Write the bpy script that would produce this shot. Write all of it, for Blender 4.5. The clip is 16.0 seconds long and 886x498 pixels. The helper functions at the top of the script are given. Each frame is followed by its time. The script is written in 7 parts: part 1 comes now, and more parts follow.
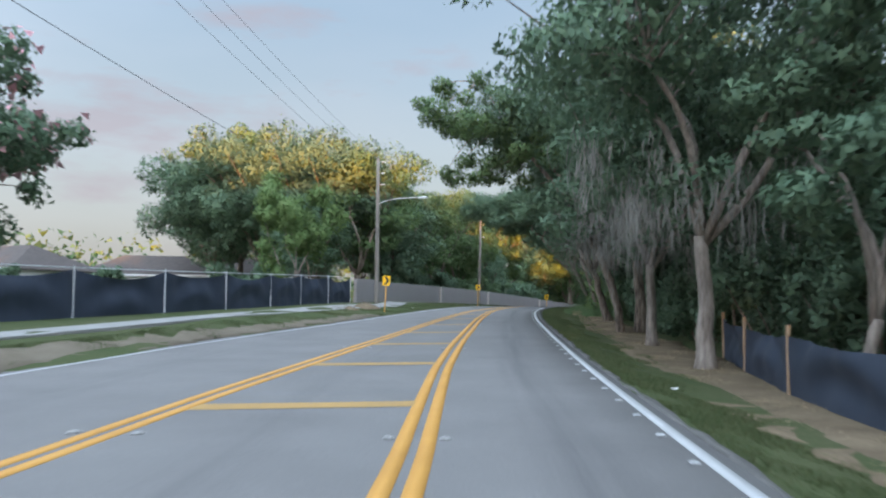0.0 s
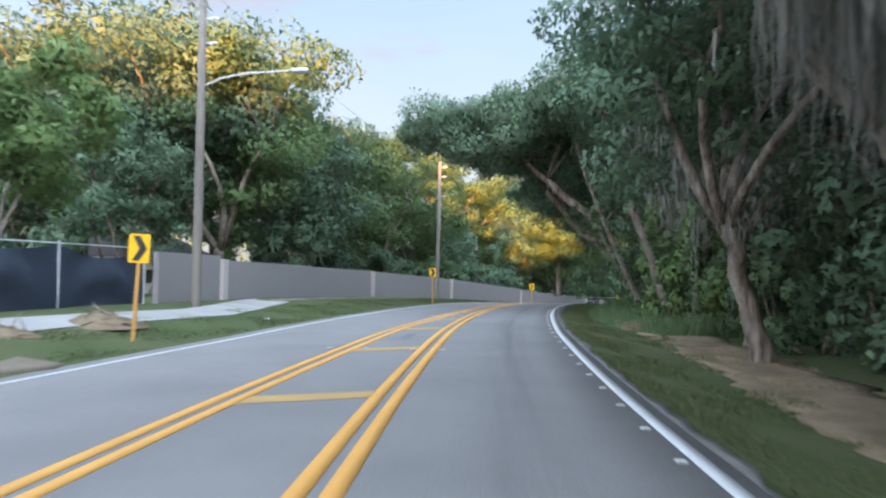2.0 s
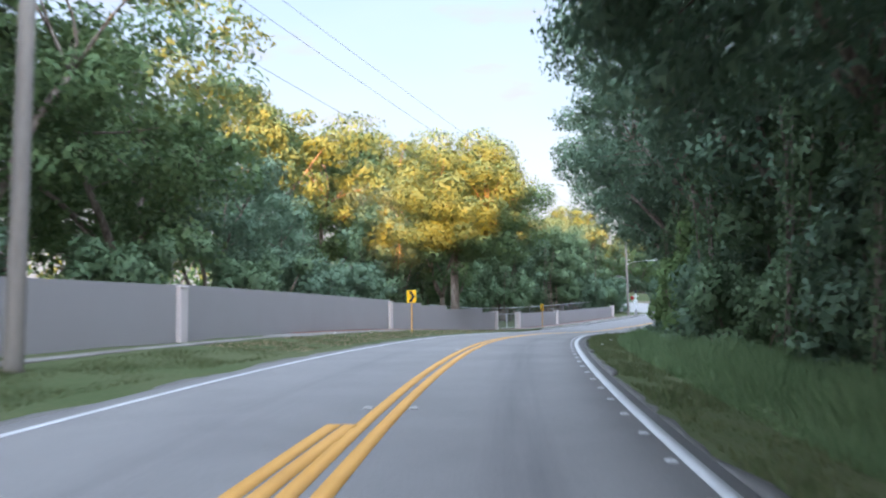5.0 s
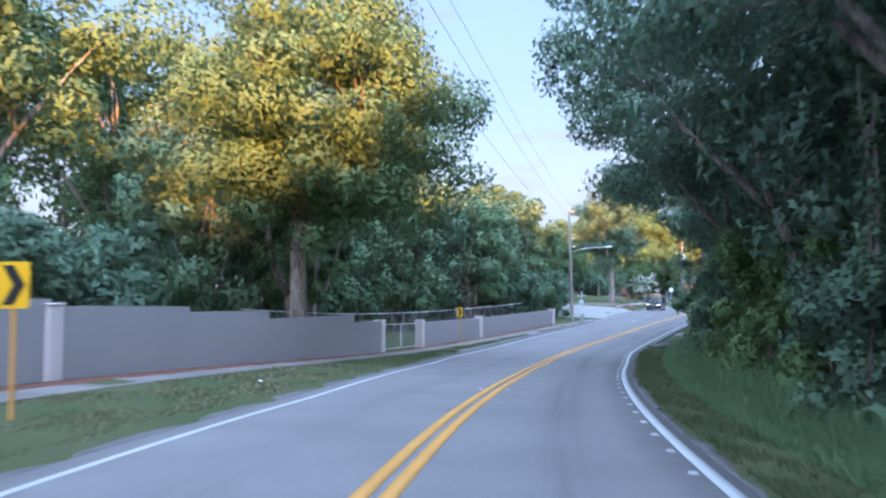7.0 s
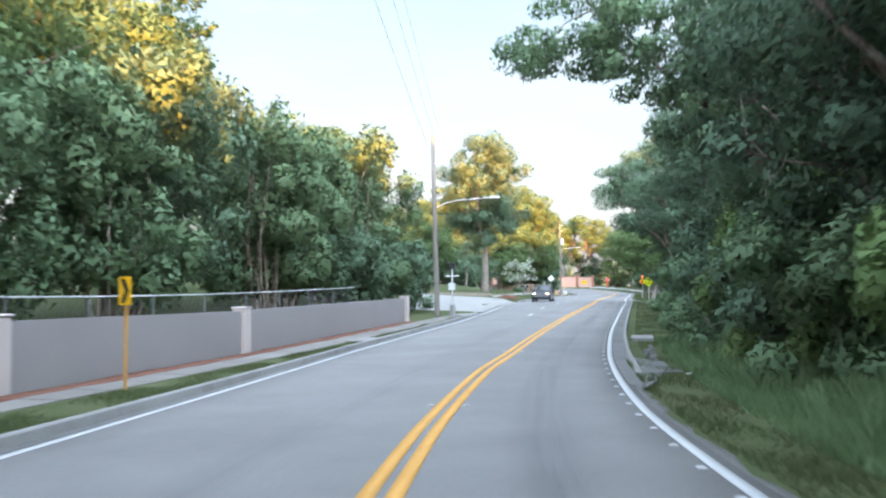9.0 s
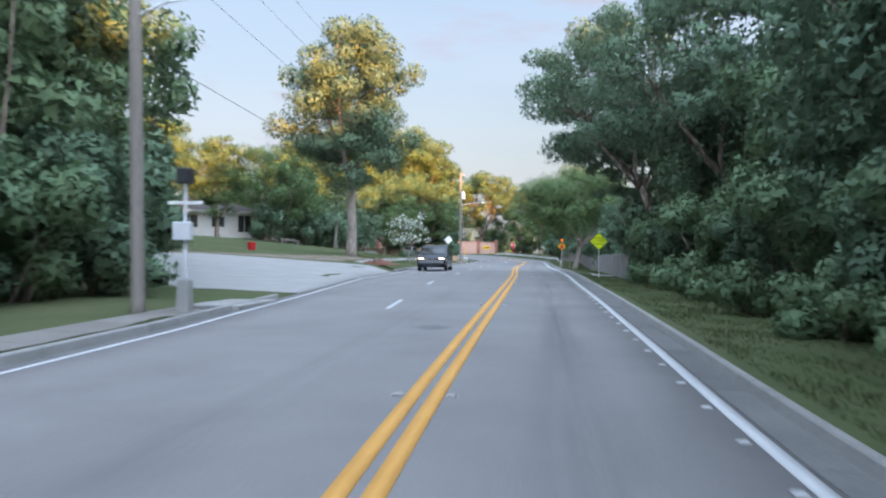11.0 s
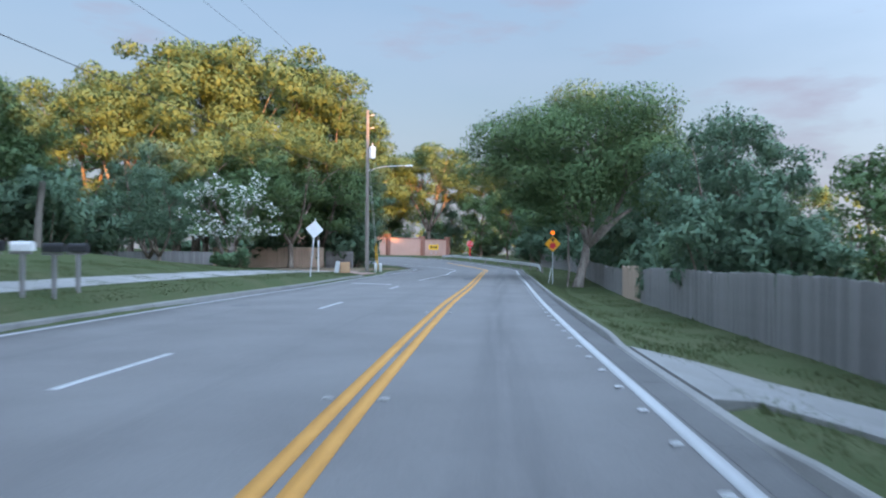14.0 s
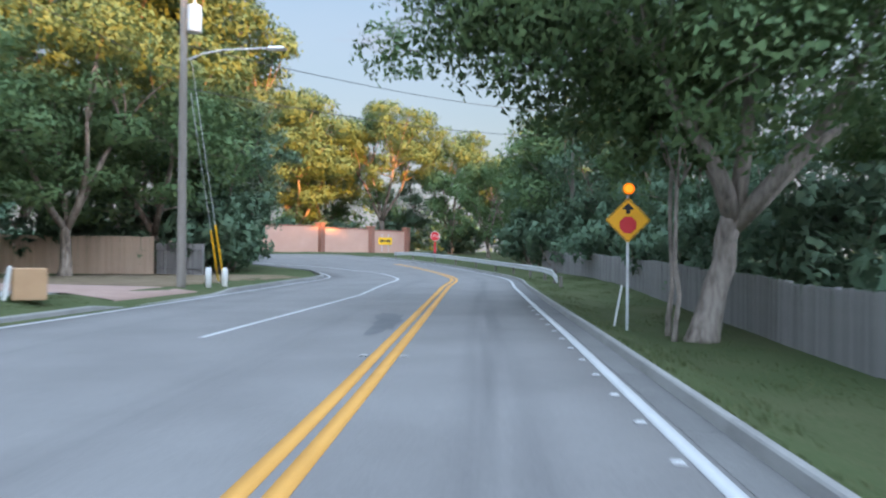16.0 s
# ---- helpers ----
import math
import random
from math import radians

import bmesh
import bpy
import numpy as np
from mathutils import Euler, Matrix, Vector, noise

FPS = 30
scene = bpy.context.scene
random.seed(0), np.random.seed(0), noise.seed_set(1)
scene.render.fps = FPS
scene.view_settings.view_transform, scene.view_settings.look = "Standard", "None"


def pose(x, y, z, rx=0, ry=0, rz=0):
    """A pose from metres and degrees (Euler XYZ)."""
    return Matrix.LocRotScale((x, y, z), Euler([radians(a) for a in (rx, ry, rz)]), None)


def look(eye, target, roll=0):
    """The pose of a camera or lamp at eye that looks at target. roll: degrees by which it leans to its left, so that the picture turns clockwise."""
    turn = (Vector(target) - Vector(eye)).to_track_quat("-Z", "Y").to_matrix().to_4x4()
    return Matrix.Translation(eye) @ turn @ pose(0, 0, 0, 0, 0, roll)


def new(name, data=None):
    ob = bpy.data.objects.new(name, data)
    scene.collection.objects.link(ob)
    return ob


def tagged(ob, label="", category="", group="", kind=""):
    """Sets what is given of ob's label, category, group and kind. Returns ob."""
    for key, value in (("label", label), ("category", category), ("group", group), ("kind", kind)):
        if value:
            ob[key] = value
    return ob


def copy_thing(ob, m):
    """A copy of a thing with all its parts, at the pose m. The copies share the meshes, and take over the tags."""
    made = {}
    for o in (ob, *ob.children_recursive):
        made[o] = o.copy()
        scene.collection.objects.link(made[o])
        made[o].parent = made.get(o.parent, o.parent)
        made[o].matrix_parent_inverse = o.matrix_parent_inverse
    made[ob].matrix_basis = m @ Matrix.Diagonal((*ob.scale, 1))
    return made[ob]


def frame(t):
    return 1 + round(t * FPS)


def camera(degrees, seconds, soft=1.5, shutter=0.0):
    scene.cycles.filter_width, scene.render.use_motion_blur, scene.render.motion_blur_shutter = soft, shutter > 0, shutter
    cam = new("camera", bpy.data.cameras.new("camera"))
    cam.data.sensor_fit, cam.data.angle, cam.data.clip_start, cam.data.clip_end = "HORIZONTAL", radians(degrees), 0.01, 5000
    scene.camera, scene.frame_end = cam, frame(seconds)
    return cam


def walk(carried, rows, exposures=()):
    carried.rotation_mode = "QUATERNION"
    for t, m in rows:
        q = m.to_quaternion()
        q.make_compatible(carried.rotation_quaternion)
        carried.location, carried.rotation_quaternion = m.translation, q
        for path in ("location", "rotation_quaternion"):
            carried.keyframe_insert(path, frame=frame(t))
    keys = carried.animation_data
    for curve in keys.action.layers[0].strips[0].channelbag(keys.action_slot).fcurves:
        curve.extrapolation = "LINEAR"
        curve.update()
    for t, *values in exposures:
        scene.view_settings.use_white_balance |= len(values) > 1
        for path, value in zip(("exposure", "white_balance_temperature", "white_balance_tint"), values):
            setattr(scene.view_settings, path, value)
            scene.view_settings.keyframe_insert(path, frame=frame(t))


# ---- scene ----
# ---------------------------------------------------------------- camera
cam = camera(60.2, 16.0, soft=2.15, shutter=0.28)
ROWS = [
    (0.0, 0.000, -0.000, 1.500, -0.000, 3.973, -0.403),
    (0.5, 0.401, 7.308, 1.598, -0.778, 3.488, -0.355),
    (1.0, 0.873, 14.630, 1.701, -1.190, 3.068, -0.260),
    (1.5, 1.445, 21.958, 1.825, -1.604, 3.081, -0.440),
    (2.0, 2.104, 29.256, 1.966, -2.390, 3.021, -0.474),
    (2.5, 2.780, 36.435, 2.120, -3.318, 3.162, -0.420),
    (3.0, 3.577, 43.442, 2.290, -4.679, 3.241, -0.330),
    (3.5, 4.510, 50.204, 2.436, -6.142, 3.252, -0.154),
    (4.0, 5.581, 56.684, 2.527, -7.806, 3.190, -0.110),
    (4.2, 6.068, 59.261, 2.542, -8.479, 3.177, -0.017),
    (6.3, 13.709, 88.041, 2.449, -16.222, 3.184, 0.611),
    (6.5, 14.664, 90.731, 2.404, -16.760, 3.125, 0.458),
    (7.0, 17.154, 97.399, 2.204, -18.427, 3.229, 0.230),
    (7.5, 19.965, 103.995, 1.957, -20.522, 3.614, 0.224),
    (8.0, 23.064, 110.349, 1.674, -23.184, 3.754, 1.176),
    (8.5, 26.514, 116.583, 1.349, -26.465, 3.454, 1.158),
    (9.0, 30.213, 122.606, 1.018, -28.796, 2.978, 0.612),
    (9.5, 34.006, 128.393, 0.744, -30.915, 2.022, 0.129),
    (10.0, 38.114, 134.139, 0.553, -33.080, 1.364, -0.466),
    (10.2, 39.816, 136.413, 0.528, -33.848, 1.100, -0.517),
    (12.3, 61.779, 160.640, 0.836, -38.927, 0.270, -0.302),
    (12.5, 63.991, 162.994, 0.858, -39.105, 0.265, -0.637),
    (13.0, 69.459, 168.763, 0.915, -39.377, 0.231, -1.043),
    (13.5, 75.096, 174.640, 0.982, -39.701, 0.195, -0.805),
    (14.0, 80.712, 180.786, 1.051, -38.875, 0.483, -0.312),
    (14.5, 86.364, 186.987, 1.067, -38.787, 0.529, -0.648),
    (15.0, 91.983, 193.115, 1.056, -39.293, 0.417, -0.812),
    (15.5, 97.540, 199.088, 1.040, -39.914, 0.414, -1.088),
    (16.0, 103.180, 205.016, 1.010, -40.661, 0.324, -0.509),
]
walk(cam, [(t, pose(x, y, z, 90 + pitch, roll, yaw)) for t, x, y, z, yaw, pitch, roll in ROWS],
     exposures=[(0.0, 1.76, 7000, 11), (2.0, 2.24, 6950, 13), (4.0, 2.64, 7000, 13), (6.5, 2.22, 5950, 23), (7.0, 2.3, 5650, 18), (7.5, 2.45, 6300, 13), (8.0, 2.5, 6350, 13), (9.0, 2.66, 7050, 12), (10.0, 2.36, 7000, 13), (12.5, 1.88, 6380, 16), (13.5, 1.84, 6350, 12), (14.0, 1.62, 6050, 11), (14.5, 1.55, 5800, 10), (15.0, 1.5, 5700, 9), (15.5, 1.6, 5750, 9), (16.0, 1.88, 6550, 11)])

# ---------------------------------------------------------------- world and sun
SUN_BEARING, SUN_HEIGHT = radians(194), radians(4.55)   # compass bearing from +y, clockwise
world = bpy.data.worlds.new("sky")
scene.world = world
world.use_nodes = True
wt = world.node_tree
wt.nodes.clear()


def wnode(kind, **values):
    n = wt.nodes.new(kind)
    for k, v in values.items():
        n.inputs[k].default_value = v
    return n


sky = wt.nodes.new("ShaderNodeTexSky")
sky.sky_type = "NISHITA"
sky.sun_disc = False
sky.sun_elevation, sky.sun_rotation = SUN_HEIGHT, SUN_BEARING
sky.air_density, sky.dust_density, sky.ozone_density = 1.0, 5.0, 2.0
coord = wt.nodes.new("ShaderNodeTexCoord")
flat = wt.nodes.new("ShaderNodeMapping")
flat.inputs["Scale"].default_value = (1.0, 1.0, 3.2)
wt.links.new(coord.outputs["Generated"], flat.inputs["Vector"])
cloud = wnode("ShaderNodeTexNoise", Scale=1.9, Detail=6.0, Roughness=0.5)
wt.links.new(flat.outputs["Vector"], cloud.inputs["Vector"])
mask = wt.nodes.new("ShaderNodeValToRGB")
mask.color_ramp.elements[0].position, mask.color_ramp.elements[1].position = 0.30, 0.80
mask.color_ramp.elements[0].color, mask.color_ramp.elements[1].color = (0.58, 0.58, 0.58, 1), (0.97, 0.97, 0.97, 1)
wt.links.new(cloud.outputs["Fac"], mask.inputs["Fac"])
amount = wt.nodes.new("ShaderNodeMath")
amount.operation = "MULTIPLY"
amount.inputs[1].default_value = 0.87
wt.links.new(mask.outputs["Color"], amount.inputs[0])
veil = wt.nodes.new("ShaderNodeMix")
veil.data_type = "RGBA"
rise = wt.nodes.new("ShaderNodeSeparateXYZ")          # a veiled sky is brighter overhead than at the horizon
wt.links.new(coord.outputs["Generated"], rise.inputs[0])
up = wt.nodes.new("ShaderNodeMath")
up.operation, up.use_clamp = "MAXIMUM", True
up.inputs[1].default_value = 0.0
wt.links.new(rise.outputs["Z"], up.inputs[0])
curve = wt.nodes.new("ShaderNodeMath")
curve.operation = "POWER"
curve.inputs[1].default_value = 4.0
wt.links.new(up.outputs[0], curve.inputs[0])
lift = wt.nodes.new("ShaderNodeMath")
lift.operation = "MULTIPLY_ADD"
lift.inputs[1].default_value, lift.inputs[2].default_value = 0.8, 0.40
wt.links.new(curve.outputs[0], lift.inputs[0])
veil_colour = wt.nodes.new("ShaderNodeVectorMath")
veil_colour.operation = "SCALE"
low = wt.nodes.new("ShaderNodeMath")                 # paler and warmer towards the horizon
low.operation, low.use_clamp = "MULTIPLY", True
low.inputs[1].default_value = 2.6
wt.links.new(up.outputs[0], low.inputs[0])
tint = wt.nodes.new("ShaderNodeMix")
tint.data_type = "RGBA"
tint.inputs["A"].default_value, tint.inputs["B"].default_value = (4.7, 4.9, 5.2, 1), (2.9, 3.85, 5.15, 1)
wt.links.new(low.outputs[0], tint.inputs["Factor"])
wt.links.new(tint.outputs["Result"], veil_colour.inputs[0])
toward = wt.nodes.new("ShaderNodeVectorMath")          # the veil glows broadly on the sunset side
toward.operation = "DOT_PRODUCT"
toward.inputs[1].default_value = (math.sin(SUN_BEARING), math.cos(SUN_BEARING), 0.35)
wt.links.new(coord.outputs["Generated"], toward.inputs[0])
facing = wt.nodes.new("ShaderNodeMath")
facing.operation, facing.use_clamp = "MULTIPLY_ADD", True
facing.inputs[1].default_value, facing.inputs[2].default_value = 0.56, 0.44
wt.links.new(toward.outputs["Value"], facing.inputs[0])
spread_ = wt.nodes.new("ShaderNodeMath")
spread_.operation = "POWER"
spread_.inputs[1].default_value = 1.6
wt.links.new(facing.outputs[0], spread_.inputs[0])
sunset = wt.nodes.new("ShaderNodeMath")
sunset.operation = "MULTIPLY_ADD"
sunset.inputs[1].default_value = 3.3
wt.links.new(spread_.outputs[0], sunset.inputs[0])
wt.links.new(lift.outputs[0], sunset.inputs[2])
wt.links.new(sunset.outputs[0], veil_colour.inputs["Scale"])
wt.links.new(veil_colour.outputs["Vector"], veil.inputs["B"])
wt.links.new(amount.outputs[0], veil.inputs["Factor"])
wt.links.new(sky.outputs["Color"], veil.inputs["A"])
back = wnode("ShaderNodeBackground", Strength=0.12)
puff_place = wt.nodes.new("ShaderNodeMapping")        # a few small mauve evening clouds
puff_place.inputs["Scale"].default_value, puff_place.inputs["Location"].default_value = (1.0, 1.0, 3.6), (0.35, 0.1, 0.2)
wt.links.new(coord.outputs["Generated"], puff_place.inputs["Vector"])
puff = wnode("ShaderNodeTexNoise", Scale=4.6, Detail=7.0, Roughness=0.55)
wt.links.new(puff_place.outputs["Vector"], puff.inputs["Vector"])
puff_mask = wt.nodes.new("ShaderNodeValToRGB")
puff_mask.color_ramp.elements[0].position, puff_mask.color_ramp.elements[1].position = 0.56, 0.70
puff_mask.color_ramp.elements[0].color, puff_mask.color_ramp.elements[1].color = (0, 0, 0, 1), (0.6, 0.6, 0.6, 1)
wt.links.new(puff.outputs["Fac"], puff_mask.inputs["Fac"])
clouds = wt.nodes.new("ShaderNodeMix")
clouds.data_type = "RGBA"
clouds.inputs["B"].default_value = (1.25, 1.15, 1.4, 1)
wt.links.new(veil.outputs["Result"], clouds.inputs["A"])
wt.links.new(puff_mask.outputs["Color"], clouds.inputs["Factor"])
wt.links.new(clouds.outputs["Result"], back.inputs["Color"])
wout = wt.nodes.new("ShaderNodeOutputWorld")
wt.links.new(back.outputs["Background"], wout.inputs["Surface"])

sun = new("sun", bpy.data.lights.new("sun", "SUN"))
sun.data.energy, sun.data.angle, sun.data.color = 5.6, radians(0.6), (1.0, 0.43, 0.09)
sun_from = Vector((math.sin(SUN_BEARING) * math.cos(SUN_HEIGHT), math.cos(SUN_BEARING) * math.cos(SUN_HEIGHT), math.sin(SUN_HEIGHT)))
sun.matrix_world = look(sun_from * 400, (0, 0, 0))


# ---------------------------------------------------------------- materials
def material(name, colours, rough=0.7, scale=4.0, fine=60.0, bump=0.15, metal=0.0, spread=0.5, vector="Object", island=0.0,
             per_object=0.0, translucent=0.0, stretch=(1, 1, 1), spec=0.35):
    """Two colours mixed by coarse and fine noise, with bump; optional shift for each island or object."""
    m = bpy.data.materials.new(name)
    m.use_nodes = True
    nt = m.node_tree
    b = nt.nodes["Principled BSDF"]
    b.inputs["Roughness"].default_value, b.inputs["Metallic"].default_value = rough, metal
    b.inputs["Specular IOR Level"].default_value = spec
    tc = nt.nodes.new("ShaderNodeTexCoord")
    mp = nt.nodes.new("ShaderNodeMapping")
    mp.inputs["Scale"].default_value = stretch
    nt.links.new(tc.outputs[vector], mp.inputs["Vector"])
    one, two = nt.nodes.new("ShaderNodeTexNoise"), nt.nodes.new("ShaderNodeTexNoise")
    for n, k in ((one, scale), (two, fine)):
        n.inputs["Scale"].default_value, n.inputs["Detail"].default_value = k, 5.0
        nt.links.new(mp.outputs["Vector"], n.inputs["Vector"])
    add = nt.nodes.new("ShaderNodeMath")
    add.operation = "ADD"
    nt.links.new(one.outputs["Fac"], add.inputs[0])
    nt.links.new(two.outputs["Fac"], add.inputs[1])
    half = nt.nodes.new("ShaderNodeMapRange")
    half.inputs["From Min"].default_value, half.inputs["From Max"].default_value = 1.0 - spread, 1.0 + spread
    nt.links.new(add.outputs[0], half.inputs["Value"])
    fac = half.outputs["Result"]
    if island or per_object:
        info = nt.nodes.new("ShaderNodeNewGeometry" if island else "ShaderNodeObjectInfo")
        shift = nt.nodes.new("ShaderNodeMath")
        shift.operation = "MULTIPLY_ADD"
        shift.use_clamp = True
        nt.links.new(info.outputs["Random Per Island" if island else "Random"], shift.inputs[0])
        shift.inputs[1].default_value = island or per_object
        nt.links.new(fac, shift.inputs[2])
        fac = shift.outputs[0]
    ramp = nt.nodes.new("ShaderNodeValToRGB")
    els = ramp.color_ramp.elements
    for i, c in enumerate(colours):
        e = els[i] if i < 2 else els.new(1.0)
        e.position, e.color = i / (len(colours) - 1), (*c, 1)
    nt.links.new(fac, ramp.inputs["Fac"])
    nt.links.new(ramp.outputs["Color"], b.inputs["Base Color"])
    if bump:
        bp = nt.nodes.new("ShaderNodeBump")
        bp.inputs["Strength"].default_value, bp.inputs["Distance"].default_value = bump, 0.02
        nt.links.new(add.outputs[0], bp.inputs["Height"])
        nt.links.new(bp.outputs["Normal"], b.inputs["Normal"])
    if translucent:
        tr = nt.nodes.new("ShaderNodeBsdfTranslucent")
        nt.links.new(ramp.outputs["Color"], tr.inputs["Color"])
        mx = nt.nodes.new("ShaderNodeMixShader")
        mx.inputs["Fac"].default_value = translucent
        nt.links.new(b.outputs["BSDF"], mx.inputs[1])
        nt.links.new(tr.outputs["BSDF"], mx.inputs[2])
        nt.links.new(mx.outputs["Shader"], nt.nodes["Material Output"].inputs["Surface"])
    return m


def glow(name, colour, strength):
    m = bpy.data.materials.new(name)
    m.use_nodes = True
    b = m.node_tree.nodes["Principled BSDF"]
    b.inputs["Base Color"].default_value = b.inputs["Emission Color"].default_value = (*colour, 1)
    b.inputs["Emission Strength"].default_value = strength
    return m


M_ASPHALT = material("asphalt", [(0.125, 0.119, 0.115), (0.173, 0.165, 0.16), (0.212, 0.204, 0.197)], 0.8, 0.5, 38, 0.5, spread=0.5, spec=0.3)
def lane_wear(m):
    """Darkens the middle of the lanes, where oil drips, in broken streaks along the road."""
    nt = m.node_tree
    b = nt.nodes["Principled BSDF"]
    uvn = nt.nodes.new("ShaderNodeUVMap")
    uvn.uv_map = "lane"
    sep = nt.nodes.new("ShaderNodeSeparateXYZ")
    nt.links.new(uvn.outputs["UV"], sep.inputs[0])

    def math_node(op, a, c, clamp=False):
        n = nt.nodes.new("ShaderNodeMath")
        n.operation, n.use_clamp = op, clamp
        for k, v in enumerate((a, c)):
            if isinstance(v, float):
                n.inputs[k].default_value = v
            elif v is not None:
                nt.links.new(v, n.inputs[k])
        return n.outputs[0]
    total = None
    for centre, amount in ((0.155, 1.0), (-0.17, 0.45), (-0.55, 0.4)):
        d = math_node("ABSOLUTE", math_node("SUBTRACT", sep.outputs["X"], centre), None)
        k = math_node("MULTIPLY", math_node("SUBTRACT", 1.0, math_node("DIVIDE", d, 0.055), True), amount)
        total = k if total is None else math_node("ADD", total, k, True)
    streak = nt.nodes.new("ShaderNodeTexNoise")
    streak.inputs["Scale"].default_value, streak.inputs["Detail"].default_value = 9.0, 5.0
    mp = nt.nodes.new("ShaderNodeMapping")
    mp.inputs["Scale"].default_value = (4.0, 1.2, 1.0)
    nt.links.new(uvn.outputs["UV"], mp.inputs["Vector"])
    nt.links.new(mp.outputs["Vector"], streak.inputs["Vector"])
    broken = math_node("MULTIPLY", total, math_node("MULTIPLY", math_node("SUBTRACT", streak.outputs["Fac"], 0.33, True), 1.7), True)
    mix = nt.nodes.new("ShaderNodeMix")
    mix.data_type = "RGBA"
    mix.inputs["B"].default_value = (0.070, 0.069, 0.070, 1)
    old = b.inputs["Base Color"].links[0].from_socket
    nt.links.new(broken, mix.inputs["Factor"])
    nt.links.new(old, mix.inputs["A"])
    nt.links.new(mix.outputs["Result"], b.inputs["Base Color"])


lane_wear(M_ASPHALT)
M_BERM = material("old asphalt edge", [(0.07, 0.068, 0.064), (0.16, 0.15, 0.14)], 0.9, 2.0, 40, 0.5)
M_STAIN = material("oil stain on asphalt", [(0.07, 0.07, 0.073), (0.13, 0.13, 0.132)], 0.7, 1.5, 30, 0.2)
M_YELLOW = material("yellow road paint", [(0.40, 0.19, 0.042), (0.55, 0.268, 0.058), (0.60, 0.32, 0.085)], 0.65, 1.2, 35, 0.2, spread=0.6)
M_FADED = material("faded yellow road paint", [(0.30, 0.19, 0.08), (0.48, 0.28, 0.085)], 0.7, 1.5, 28, 0.25, spread=0.6)
M_WHITE = material("white road paint", [(0.34, 0.34, 0.34), (0.51, 0.51, 0.51)], 0.6, 1.4, 40, 0.2, spread=0.6)
M_GRASS = material("mown grass", [(0.036, 0.055, 0.023), (0.056, 0.077, 0.033), (0.085, 0.092, 0.048), (0.145, 0.125, 0.074)], 0.95, 0.3, 14, 0.35, spread=0.6, spec=0.05)
M_BLADE = material("grass blades", [(0.052, 0.082, 0.032), (0.077, 0.108, 0.045), (0.122, 0.132, 0.066)], 0.8, 0.25, 4, 0.0, island=0.5, spread=0.7, translucent=0.3, spec=0.15)
M_TALLGRASS = material("tall verge weeds", [(0.078, 0.14, 0.064), (0.12, 0.192, 0.09), (0.165, 0.232, 0.115)], 0.75, 0.4, 4, 0.0, island=0.5, spread=0.7, translucent=0.35, spec=0.15)
M_STRAWBLADE = material("dry straw", [(0.17, 0.13, 0.082), (0.28, 0.22, 0.145), (0.39, 0.31, 0.21)], 0.9, 0.6, 5, 0, island=0.5, spread=0.7, translucent=0.15, spec=0.1)
M_STRAW = material("leaf litter and pine straw", [(0.085, 0.063, 0.042), (0.17, 0.128, 0.085), (0.27, 0.21, 0.143)], 0.95, 1.2, 30, 0.8, spread=0.5, spec=0.1)
M_MULCH = material("red brick mulch", [(0.10, 0.045, 0.03), (0.23, 0.11, 0.08)], 0.95, 3, 40, 0.8, spec=0.1)
M_CONCRETE = material("weathered concrete", [(0.16, 0.155, 0.148), (0.245, 0.237, 0.226), (0.32, 0.31, 0.295)], 0.85, 0.8, 40, 0.25, per_object=0.25, spread=0.7)
M_PATH = material("stained narrow concrete path", [(0.085, 0.073, 0.062), (0.145, 0.13, 0.116), (0.215, 0.2, 0.186)], 0.9, 0.9, 30, 0.3, per_object=0.3, spread=0.7)
M_KERB = material("dirty concrete kerb", [(0.11, 0.108, 0.103), (0.21, 0.203, 0.193), (0.28, 0.273, 0.26)], 0.85, 1.3, 30, 0.35, per_object=0.2, spread=0.6)
M_GUTTER = material("dark dirty gutter concrete", [(0.06, 0.06, 0.06), (0.115, 0.112, 0.108), (0.165, 0.16, 0.154)], 0.85, 1.0, 30, 0.3, per_object=0.2, spread=0.6)
M_WALL = material("painted mauve-grey block wall", [(0.215, 0.195, 0.193), (0.26, 0.236, 0.234), (0.29, 0.265, 0.262)], 0.85, 0.5, 45, 0.25, per_object=0.15, spread=0.8)
M_COLUMN = material("cream painted column", [(0.44, 0.37, 0.345), (0.56, 0.49, 0.46)], 0.8, 1.2, 30, 0.2, spread=0.7)
M_BARK = material("furrowed oak bark", [(0.06, 0.046, 0.038), (0.19, 0.15, 0.122), (0.33, 0.275, 0.23)], 0.95, 3.0, 11, 1.0, stretch=(1, 1, 0.22), spread=0.3, spec=0.1)
M_PALEBARK = material("pale smooth bark", [(0.12, 0.098, 0.084), (0.25, 0.208, 0.18), (0.36, 0.305, 0.268)], 0.9, 2.2, 10, 0.9, stretch=(1, 1, 0.28), spread=0.32, spec=0.1)
M_REDBARK = material("reddish smooth bark", [(0.10, 0.07, 0.06), (0.21, 0.15, 0.13), (0.30, 0.23, 0.205)], 0.9, 2.0, 12, 0.8, stretch=(1, 1, 0.35), spread=0.4, spec=0.1)
M_LEAF = material("oak leaves", [(0.052, 0.104, 0.048), (0.092, 0.158, 0.066), (0.142, 0.198, 0.074)], 0.65, 0.35, 2.5, 0, island=0.34, spread=0.8, translucent=0.28, spec=0.25)
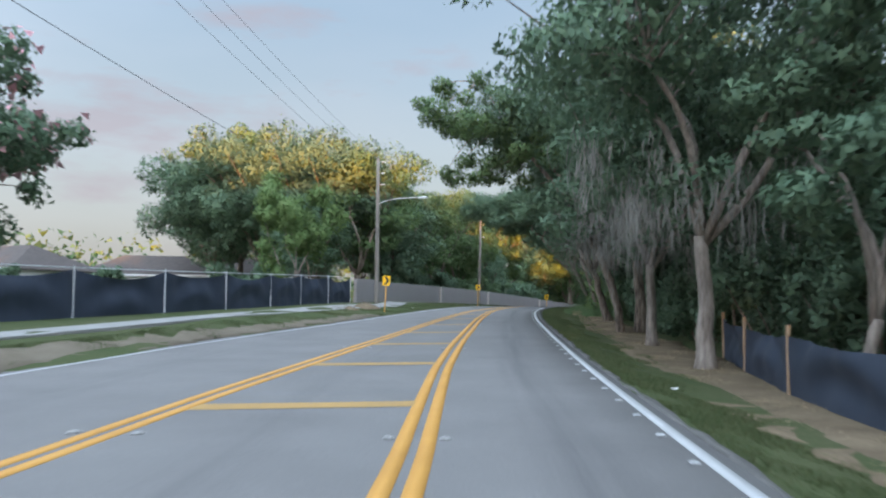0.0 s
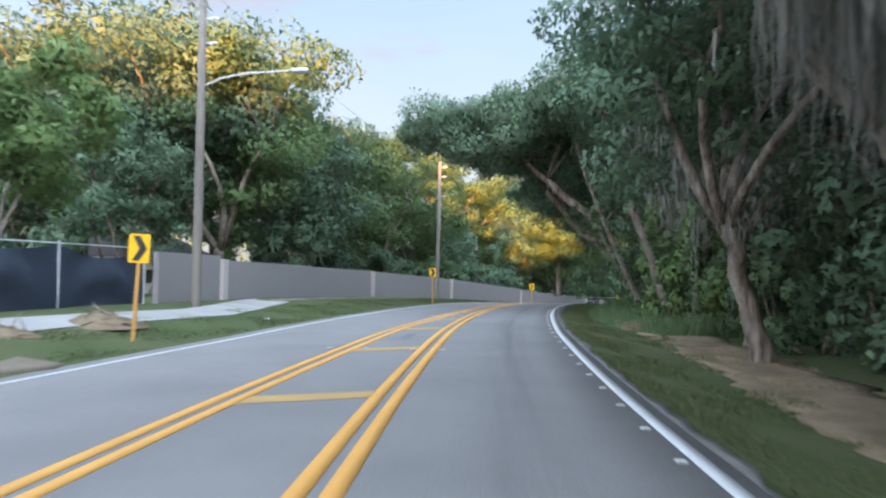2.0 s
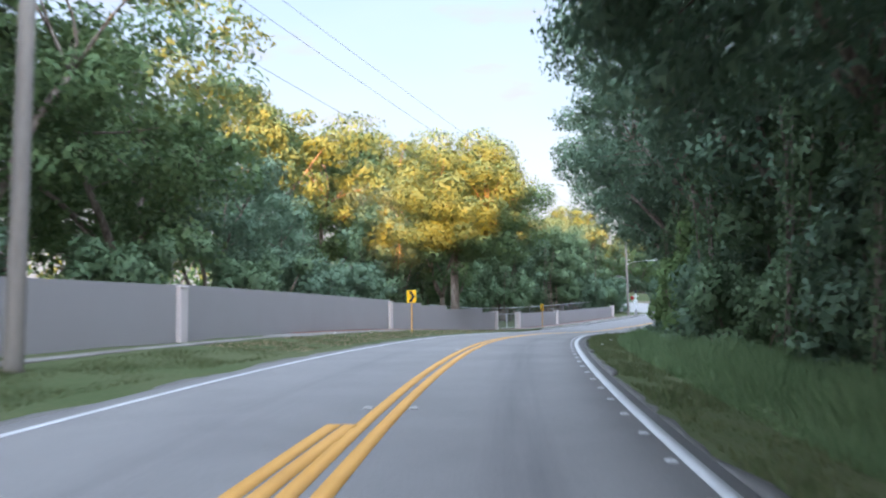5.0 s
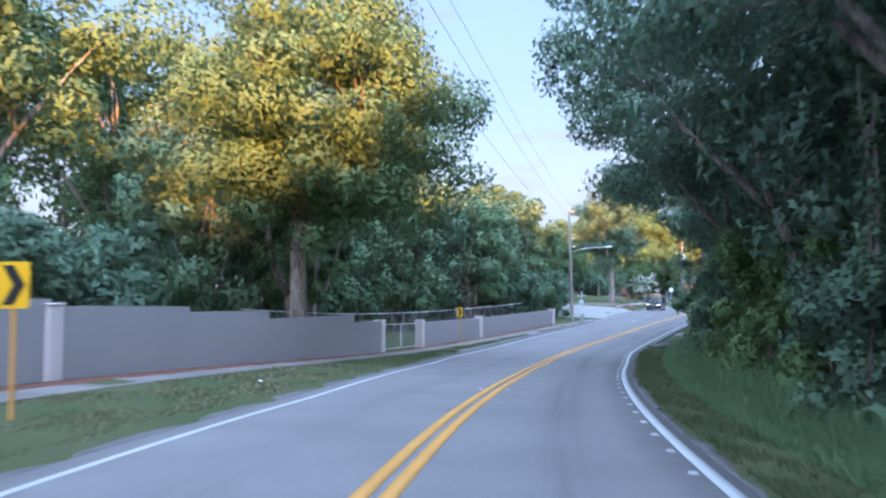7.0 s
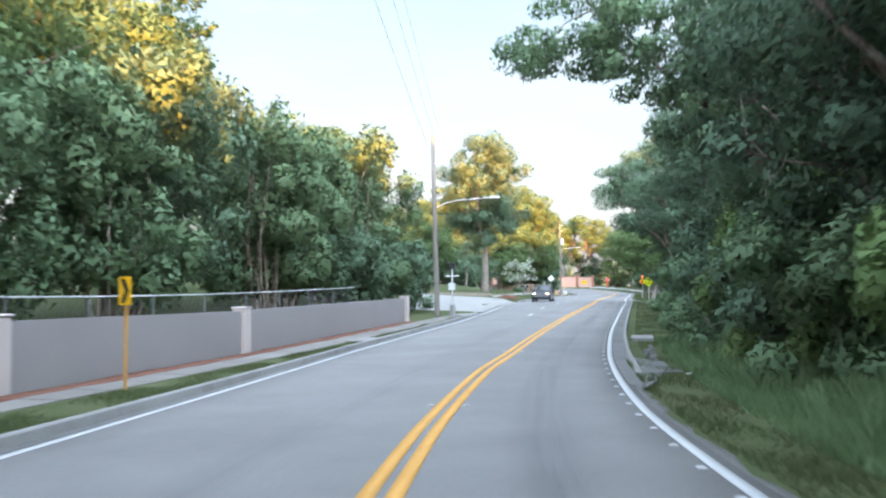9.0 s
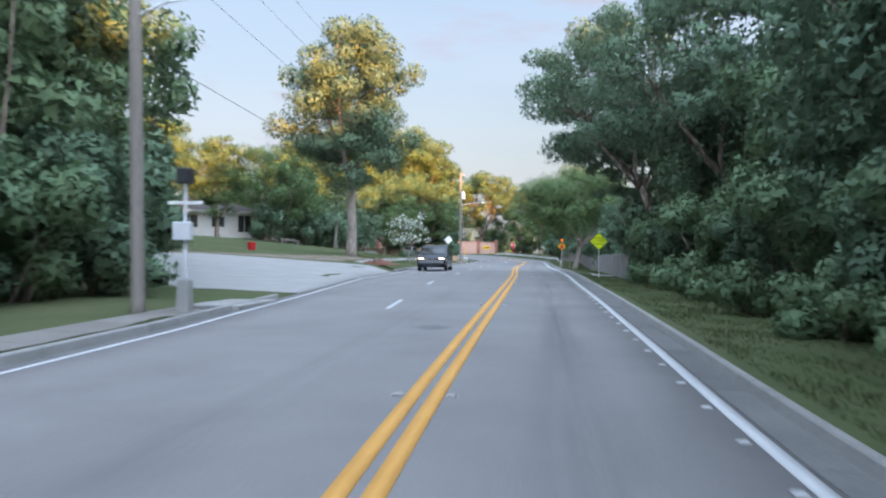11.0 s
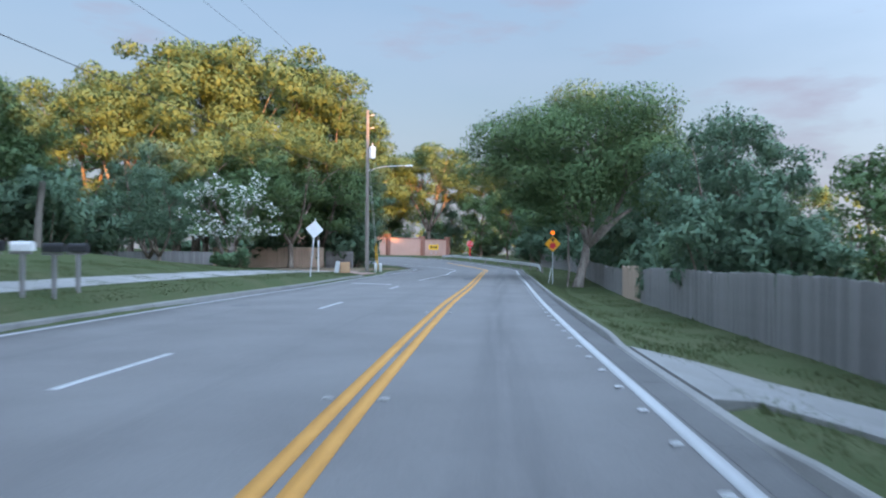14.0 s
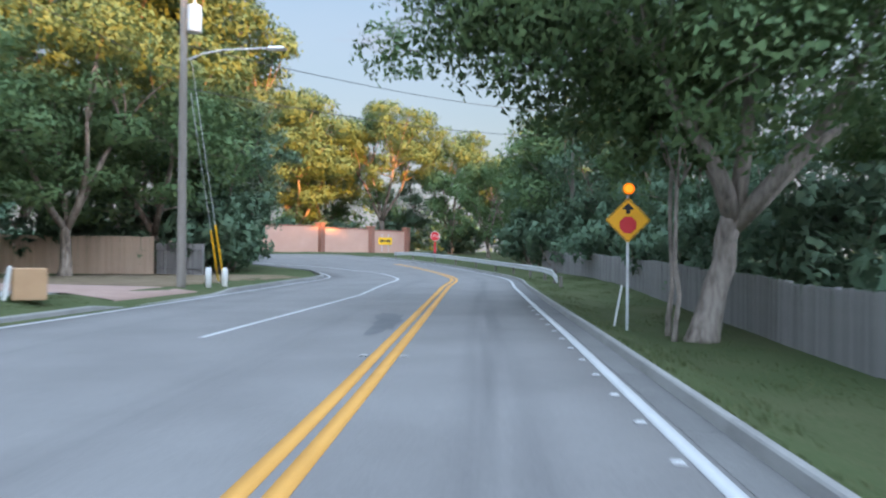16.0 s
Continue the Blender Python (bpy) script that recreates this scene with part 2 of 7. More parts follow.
M_LEAFDARK = material("dark evergreen leaves", [(0.064, 0.118, 0.076), (0.102, 0.170, 0.106), (0.146, 0.212, 0.122)], 0.6, 0.3, 2.5, 0, island=0.32, spread=0.8, translucent=0.28, spec=0.25)
M_LEAFLIGHT = material("young light green leaves", [(0.078, 0.146, 0.052), (0.126, 0.205, 0.074), (0.175, 0.25, 0.096)], 0.65, 0.4, 2.5, 0, island=0.5, spread=0.8, translucent=0.32, spec=0.2)
M_VINE = material("vine leaves", [(0.072, 0.132, 0.072), (0.115, 0.19, 0.098), (0.165, 0.232, 0.12)], 0.6, 0.5, 2.5, 0, island=0.32, spread=0.8, translucent=0.28, spec=0.25)
M_MOSS = material("grey hanging moss", [(0.125, 0.118, 0.105), (0.185, 0.178, 0.16), (0.26, 0.25, 0.226)], 0.95, 0.6, 6, 0, island=0.4, spread=0.7, translucent=0.2, spec=0.05)
M_FLOWER = material("white blossom", [(0.62, 0.62, 0.58), (0.85, 0.84, 0.80)], 0.7, 3, 20, 0, island=0.4, translucent=0.2)
M_PINKFLOWER = material("pink blossom", [(0.50, 0.22, 0.26), (0.70, 0.38, 0.40)], 0.7, 3, 20, 0, island=0.4, translucent=0.2)
M_POLE = material("weathered utility pole wood", [(0.105, 0.09, 0.075), (0.19, 0.166, 0.143), (0.27, 0.24, 0.212)], 0.9, 1.0, 22, 0.5, stretch=(3, 3, 0.2), spread=0.6)
M_STEEL = material("galvanised steel", [(0.46, 0.47, 0.48), (0.62, 0.63, 0.64)], 0.5, 3, 40, 0.05, metal=0.3, spread=0.6)
M_WIRE = material("dull galvanised fence wire", [(0.16, 0.165, 0.16), (0.24, 0.245, 0.24)], 0.6, 3, 40, 0.05, metal=0.3, spread=0.6)
M_CABLE = material("black cable", [(0.02, 0.02, 0.022), (0.045, 0.045, 0.05)], 0.6, 5, 50, 0)
M_SILT = material("black woven shade cloth", [(0.016, 0.023, 0.038), (0.042, 0.055, 0.082)], 0.6, 2.0, 140, 0.3, spread=0.7)
M_WOOD = material("grey weathered fence boards", [(0.11, 0.101, 0.097), (0.195, 0.182, 0.176), (0.285, 0.268, 0.258)], 0.9, 1.5, 26, 0.4, stretch=(6, 6, 0.4), per_object=0.35, spread=0.6)
M_NEWWOOD = material("tan fence boards", [(0.36, 0.25, 0.18), (0.52, 0.39, 0.30)], 0.85, 1.5, 26, 0.3, stretch=(6, 6, 0.4), per_object=0.35, spread=0.6)
M_STAKE = material("raw timber stake", [(0.28, 0.17, 0.10), (0.42, 0.28, 0.18)], 0.85, 3, 30, 0.3, stretch=(4, 4, 0.4))
M_SIGNY = material("yellow reflective sheeting", [(0.80, 0.42, 0.012), (0.86, 0.48, 0.02)], 0.35, 2, 30, 0)
M_SIGNLIME = material("lime reflective sheeting", [(0.70, 0.82, 0.012), (0.78, 0.88, 0.02)], 0.35, 2, 30, 0)
M_SIGNORANGE = material("orange-yellow sheeting", [(0.80, 0.36, 0.012), (0.86, 0.42, 0.02)], 0.35, 2, 30, 0)
M_SIGNBACK = material("bare aluminium sign back", [(0.62, 0.61, 0.60), (0.74, 0.73, 0.72)], 0.5, 4, 40, 0.02, metal=0.35)
M_SIGNPOST = material("orange-brown painted post", [(0.50, 0.24, 0.06), (0.62, 0.33, 0.10)], 0.6, 4, 40, 0.05)
M_BLACK = material("black paint", [(0.012, 0.012, 0.013), (0.028, 0.028, 0.03)], 0.5, 4, 40, 0)
M_RED = material("red reflective sheeting", [(0.55, 0.02, 0.03), (0.62, 0.035, 0.045)], 0.4, 3, 40, 0)
M_PAINTWHITE = material("white painted siding", [(0.56, 0.55, 0.535), (0.70, 0.69, 0.67)], 0.7, 1, 30, 0.1)
M_ROOF = material("dark asphalt shingles", [(0.06, 0.05, 0.047), (0.12, 0.10, 0.092)], 0.9, 2, 30, 0.5)
M_BRICK = material("red-brown brick", [(0.20, 0.085, 0.06), (0.32, 0.15, 0.11)], 0.85, 3, 30, 0.3, per_object=0.4)
M_PINKWALL = material("salmon stucco", [(0.46, 0.26, 0.20), (0.56, 0.35, 0.28)], 0.8, 0.8, 30, 0.2)
M_PAVER = material("red paver driveway", [(0.24, 0.15, 0.12), (0.36, 0.25, 0.21)], 0.85, 2, 30, 0.4)
M_CARPAINT = material("dark blue-black car paint", [(0.006, 0.011, 0.018), (0.009, 0.015, 0.024)], 0.12, 3, 60, 0, spec=0.5)
M_GLASSDARK = material("tinted car glass", [(0.014, 0.018, 0.022), (0.024, 0.029, 0.033)], 0.04, 2, 20, 0, spec=1.0)
M_TYRE = material("tyre rubber", [(0.015, 0.015, 0.016), (0.03, 0.03, 0.03)], 0.85, 5, 60, 0.2)
M_RIM = material("alloy rim", [(0.40, 0.41, 0.42), (0.52, 0.53, 0.54)], 0.35, 5, 50, 0, metal=0.9)
M_CHROME = material("chrome trim", [(0.55, 0.56, 0.57), (0.65, 0.66, 0.67)], 0.2, 5, 50, 0, metal=1.0)
M_WINDOW = material("dark window glass", [(0.02, 0.026, 0.03), (0.05, 0.058, 0.062)], 0.08, 1, 10, 0, spec=0.7)
M_CARD = material("brown cardboard", [(0.34, 0.20, 0.11), (0.44, 0.28, 0.16)], 0.85, 3, 40, 0.05)
M_REFLECT = material("scuffed reflector plastic", [(0.13, 0.13, 0.125), (0.40, 0.39, 0.37)], 0.35, 6, 40, 0)
M_AMBER = material("amber lens", [(0.75, 0.30, 0.02), (0.85, 0.4, 0.04)], 0.25, 3, 30, 0)
M_BEACON = glow("lit amber beacon", (1.0, 0.13, 0.004), 0.8)
M_HEADLIGHT = glow("lit headlight", (1.0, 0.78, 0.45), 2.2)


# ---------------------------------------------------------------- road line and ground heights
REF = np.array([
    -2.40, -119.98, 0.00,
    -1.80, -89.98, 0.00,
    -1.20, -59.99, 0.00,
    -0.60, -29.99, 0.00,
    0.00, 0.00, 0.00,
    0.56, 9.98, 0.13,
    1.28, 19.96, 0.29,
    2.17, 29.92, 0.48,
    3.15, 39.87, 0.70,
    4.45, 49.79, 0.93,
    6.14, 59.64, 1.06,
    8.29, 69.42, 1.12,
    10.89, 79.09, 1.09,
    13.93, 88.63, 0.95,
    17.40, 98.01, 0.68,
    21.45, 107.15, 0.32,
    26.16, 115.97, -0.12,
    31.41, 124.48, -0.58,
    37.07, 132.72, -0.91,
    43.22, 140.59, -1.03,
    49.84, 148.09, -0.95,
    56.72, 155.37, -0.78,
    63.63, 162.61, -0.65,
    70.52, 169.87, -0.57,
    77.39, 177.13, -0.49,
    84.12, 184.53, -0.43,
    90.87, 191.91, -0.44,
    97.68, 199.23, -0.46,
    104.57, 206.48, -0.49,
    111.45, 213.73, -0.47,
    118.34, 220.99, -0.45,
    125.22, 228.24, -0.41,
]).reshape(-1, 3)
turn, tail = radians(43.5), [REF[-1]]
for dz in (0.04, 0.14, 0.35, 0.40, 0.40, 0.35, 0.2, 0.1, 0.1):       # past the last view the road bends left and climbs
    turn -= 10 / 55 if len(tail) > 1 else 0
    tail.append(tail[-1] + np.array([10 * math.sin(turn), 10 * math.cos(turn), dz]))
REF = np.vstack([REF, tail[1:]])
ALONG = np.concatenate([[0], np.cumsum(np.hypot(*np.diff(REF[:, :2], axis=0).T))])
ALONG -= ALONG[4]


def hermite(xs, ys, q):
    m = np.gradient(ys, xs)
    i = np.clip(np.searchsorted(xs, q) - 1, 0, len(xs) - 2)
    h = xs[i + 1] - xs[i]
    t = (q - xs[i]) / h
    return (2 * t**3 - 3 * t**2 + 1) * ys[i] + (t**3 - 2 * t**2 + t) * h * m[i] + (3 * t**2 - 2 * t**3) * ys[i + 1] + (t**3 - t**2) * h * m[i + 1]


STEP = 0.5
ST = np.arange(-120, ALONG[-1], STEP)
CX, CY, CZ = (hermite(ALONG, REF[:, k], ST) for k in range(3))
TX, TY = np.gradient(CX, ST), np.gradient(CY, ST)
TN = np.hypot(TX, TY)
TX, TY = TX / TN, TY / TN


def table(*pairs):
    xs, ys = zip(*pairs)
    return lambda s: np.interp(s, xs, ys)


WHITE_R = table((0, 2.08), (22, 1.95), (49, 1.57), (66, 1.6), (97, 1.85), (130, 2.2), (140, 2.0), (155, 2.0), (186, 1.72), (219, 1.63), (252, 1.59), (276, 1.4), (340, 1.4))
WHITE_L = table((0, -8.55), (13, -8.43), (20, -8.18), (26, -7.74), (31, -7.15), (42, -6.05), (46, -5.65), (52, -5.4), (59, -5.16), (75, -5.1), (96, -4.4), (114, -4.2), (128, -4.95), (132, -5.4), (138, -5.68), (153, -6.3), (170, -6.5), (180, -7.2), (193, -8.5), (204, -8.45), (226, -8.9), (252, -9.0), (268, -8.4), (281, -8.3), (289, -9.2), (297, -12.5), (304, -18), (312, -26))
YELLOW = table((0, -0.57), (7, -0.66), (15, -0.92), (22, -1.02), (49, -1.25), (97, -1.29), (102, -1.22), (107, -1.07), (114, -0.92), (121, -0.82), (128, -0.91), (133, -1.04), (138, -1.13), (147, -1.17), (152, -1.03), (160, -1.06), (186, -1.16), (212, -1.35), (228, -1.39), (246, -1.36), (282, -1.52), (340, -1.55))
YELLOW_2 = table((-10, -4.6), (7, -4.0), (11, -3.93), (15, -3.76), (22, -3.5), (38, -3.0), (50, -2.58), (54, -2.3), (66, -1.95), (79, -1.62))
SIDE_L = table((-120, 0.4), (60, 0.45), (75, 0.38), (91, 0.3), (114, 0.22), (136, 0.02), (168, 0.08), (180, 0.1), (195, 0.3), (215, 0.5), (245, 0.45), (264, 0.2), (340, 0.2))
SIDE_R = table((-120, -0.45), (60, -0.45), (85, -0.35), (120, -0.35), (148, -0.05), (185, -0.1), (204, -0.36), (234, -0.42), (246, -0.7), (254, -0.6), (276, -0.1), (340, 0.0))
HILL = table((0, 0), (178, 0), (212, 1), (240, 1), (258, 0.15), (275, 0))


def ground(s, o, road_drop=0.0):
    """Height of the ground at station s and offset o (right is positive)."""
    s, o = np.asarray(s, float), np.asarray(o, float)
    base = np.interp(s, ST, CZ)
    lo, ro = WHITE_L(s) - 0.5, WHITE_R(s) + np.interp(s, [143.5, 144.5], [0.22, 0.56])
    left = np.clip((lo - o) / np.maximum(lo + 10.2, 0.6), 0, 1) * SIDE_L(s)
    right = np.clip((o - ro) / 2.0, 0, 1) * SIDE_R(s)
    hill = HILL(s) * np.interp(-o, [10, 15, 30, 60], [0, 0.55, 2.3, 3.0])
    inside = (o > lo) & (o < ro)
    return base + left + right + hill - np.where(inside, road_drop, 0)


def xy(s, o):
    return np.interp(s, ST, CX) + o * np.interp(s, ST, TY), np.interp(s, ST, CY) - o * np.interp(s, ST, TX)


def spot(s, o, h=0.0):
    x, y = xy(s, o)
    return Vector((float(x), float(y), float(ground(s, o)) + h))


def yaw_at(s):
    """Degrees about z that turn +y to the road's direction."""
    return -math.degrees(math.atan2(np.interp(s, ST, TX), np.interp(s, ST, TY)))


def stand(s, o, turn=0.0, h=0.0, scale=1.0, lean=0.0, lean_side=0.0):
    p = spot(s, o, h)
    return pose(p.x, p.y, p.z, lean, lean_side, yaw_at(s) + turn) @ Matrix.Diagonal((scale, scale, scale, 1))


# ---------------------------------------------------------------- mesh tools
class Build:
    """Collects vertices and faces of one mesh."""

    def __init__(self):
        self.v, self.f = [], []

    def add(self, verts, faces):
        k = len(self.v)
        self.v.extend(tuple(p) for p in verts)
        self.f.extend(tuple(i + k for i in f) for f in faces)
        return self

    def box(self, c, size, m=None, bevel=0.0, top=1.0):
        x, y, z = (d / 2 for d in size)
        b = min(bevel, x * 0.9, y * 0.9, z * 0.9)
        if b:
            ring = lambda i, zz, k=1.0: [((x - i) * sx * k if ax else x * sx * k, y * sy * k if ax else (y - i) * sy * k, zz)
                                         for sx, sy, ax in ((1, -1, 0), (1, 1, 0), (1, 1, 1), (-1, 1, 1), (-1, 1, 0), (-1, -1, 0), (-1, -1, 1), (1, -1, 1))]
            inner = lambda zz, k=1.0: [(px * (x - b) / x * k, py * (y - b) / y * k, zz) for px, py, _ in ring(b, 0)]
            rings = [inner(-z), ring(b, -z + b), [(px * top, py * top, pz) for px, py, pz in ring(b, z - b)], inner(z, top)]
        else:
            sq = lambda zz, k: [(-x * k, -y * k, zz), (x * k, -y * k, zz), (x * k, y * k, zz), (-x * k, y * k, zz)]
            rings = [sq(-z, 1), sq(z, top)]
        n = len(rings[0])
        vs = [Vector(p) for r in rings for p in r]
        if m:
            vs = [m @ p for p in vs]
        vs = [p + Vector(c) for p in vs]
        fs = [(r * n + i, r * n + (i + 1) % n, (r + 1) * n + (i + 1) % n, (r + 1) * n + i) for r in range(len(rings) - 1) for i in range(n)]
        fs += [tuple(reversed(range(n))), tuple(range((len(rings) - 1) * n, len(rings) * n))]
        return self.add(vs, fs)

    def tube(self, pts, radii, sides=8, caps=True):
        pts = [Vector(p) for p in pts]
        if not hasattr(radii, "__len__"):
            radii = [radii] * len(pts)
        vs, fs = [], []
        ref = Vector((0.31, 0.87, 0.13))
        for i, p in enumerate(pts):
            d = (pts[min(i + 1, len(pts) - 1)] - pts[max(i - 1, 0)]).normalized()
            a = d.cross(ref if abs(d.dot(ref)) < 0.95 else Vector((1, 0, 0))).normalized()
            b = d.cross(a)
            vs += [p + (a * math.cos(2 * math.pi * k / sides) + b * math.sin(2 * math.pi * k / sides)) * radii[i] for k in range(sides)]
        for r in range(len(pts) - 1):
            fs += [(r * sides + k, r * sides + (k + 1) % sides, (r + 1) * sides + (k + 1) % sides, (r + 1) * sides + k) for k in range(sides)]
        if caps:
            fs += [tuple(reversed(range(sides))), tuple(range((len(pts) - 1) * sides, len(pts) * sides))]
        return self.add(vs, fs)

    def prism(self, outline, depth, m=None):
        """An outline in x and z, thickened along y about 0."""
        n = len(outline)
        vs = [Vector((x, -depth / 2, z)) for x, z in outline] + [Vector((x, depth / 2, z)) for x, z in outline]
        if m:
            vs = [m @ p for p in vs]
        return self.add(vs, [tuple(range(n)), tuple(reversed(range(n, 2 * n)))] + [(i + n, (i + 1) % n + n, (i + 1) % n, i) for i in range(n)])

    def mesh(self, name, mat, smooth=False):
        me = bpy.data.meshes.new(name)
        me.from_pydata(self.v, [], self.f)
        me.materials.append(mat)
        if smooth:
            me.polygons.foreach_set("use_smooth", [True] * len(me.polygons))
        me.update()
        return me


def part(name, build, mat, parent=None, label="", smooth=False, m=None, kind=""):
    ob = new(name, build.mesh(name, mat, smooth))
    if parent:
        ob.parent = parent
    if m:
        ob.matrix_basis = m
    return tagged(ob, label, kind=kind)


def thing(name, label, category, group="", m=None, kind=""):
    ob = new(name)
    if m:
        ob.matrix_basis = m
    return tagged(ob, label, category, group, kind)


def sheet(name, arr_v, arr_f, mat, smooth=False):
    """A mesh from arrays of vertices (n, 3) and quads (m, 4)."""
    me = bpy.data.meshes.new(name)
    me.vertices.add(len(arr_v))
    me.vertices.foreach_set("co", np.asarray(arr_v, np.float32).ravel())
    k = arr_f.shape[1]
    me.loops.add(arr_f.size)
    me.loops.foreach_set("vertex_index", arr_f.ravel().astype(np.int32))
    me.polygons.add(len(arr_f))
    me.polygons.foreach_set("loop_start", np.arange(0, arr_f.size, k, dtype=np.int32))
    me.materials.append(mat)
    me.update(calc_edges=True)
    if smooth:
        me.polygons.foreach_set("use_smooth", [True] * len(me.polygons))
    return me


def strip(name, s0, s1, left, right, lift, mat, step=1.0, thick=0.0, on_road=True, columns=1, rng=None, rag=0.0):
    """A band along the road between the offsets left(s) and right(s)."""
    n = max(2, int(math.ceil((s1 - s0) / step)) + 1)
    ss = np.linspace(s0, s1, n)
    a, b = left(ss) if callable(left) else np.full(n, left), right(ss) if callable(right) else np.full(n, right)
    if rng is not None:
        a, b = a + rng.normal(0, rag, n), b + rng.normal(0, rag, n)
    rows = []
    for j in range(columns + 1):
        o = a + (b - a) * j / columns
        x, y = xy(ss, o)
        z = (np.interp(ss, ST, CZ) if on_road else ground(ss, o)) + lift
        rows.append(np.stack([x, y, z], 1))
    if thick:
        first, last = rows[0].copy(), rows[-1].copy()
        first[:, 2] -= thick
        last[:, 2] -= thick
        rows = [first] + rows + [last]
    k = len(rows)
    v = np.stack(rows, 1).reshape(-1, 3)
    i, j = np.meshgrid(np.arange(n - 1), np.arange(k - 1), indexing="ij")
    q = (i * k + j).ravel()
    f = np.stack([q, q + 1, q + k + 1, q + k], 1)
    return sheet(name, v, f, mat)


# ---------------------------------------------------------------- the ground, one sheet to the horizon
def axis(lo, hi, d):
    out = [lo - k for k in (2600, 1500, 800, 400, 200, 90, 35)]
    return np.array(out + list(np.arange(lo, hi, d)) + [hi + k for k in (0, 35, 90, 200, 400, 800, 1500, 2600)])


gx, gy = axis(-60, 190, 1.4), axis(-60, 330, 1.4)
GX, GY = np.meshgrid(gx, gy, indexing="ij")
px, py = GX.ravel(), GY.ravel()
near = np.empty(len(px), int)
for k in range(0, len(px), 4000):
    near[k:k + 4000] = np.argmin((px[k:k + 4000, None] - CX) ** 2 + (py[k:k + 4000, None] - CY) ** 2, axis=1)
off = (px - CX[near]) * TY[near] - (py - CY[near]) * TX[near]
far = np.hypot(px - CX[near], py - CY[near])
off = np.where(far > 70, np.sign(off) * 70, off)
gz = ground(ST[near], off, 0.09)
lump = np.array([noise.noise((x * 0.35, y * 0.35, 0)) for x, y in zip(px, py)])
gz = gz + np.where((off < WHITE_L(ST[near]) - 1.2) | (off > WHITE_R(ST[near]) + 1.0), 0.035 * lump, 0)
ni, nj = len(gx), len(gy)
ii, jj = np.meshgrid(np.arange(ni - 1), np.arange(nj - 1), indexing="ij")
q = (ii * nj + jj).ravel()
tagged(new("ground", sheet("ground", np.stack([px, py, gz], 1), np.stack([q, q + nj, q + nj + 1, q + 1], 1), M_GRASS, True)),
       "uneven mown grass ground with bare dry patches", "ground", kind="structure")

# ---------------------------------------------------------------- road and markings
rnd = np.random.default_rng(7)
EDGE_L = lambda s: WHITE_L(s) - np.where(((s > 136.5) & (s < 177)) | (s > 205), 0.14, 0.42)
EDGE_R = lambda s: WHITE_R(s) + np.where(s > 147.5, 0.14, 0.20)
road = tagged(new("road", strip("road", -118, 317, EDGE_L, EDGE_R, 0.0, M_ASPHALT, 1.0, 0.3, columns=8)),
              "worn grey asphalt two-lane road surface", "road", kind="structure")
uv = road.data.uv_layers.new(name="lane")          # u: metres / 10 right of the centre line, v: metres / 100 along the road
lay = np.empty(len(road.data.loops), np.int32)
road.data.loops.foreach_get("vertex_index", lay)
row, col = lay // 11, np.clip(lay % 11 - 1, 0, 8)
rs_ = np.linspace(-118, 317, len(road.data.vertices) // 11)[row]
ro_ = EDGE_L(rs_) + (EDGE_R(rs_) - EDGE_L(rs_)) * col / 8
uv.data.foreach_set("uv", np.stack([(ro_ - YELLOW(rs_)) / 10, rs_ / 100], 1).astype(np.float32).ravel())
tagged(new("road_edge_left", strip("road_edge", 55, 137, lambda s: WHITE_L(s) - 0.72, lambda s: WHITE_L(s) - 0.40, -0.012, M_BERM, 0.6, 0.2, rng=rnd, rag=0.07)),
       "crumbling dark asphalt edge beside the grass", "road edge", kind="structure")
tagged(new("road_edge_right", strip("road_edge", 0, 148, lambda s: WHITE_R(s) + 0.19, lambda s: WHITE_R(s) + 0.33, -0.008, M_BERM, 0.5, 0.2, rng=rnd, rag=0.05)),
       "crumbling dark asphalt edge beside the grass", "road edge", kind="structure")


def line(name, s0, s1, centre, width, mat, label, lift=0.005):
    return tagged(new(name, strip(name, s0, s1, lambda s: centre(s) - width / 2, lambda s: centre(s) + width / 2, lift, mat, 0.8, 0.004)),
                  label, "road marking", kind="structure")


for side in (-0.125, 0.125):
    line("yellow_line", -115, 300, lambda s, d=side: YELLOW(s) + d, 0.165, M_YELLOW, "solid yellow centre line of the double pair")
    line("yellow_line", -30, 79, lambda s, d=side: YELLOW_2(s) + d * np.interp(s, [60, 79], [1, 0.75]), 0.165, M_YELLOW, "solid yellow line bounding the hatched median")
line("white_line", -115, 312, WHITE_R, 0.14, M_WHITE, "solid white edge line of the road")
line("white_line", -115, 310, WHITE_L, 0.125, M_WHITE, "solid white edge line of the road")
for s in (-1.5, 4.2, 9.9, 15.6, 21.4, 27.0, 32.6, 38.3, 44.0, 49.4, 54.1, 59.7, 69.6):
    b = Build()
    lo, ro = YELLOW_2(s) + 0.2, YELLOW(s) - 0.2
    pts = []
    for o, ds in ((lo, -0.42), (ro, 0.18), (ro, 0.66), (lo, 0.08)):
        x, y = xy(s + ds, o)
        pts.append((x, y, float(np.interp(s + ds, ST, CZ)) + 0.006))
    b.add(pts, [(0, 1, 2, 3)])
    tagged(part("hatch_bar", b, M_FADED), "faded yellow crosswise bar of the painted median", "road marking", "hatch bars of the median", "structure")
for s in (175.0, 187.6, 200.3, 213.0, 226.0, 239.5):
    line("lane_dash", s, s + 3.1, lambda q: np.interp(q, [175, 190, 240], [-3.6, -4.6, -4.85]), 0.12, M_WHITE, "short white dash of the broken lane line")
line("white_line", 250.9, 310, table((250, -4.82), (264, -4.1), (279, -4.5), (287, -5.3), (295, -8.0), (303, -13.5), (310, -20)), 0.13, M_WHITE, "solid white turn-lane line bending left")
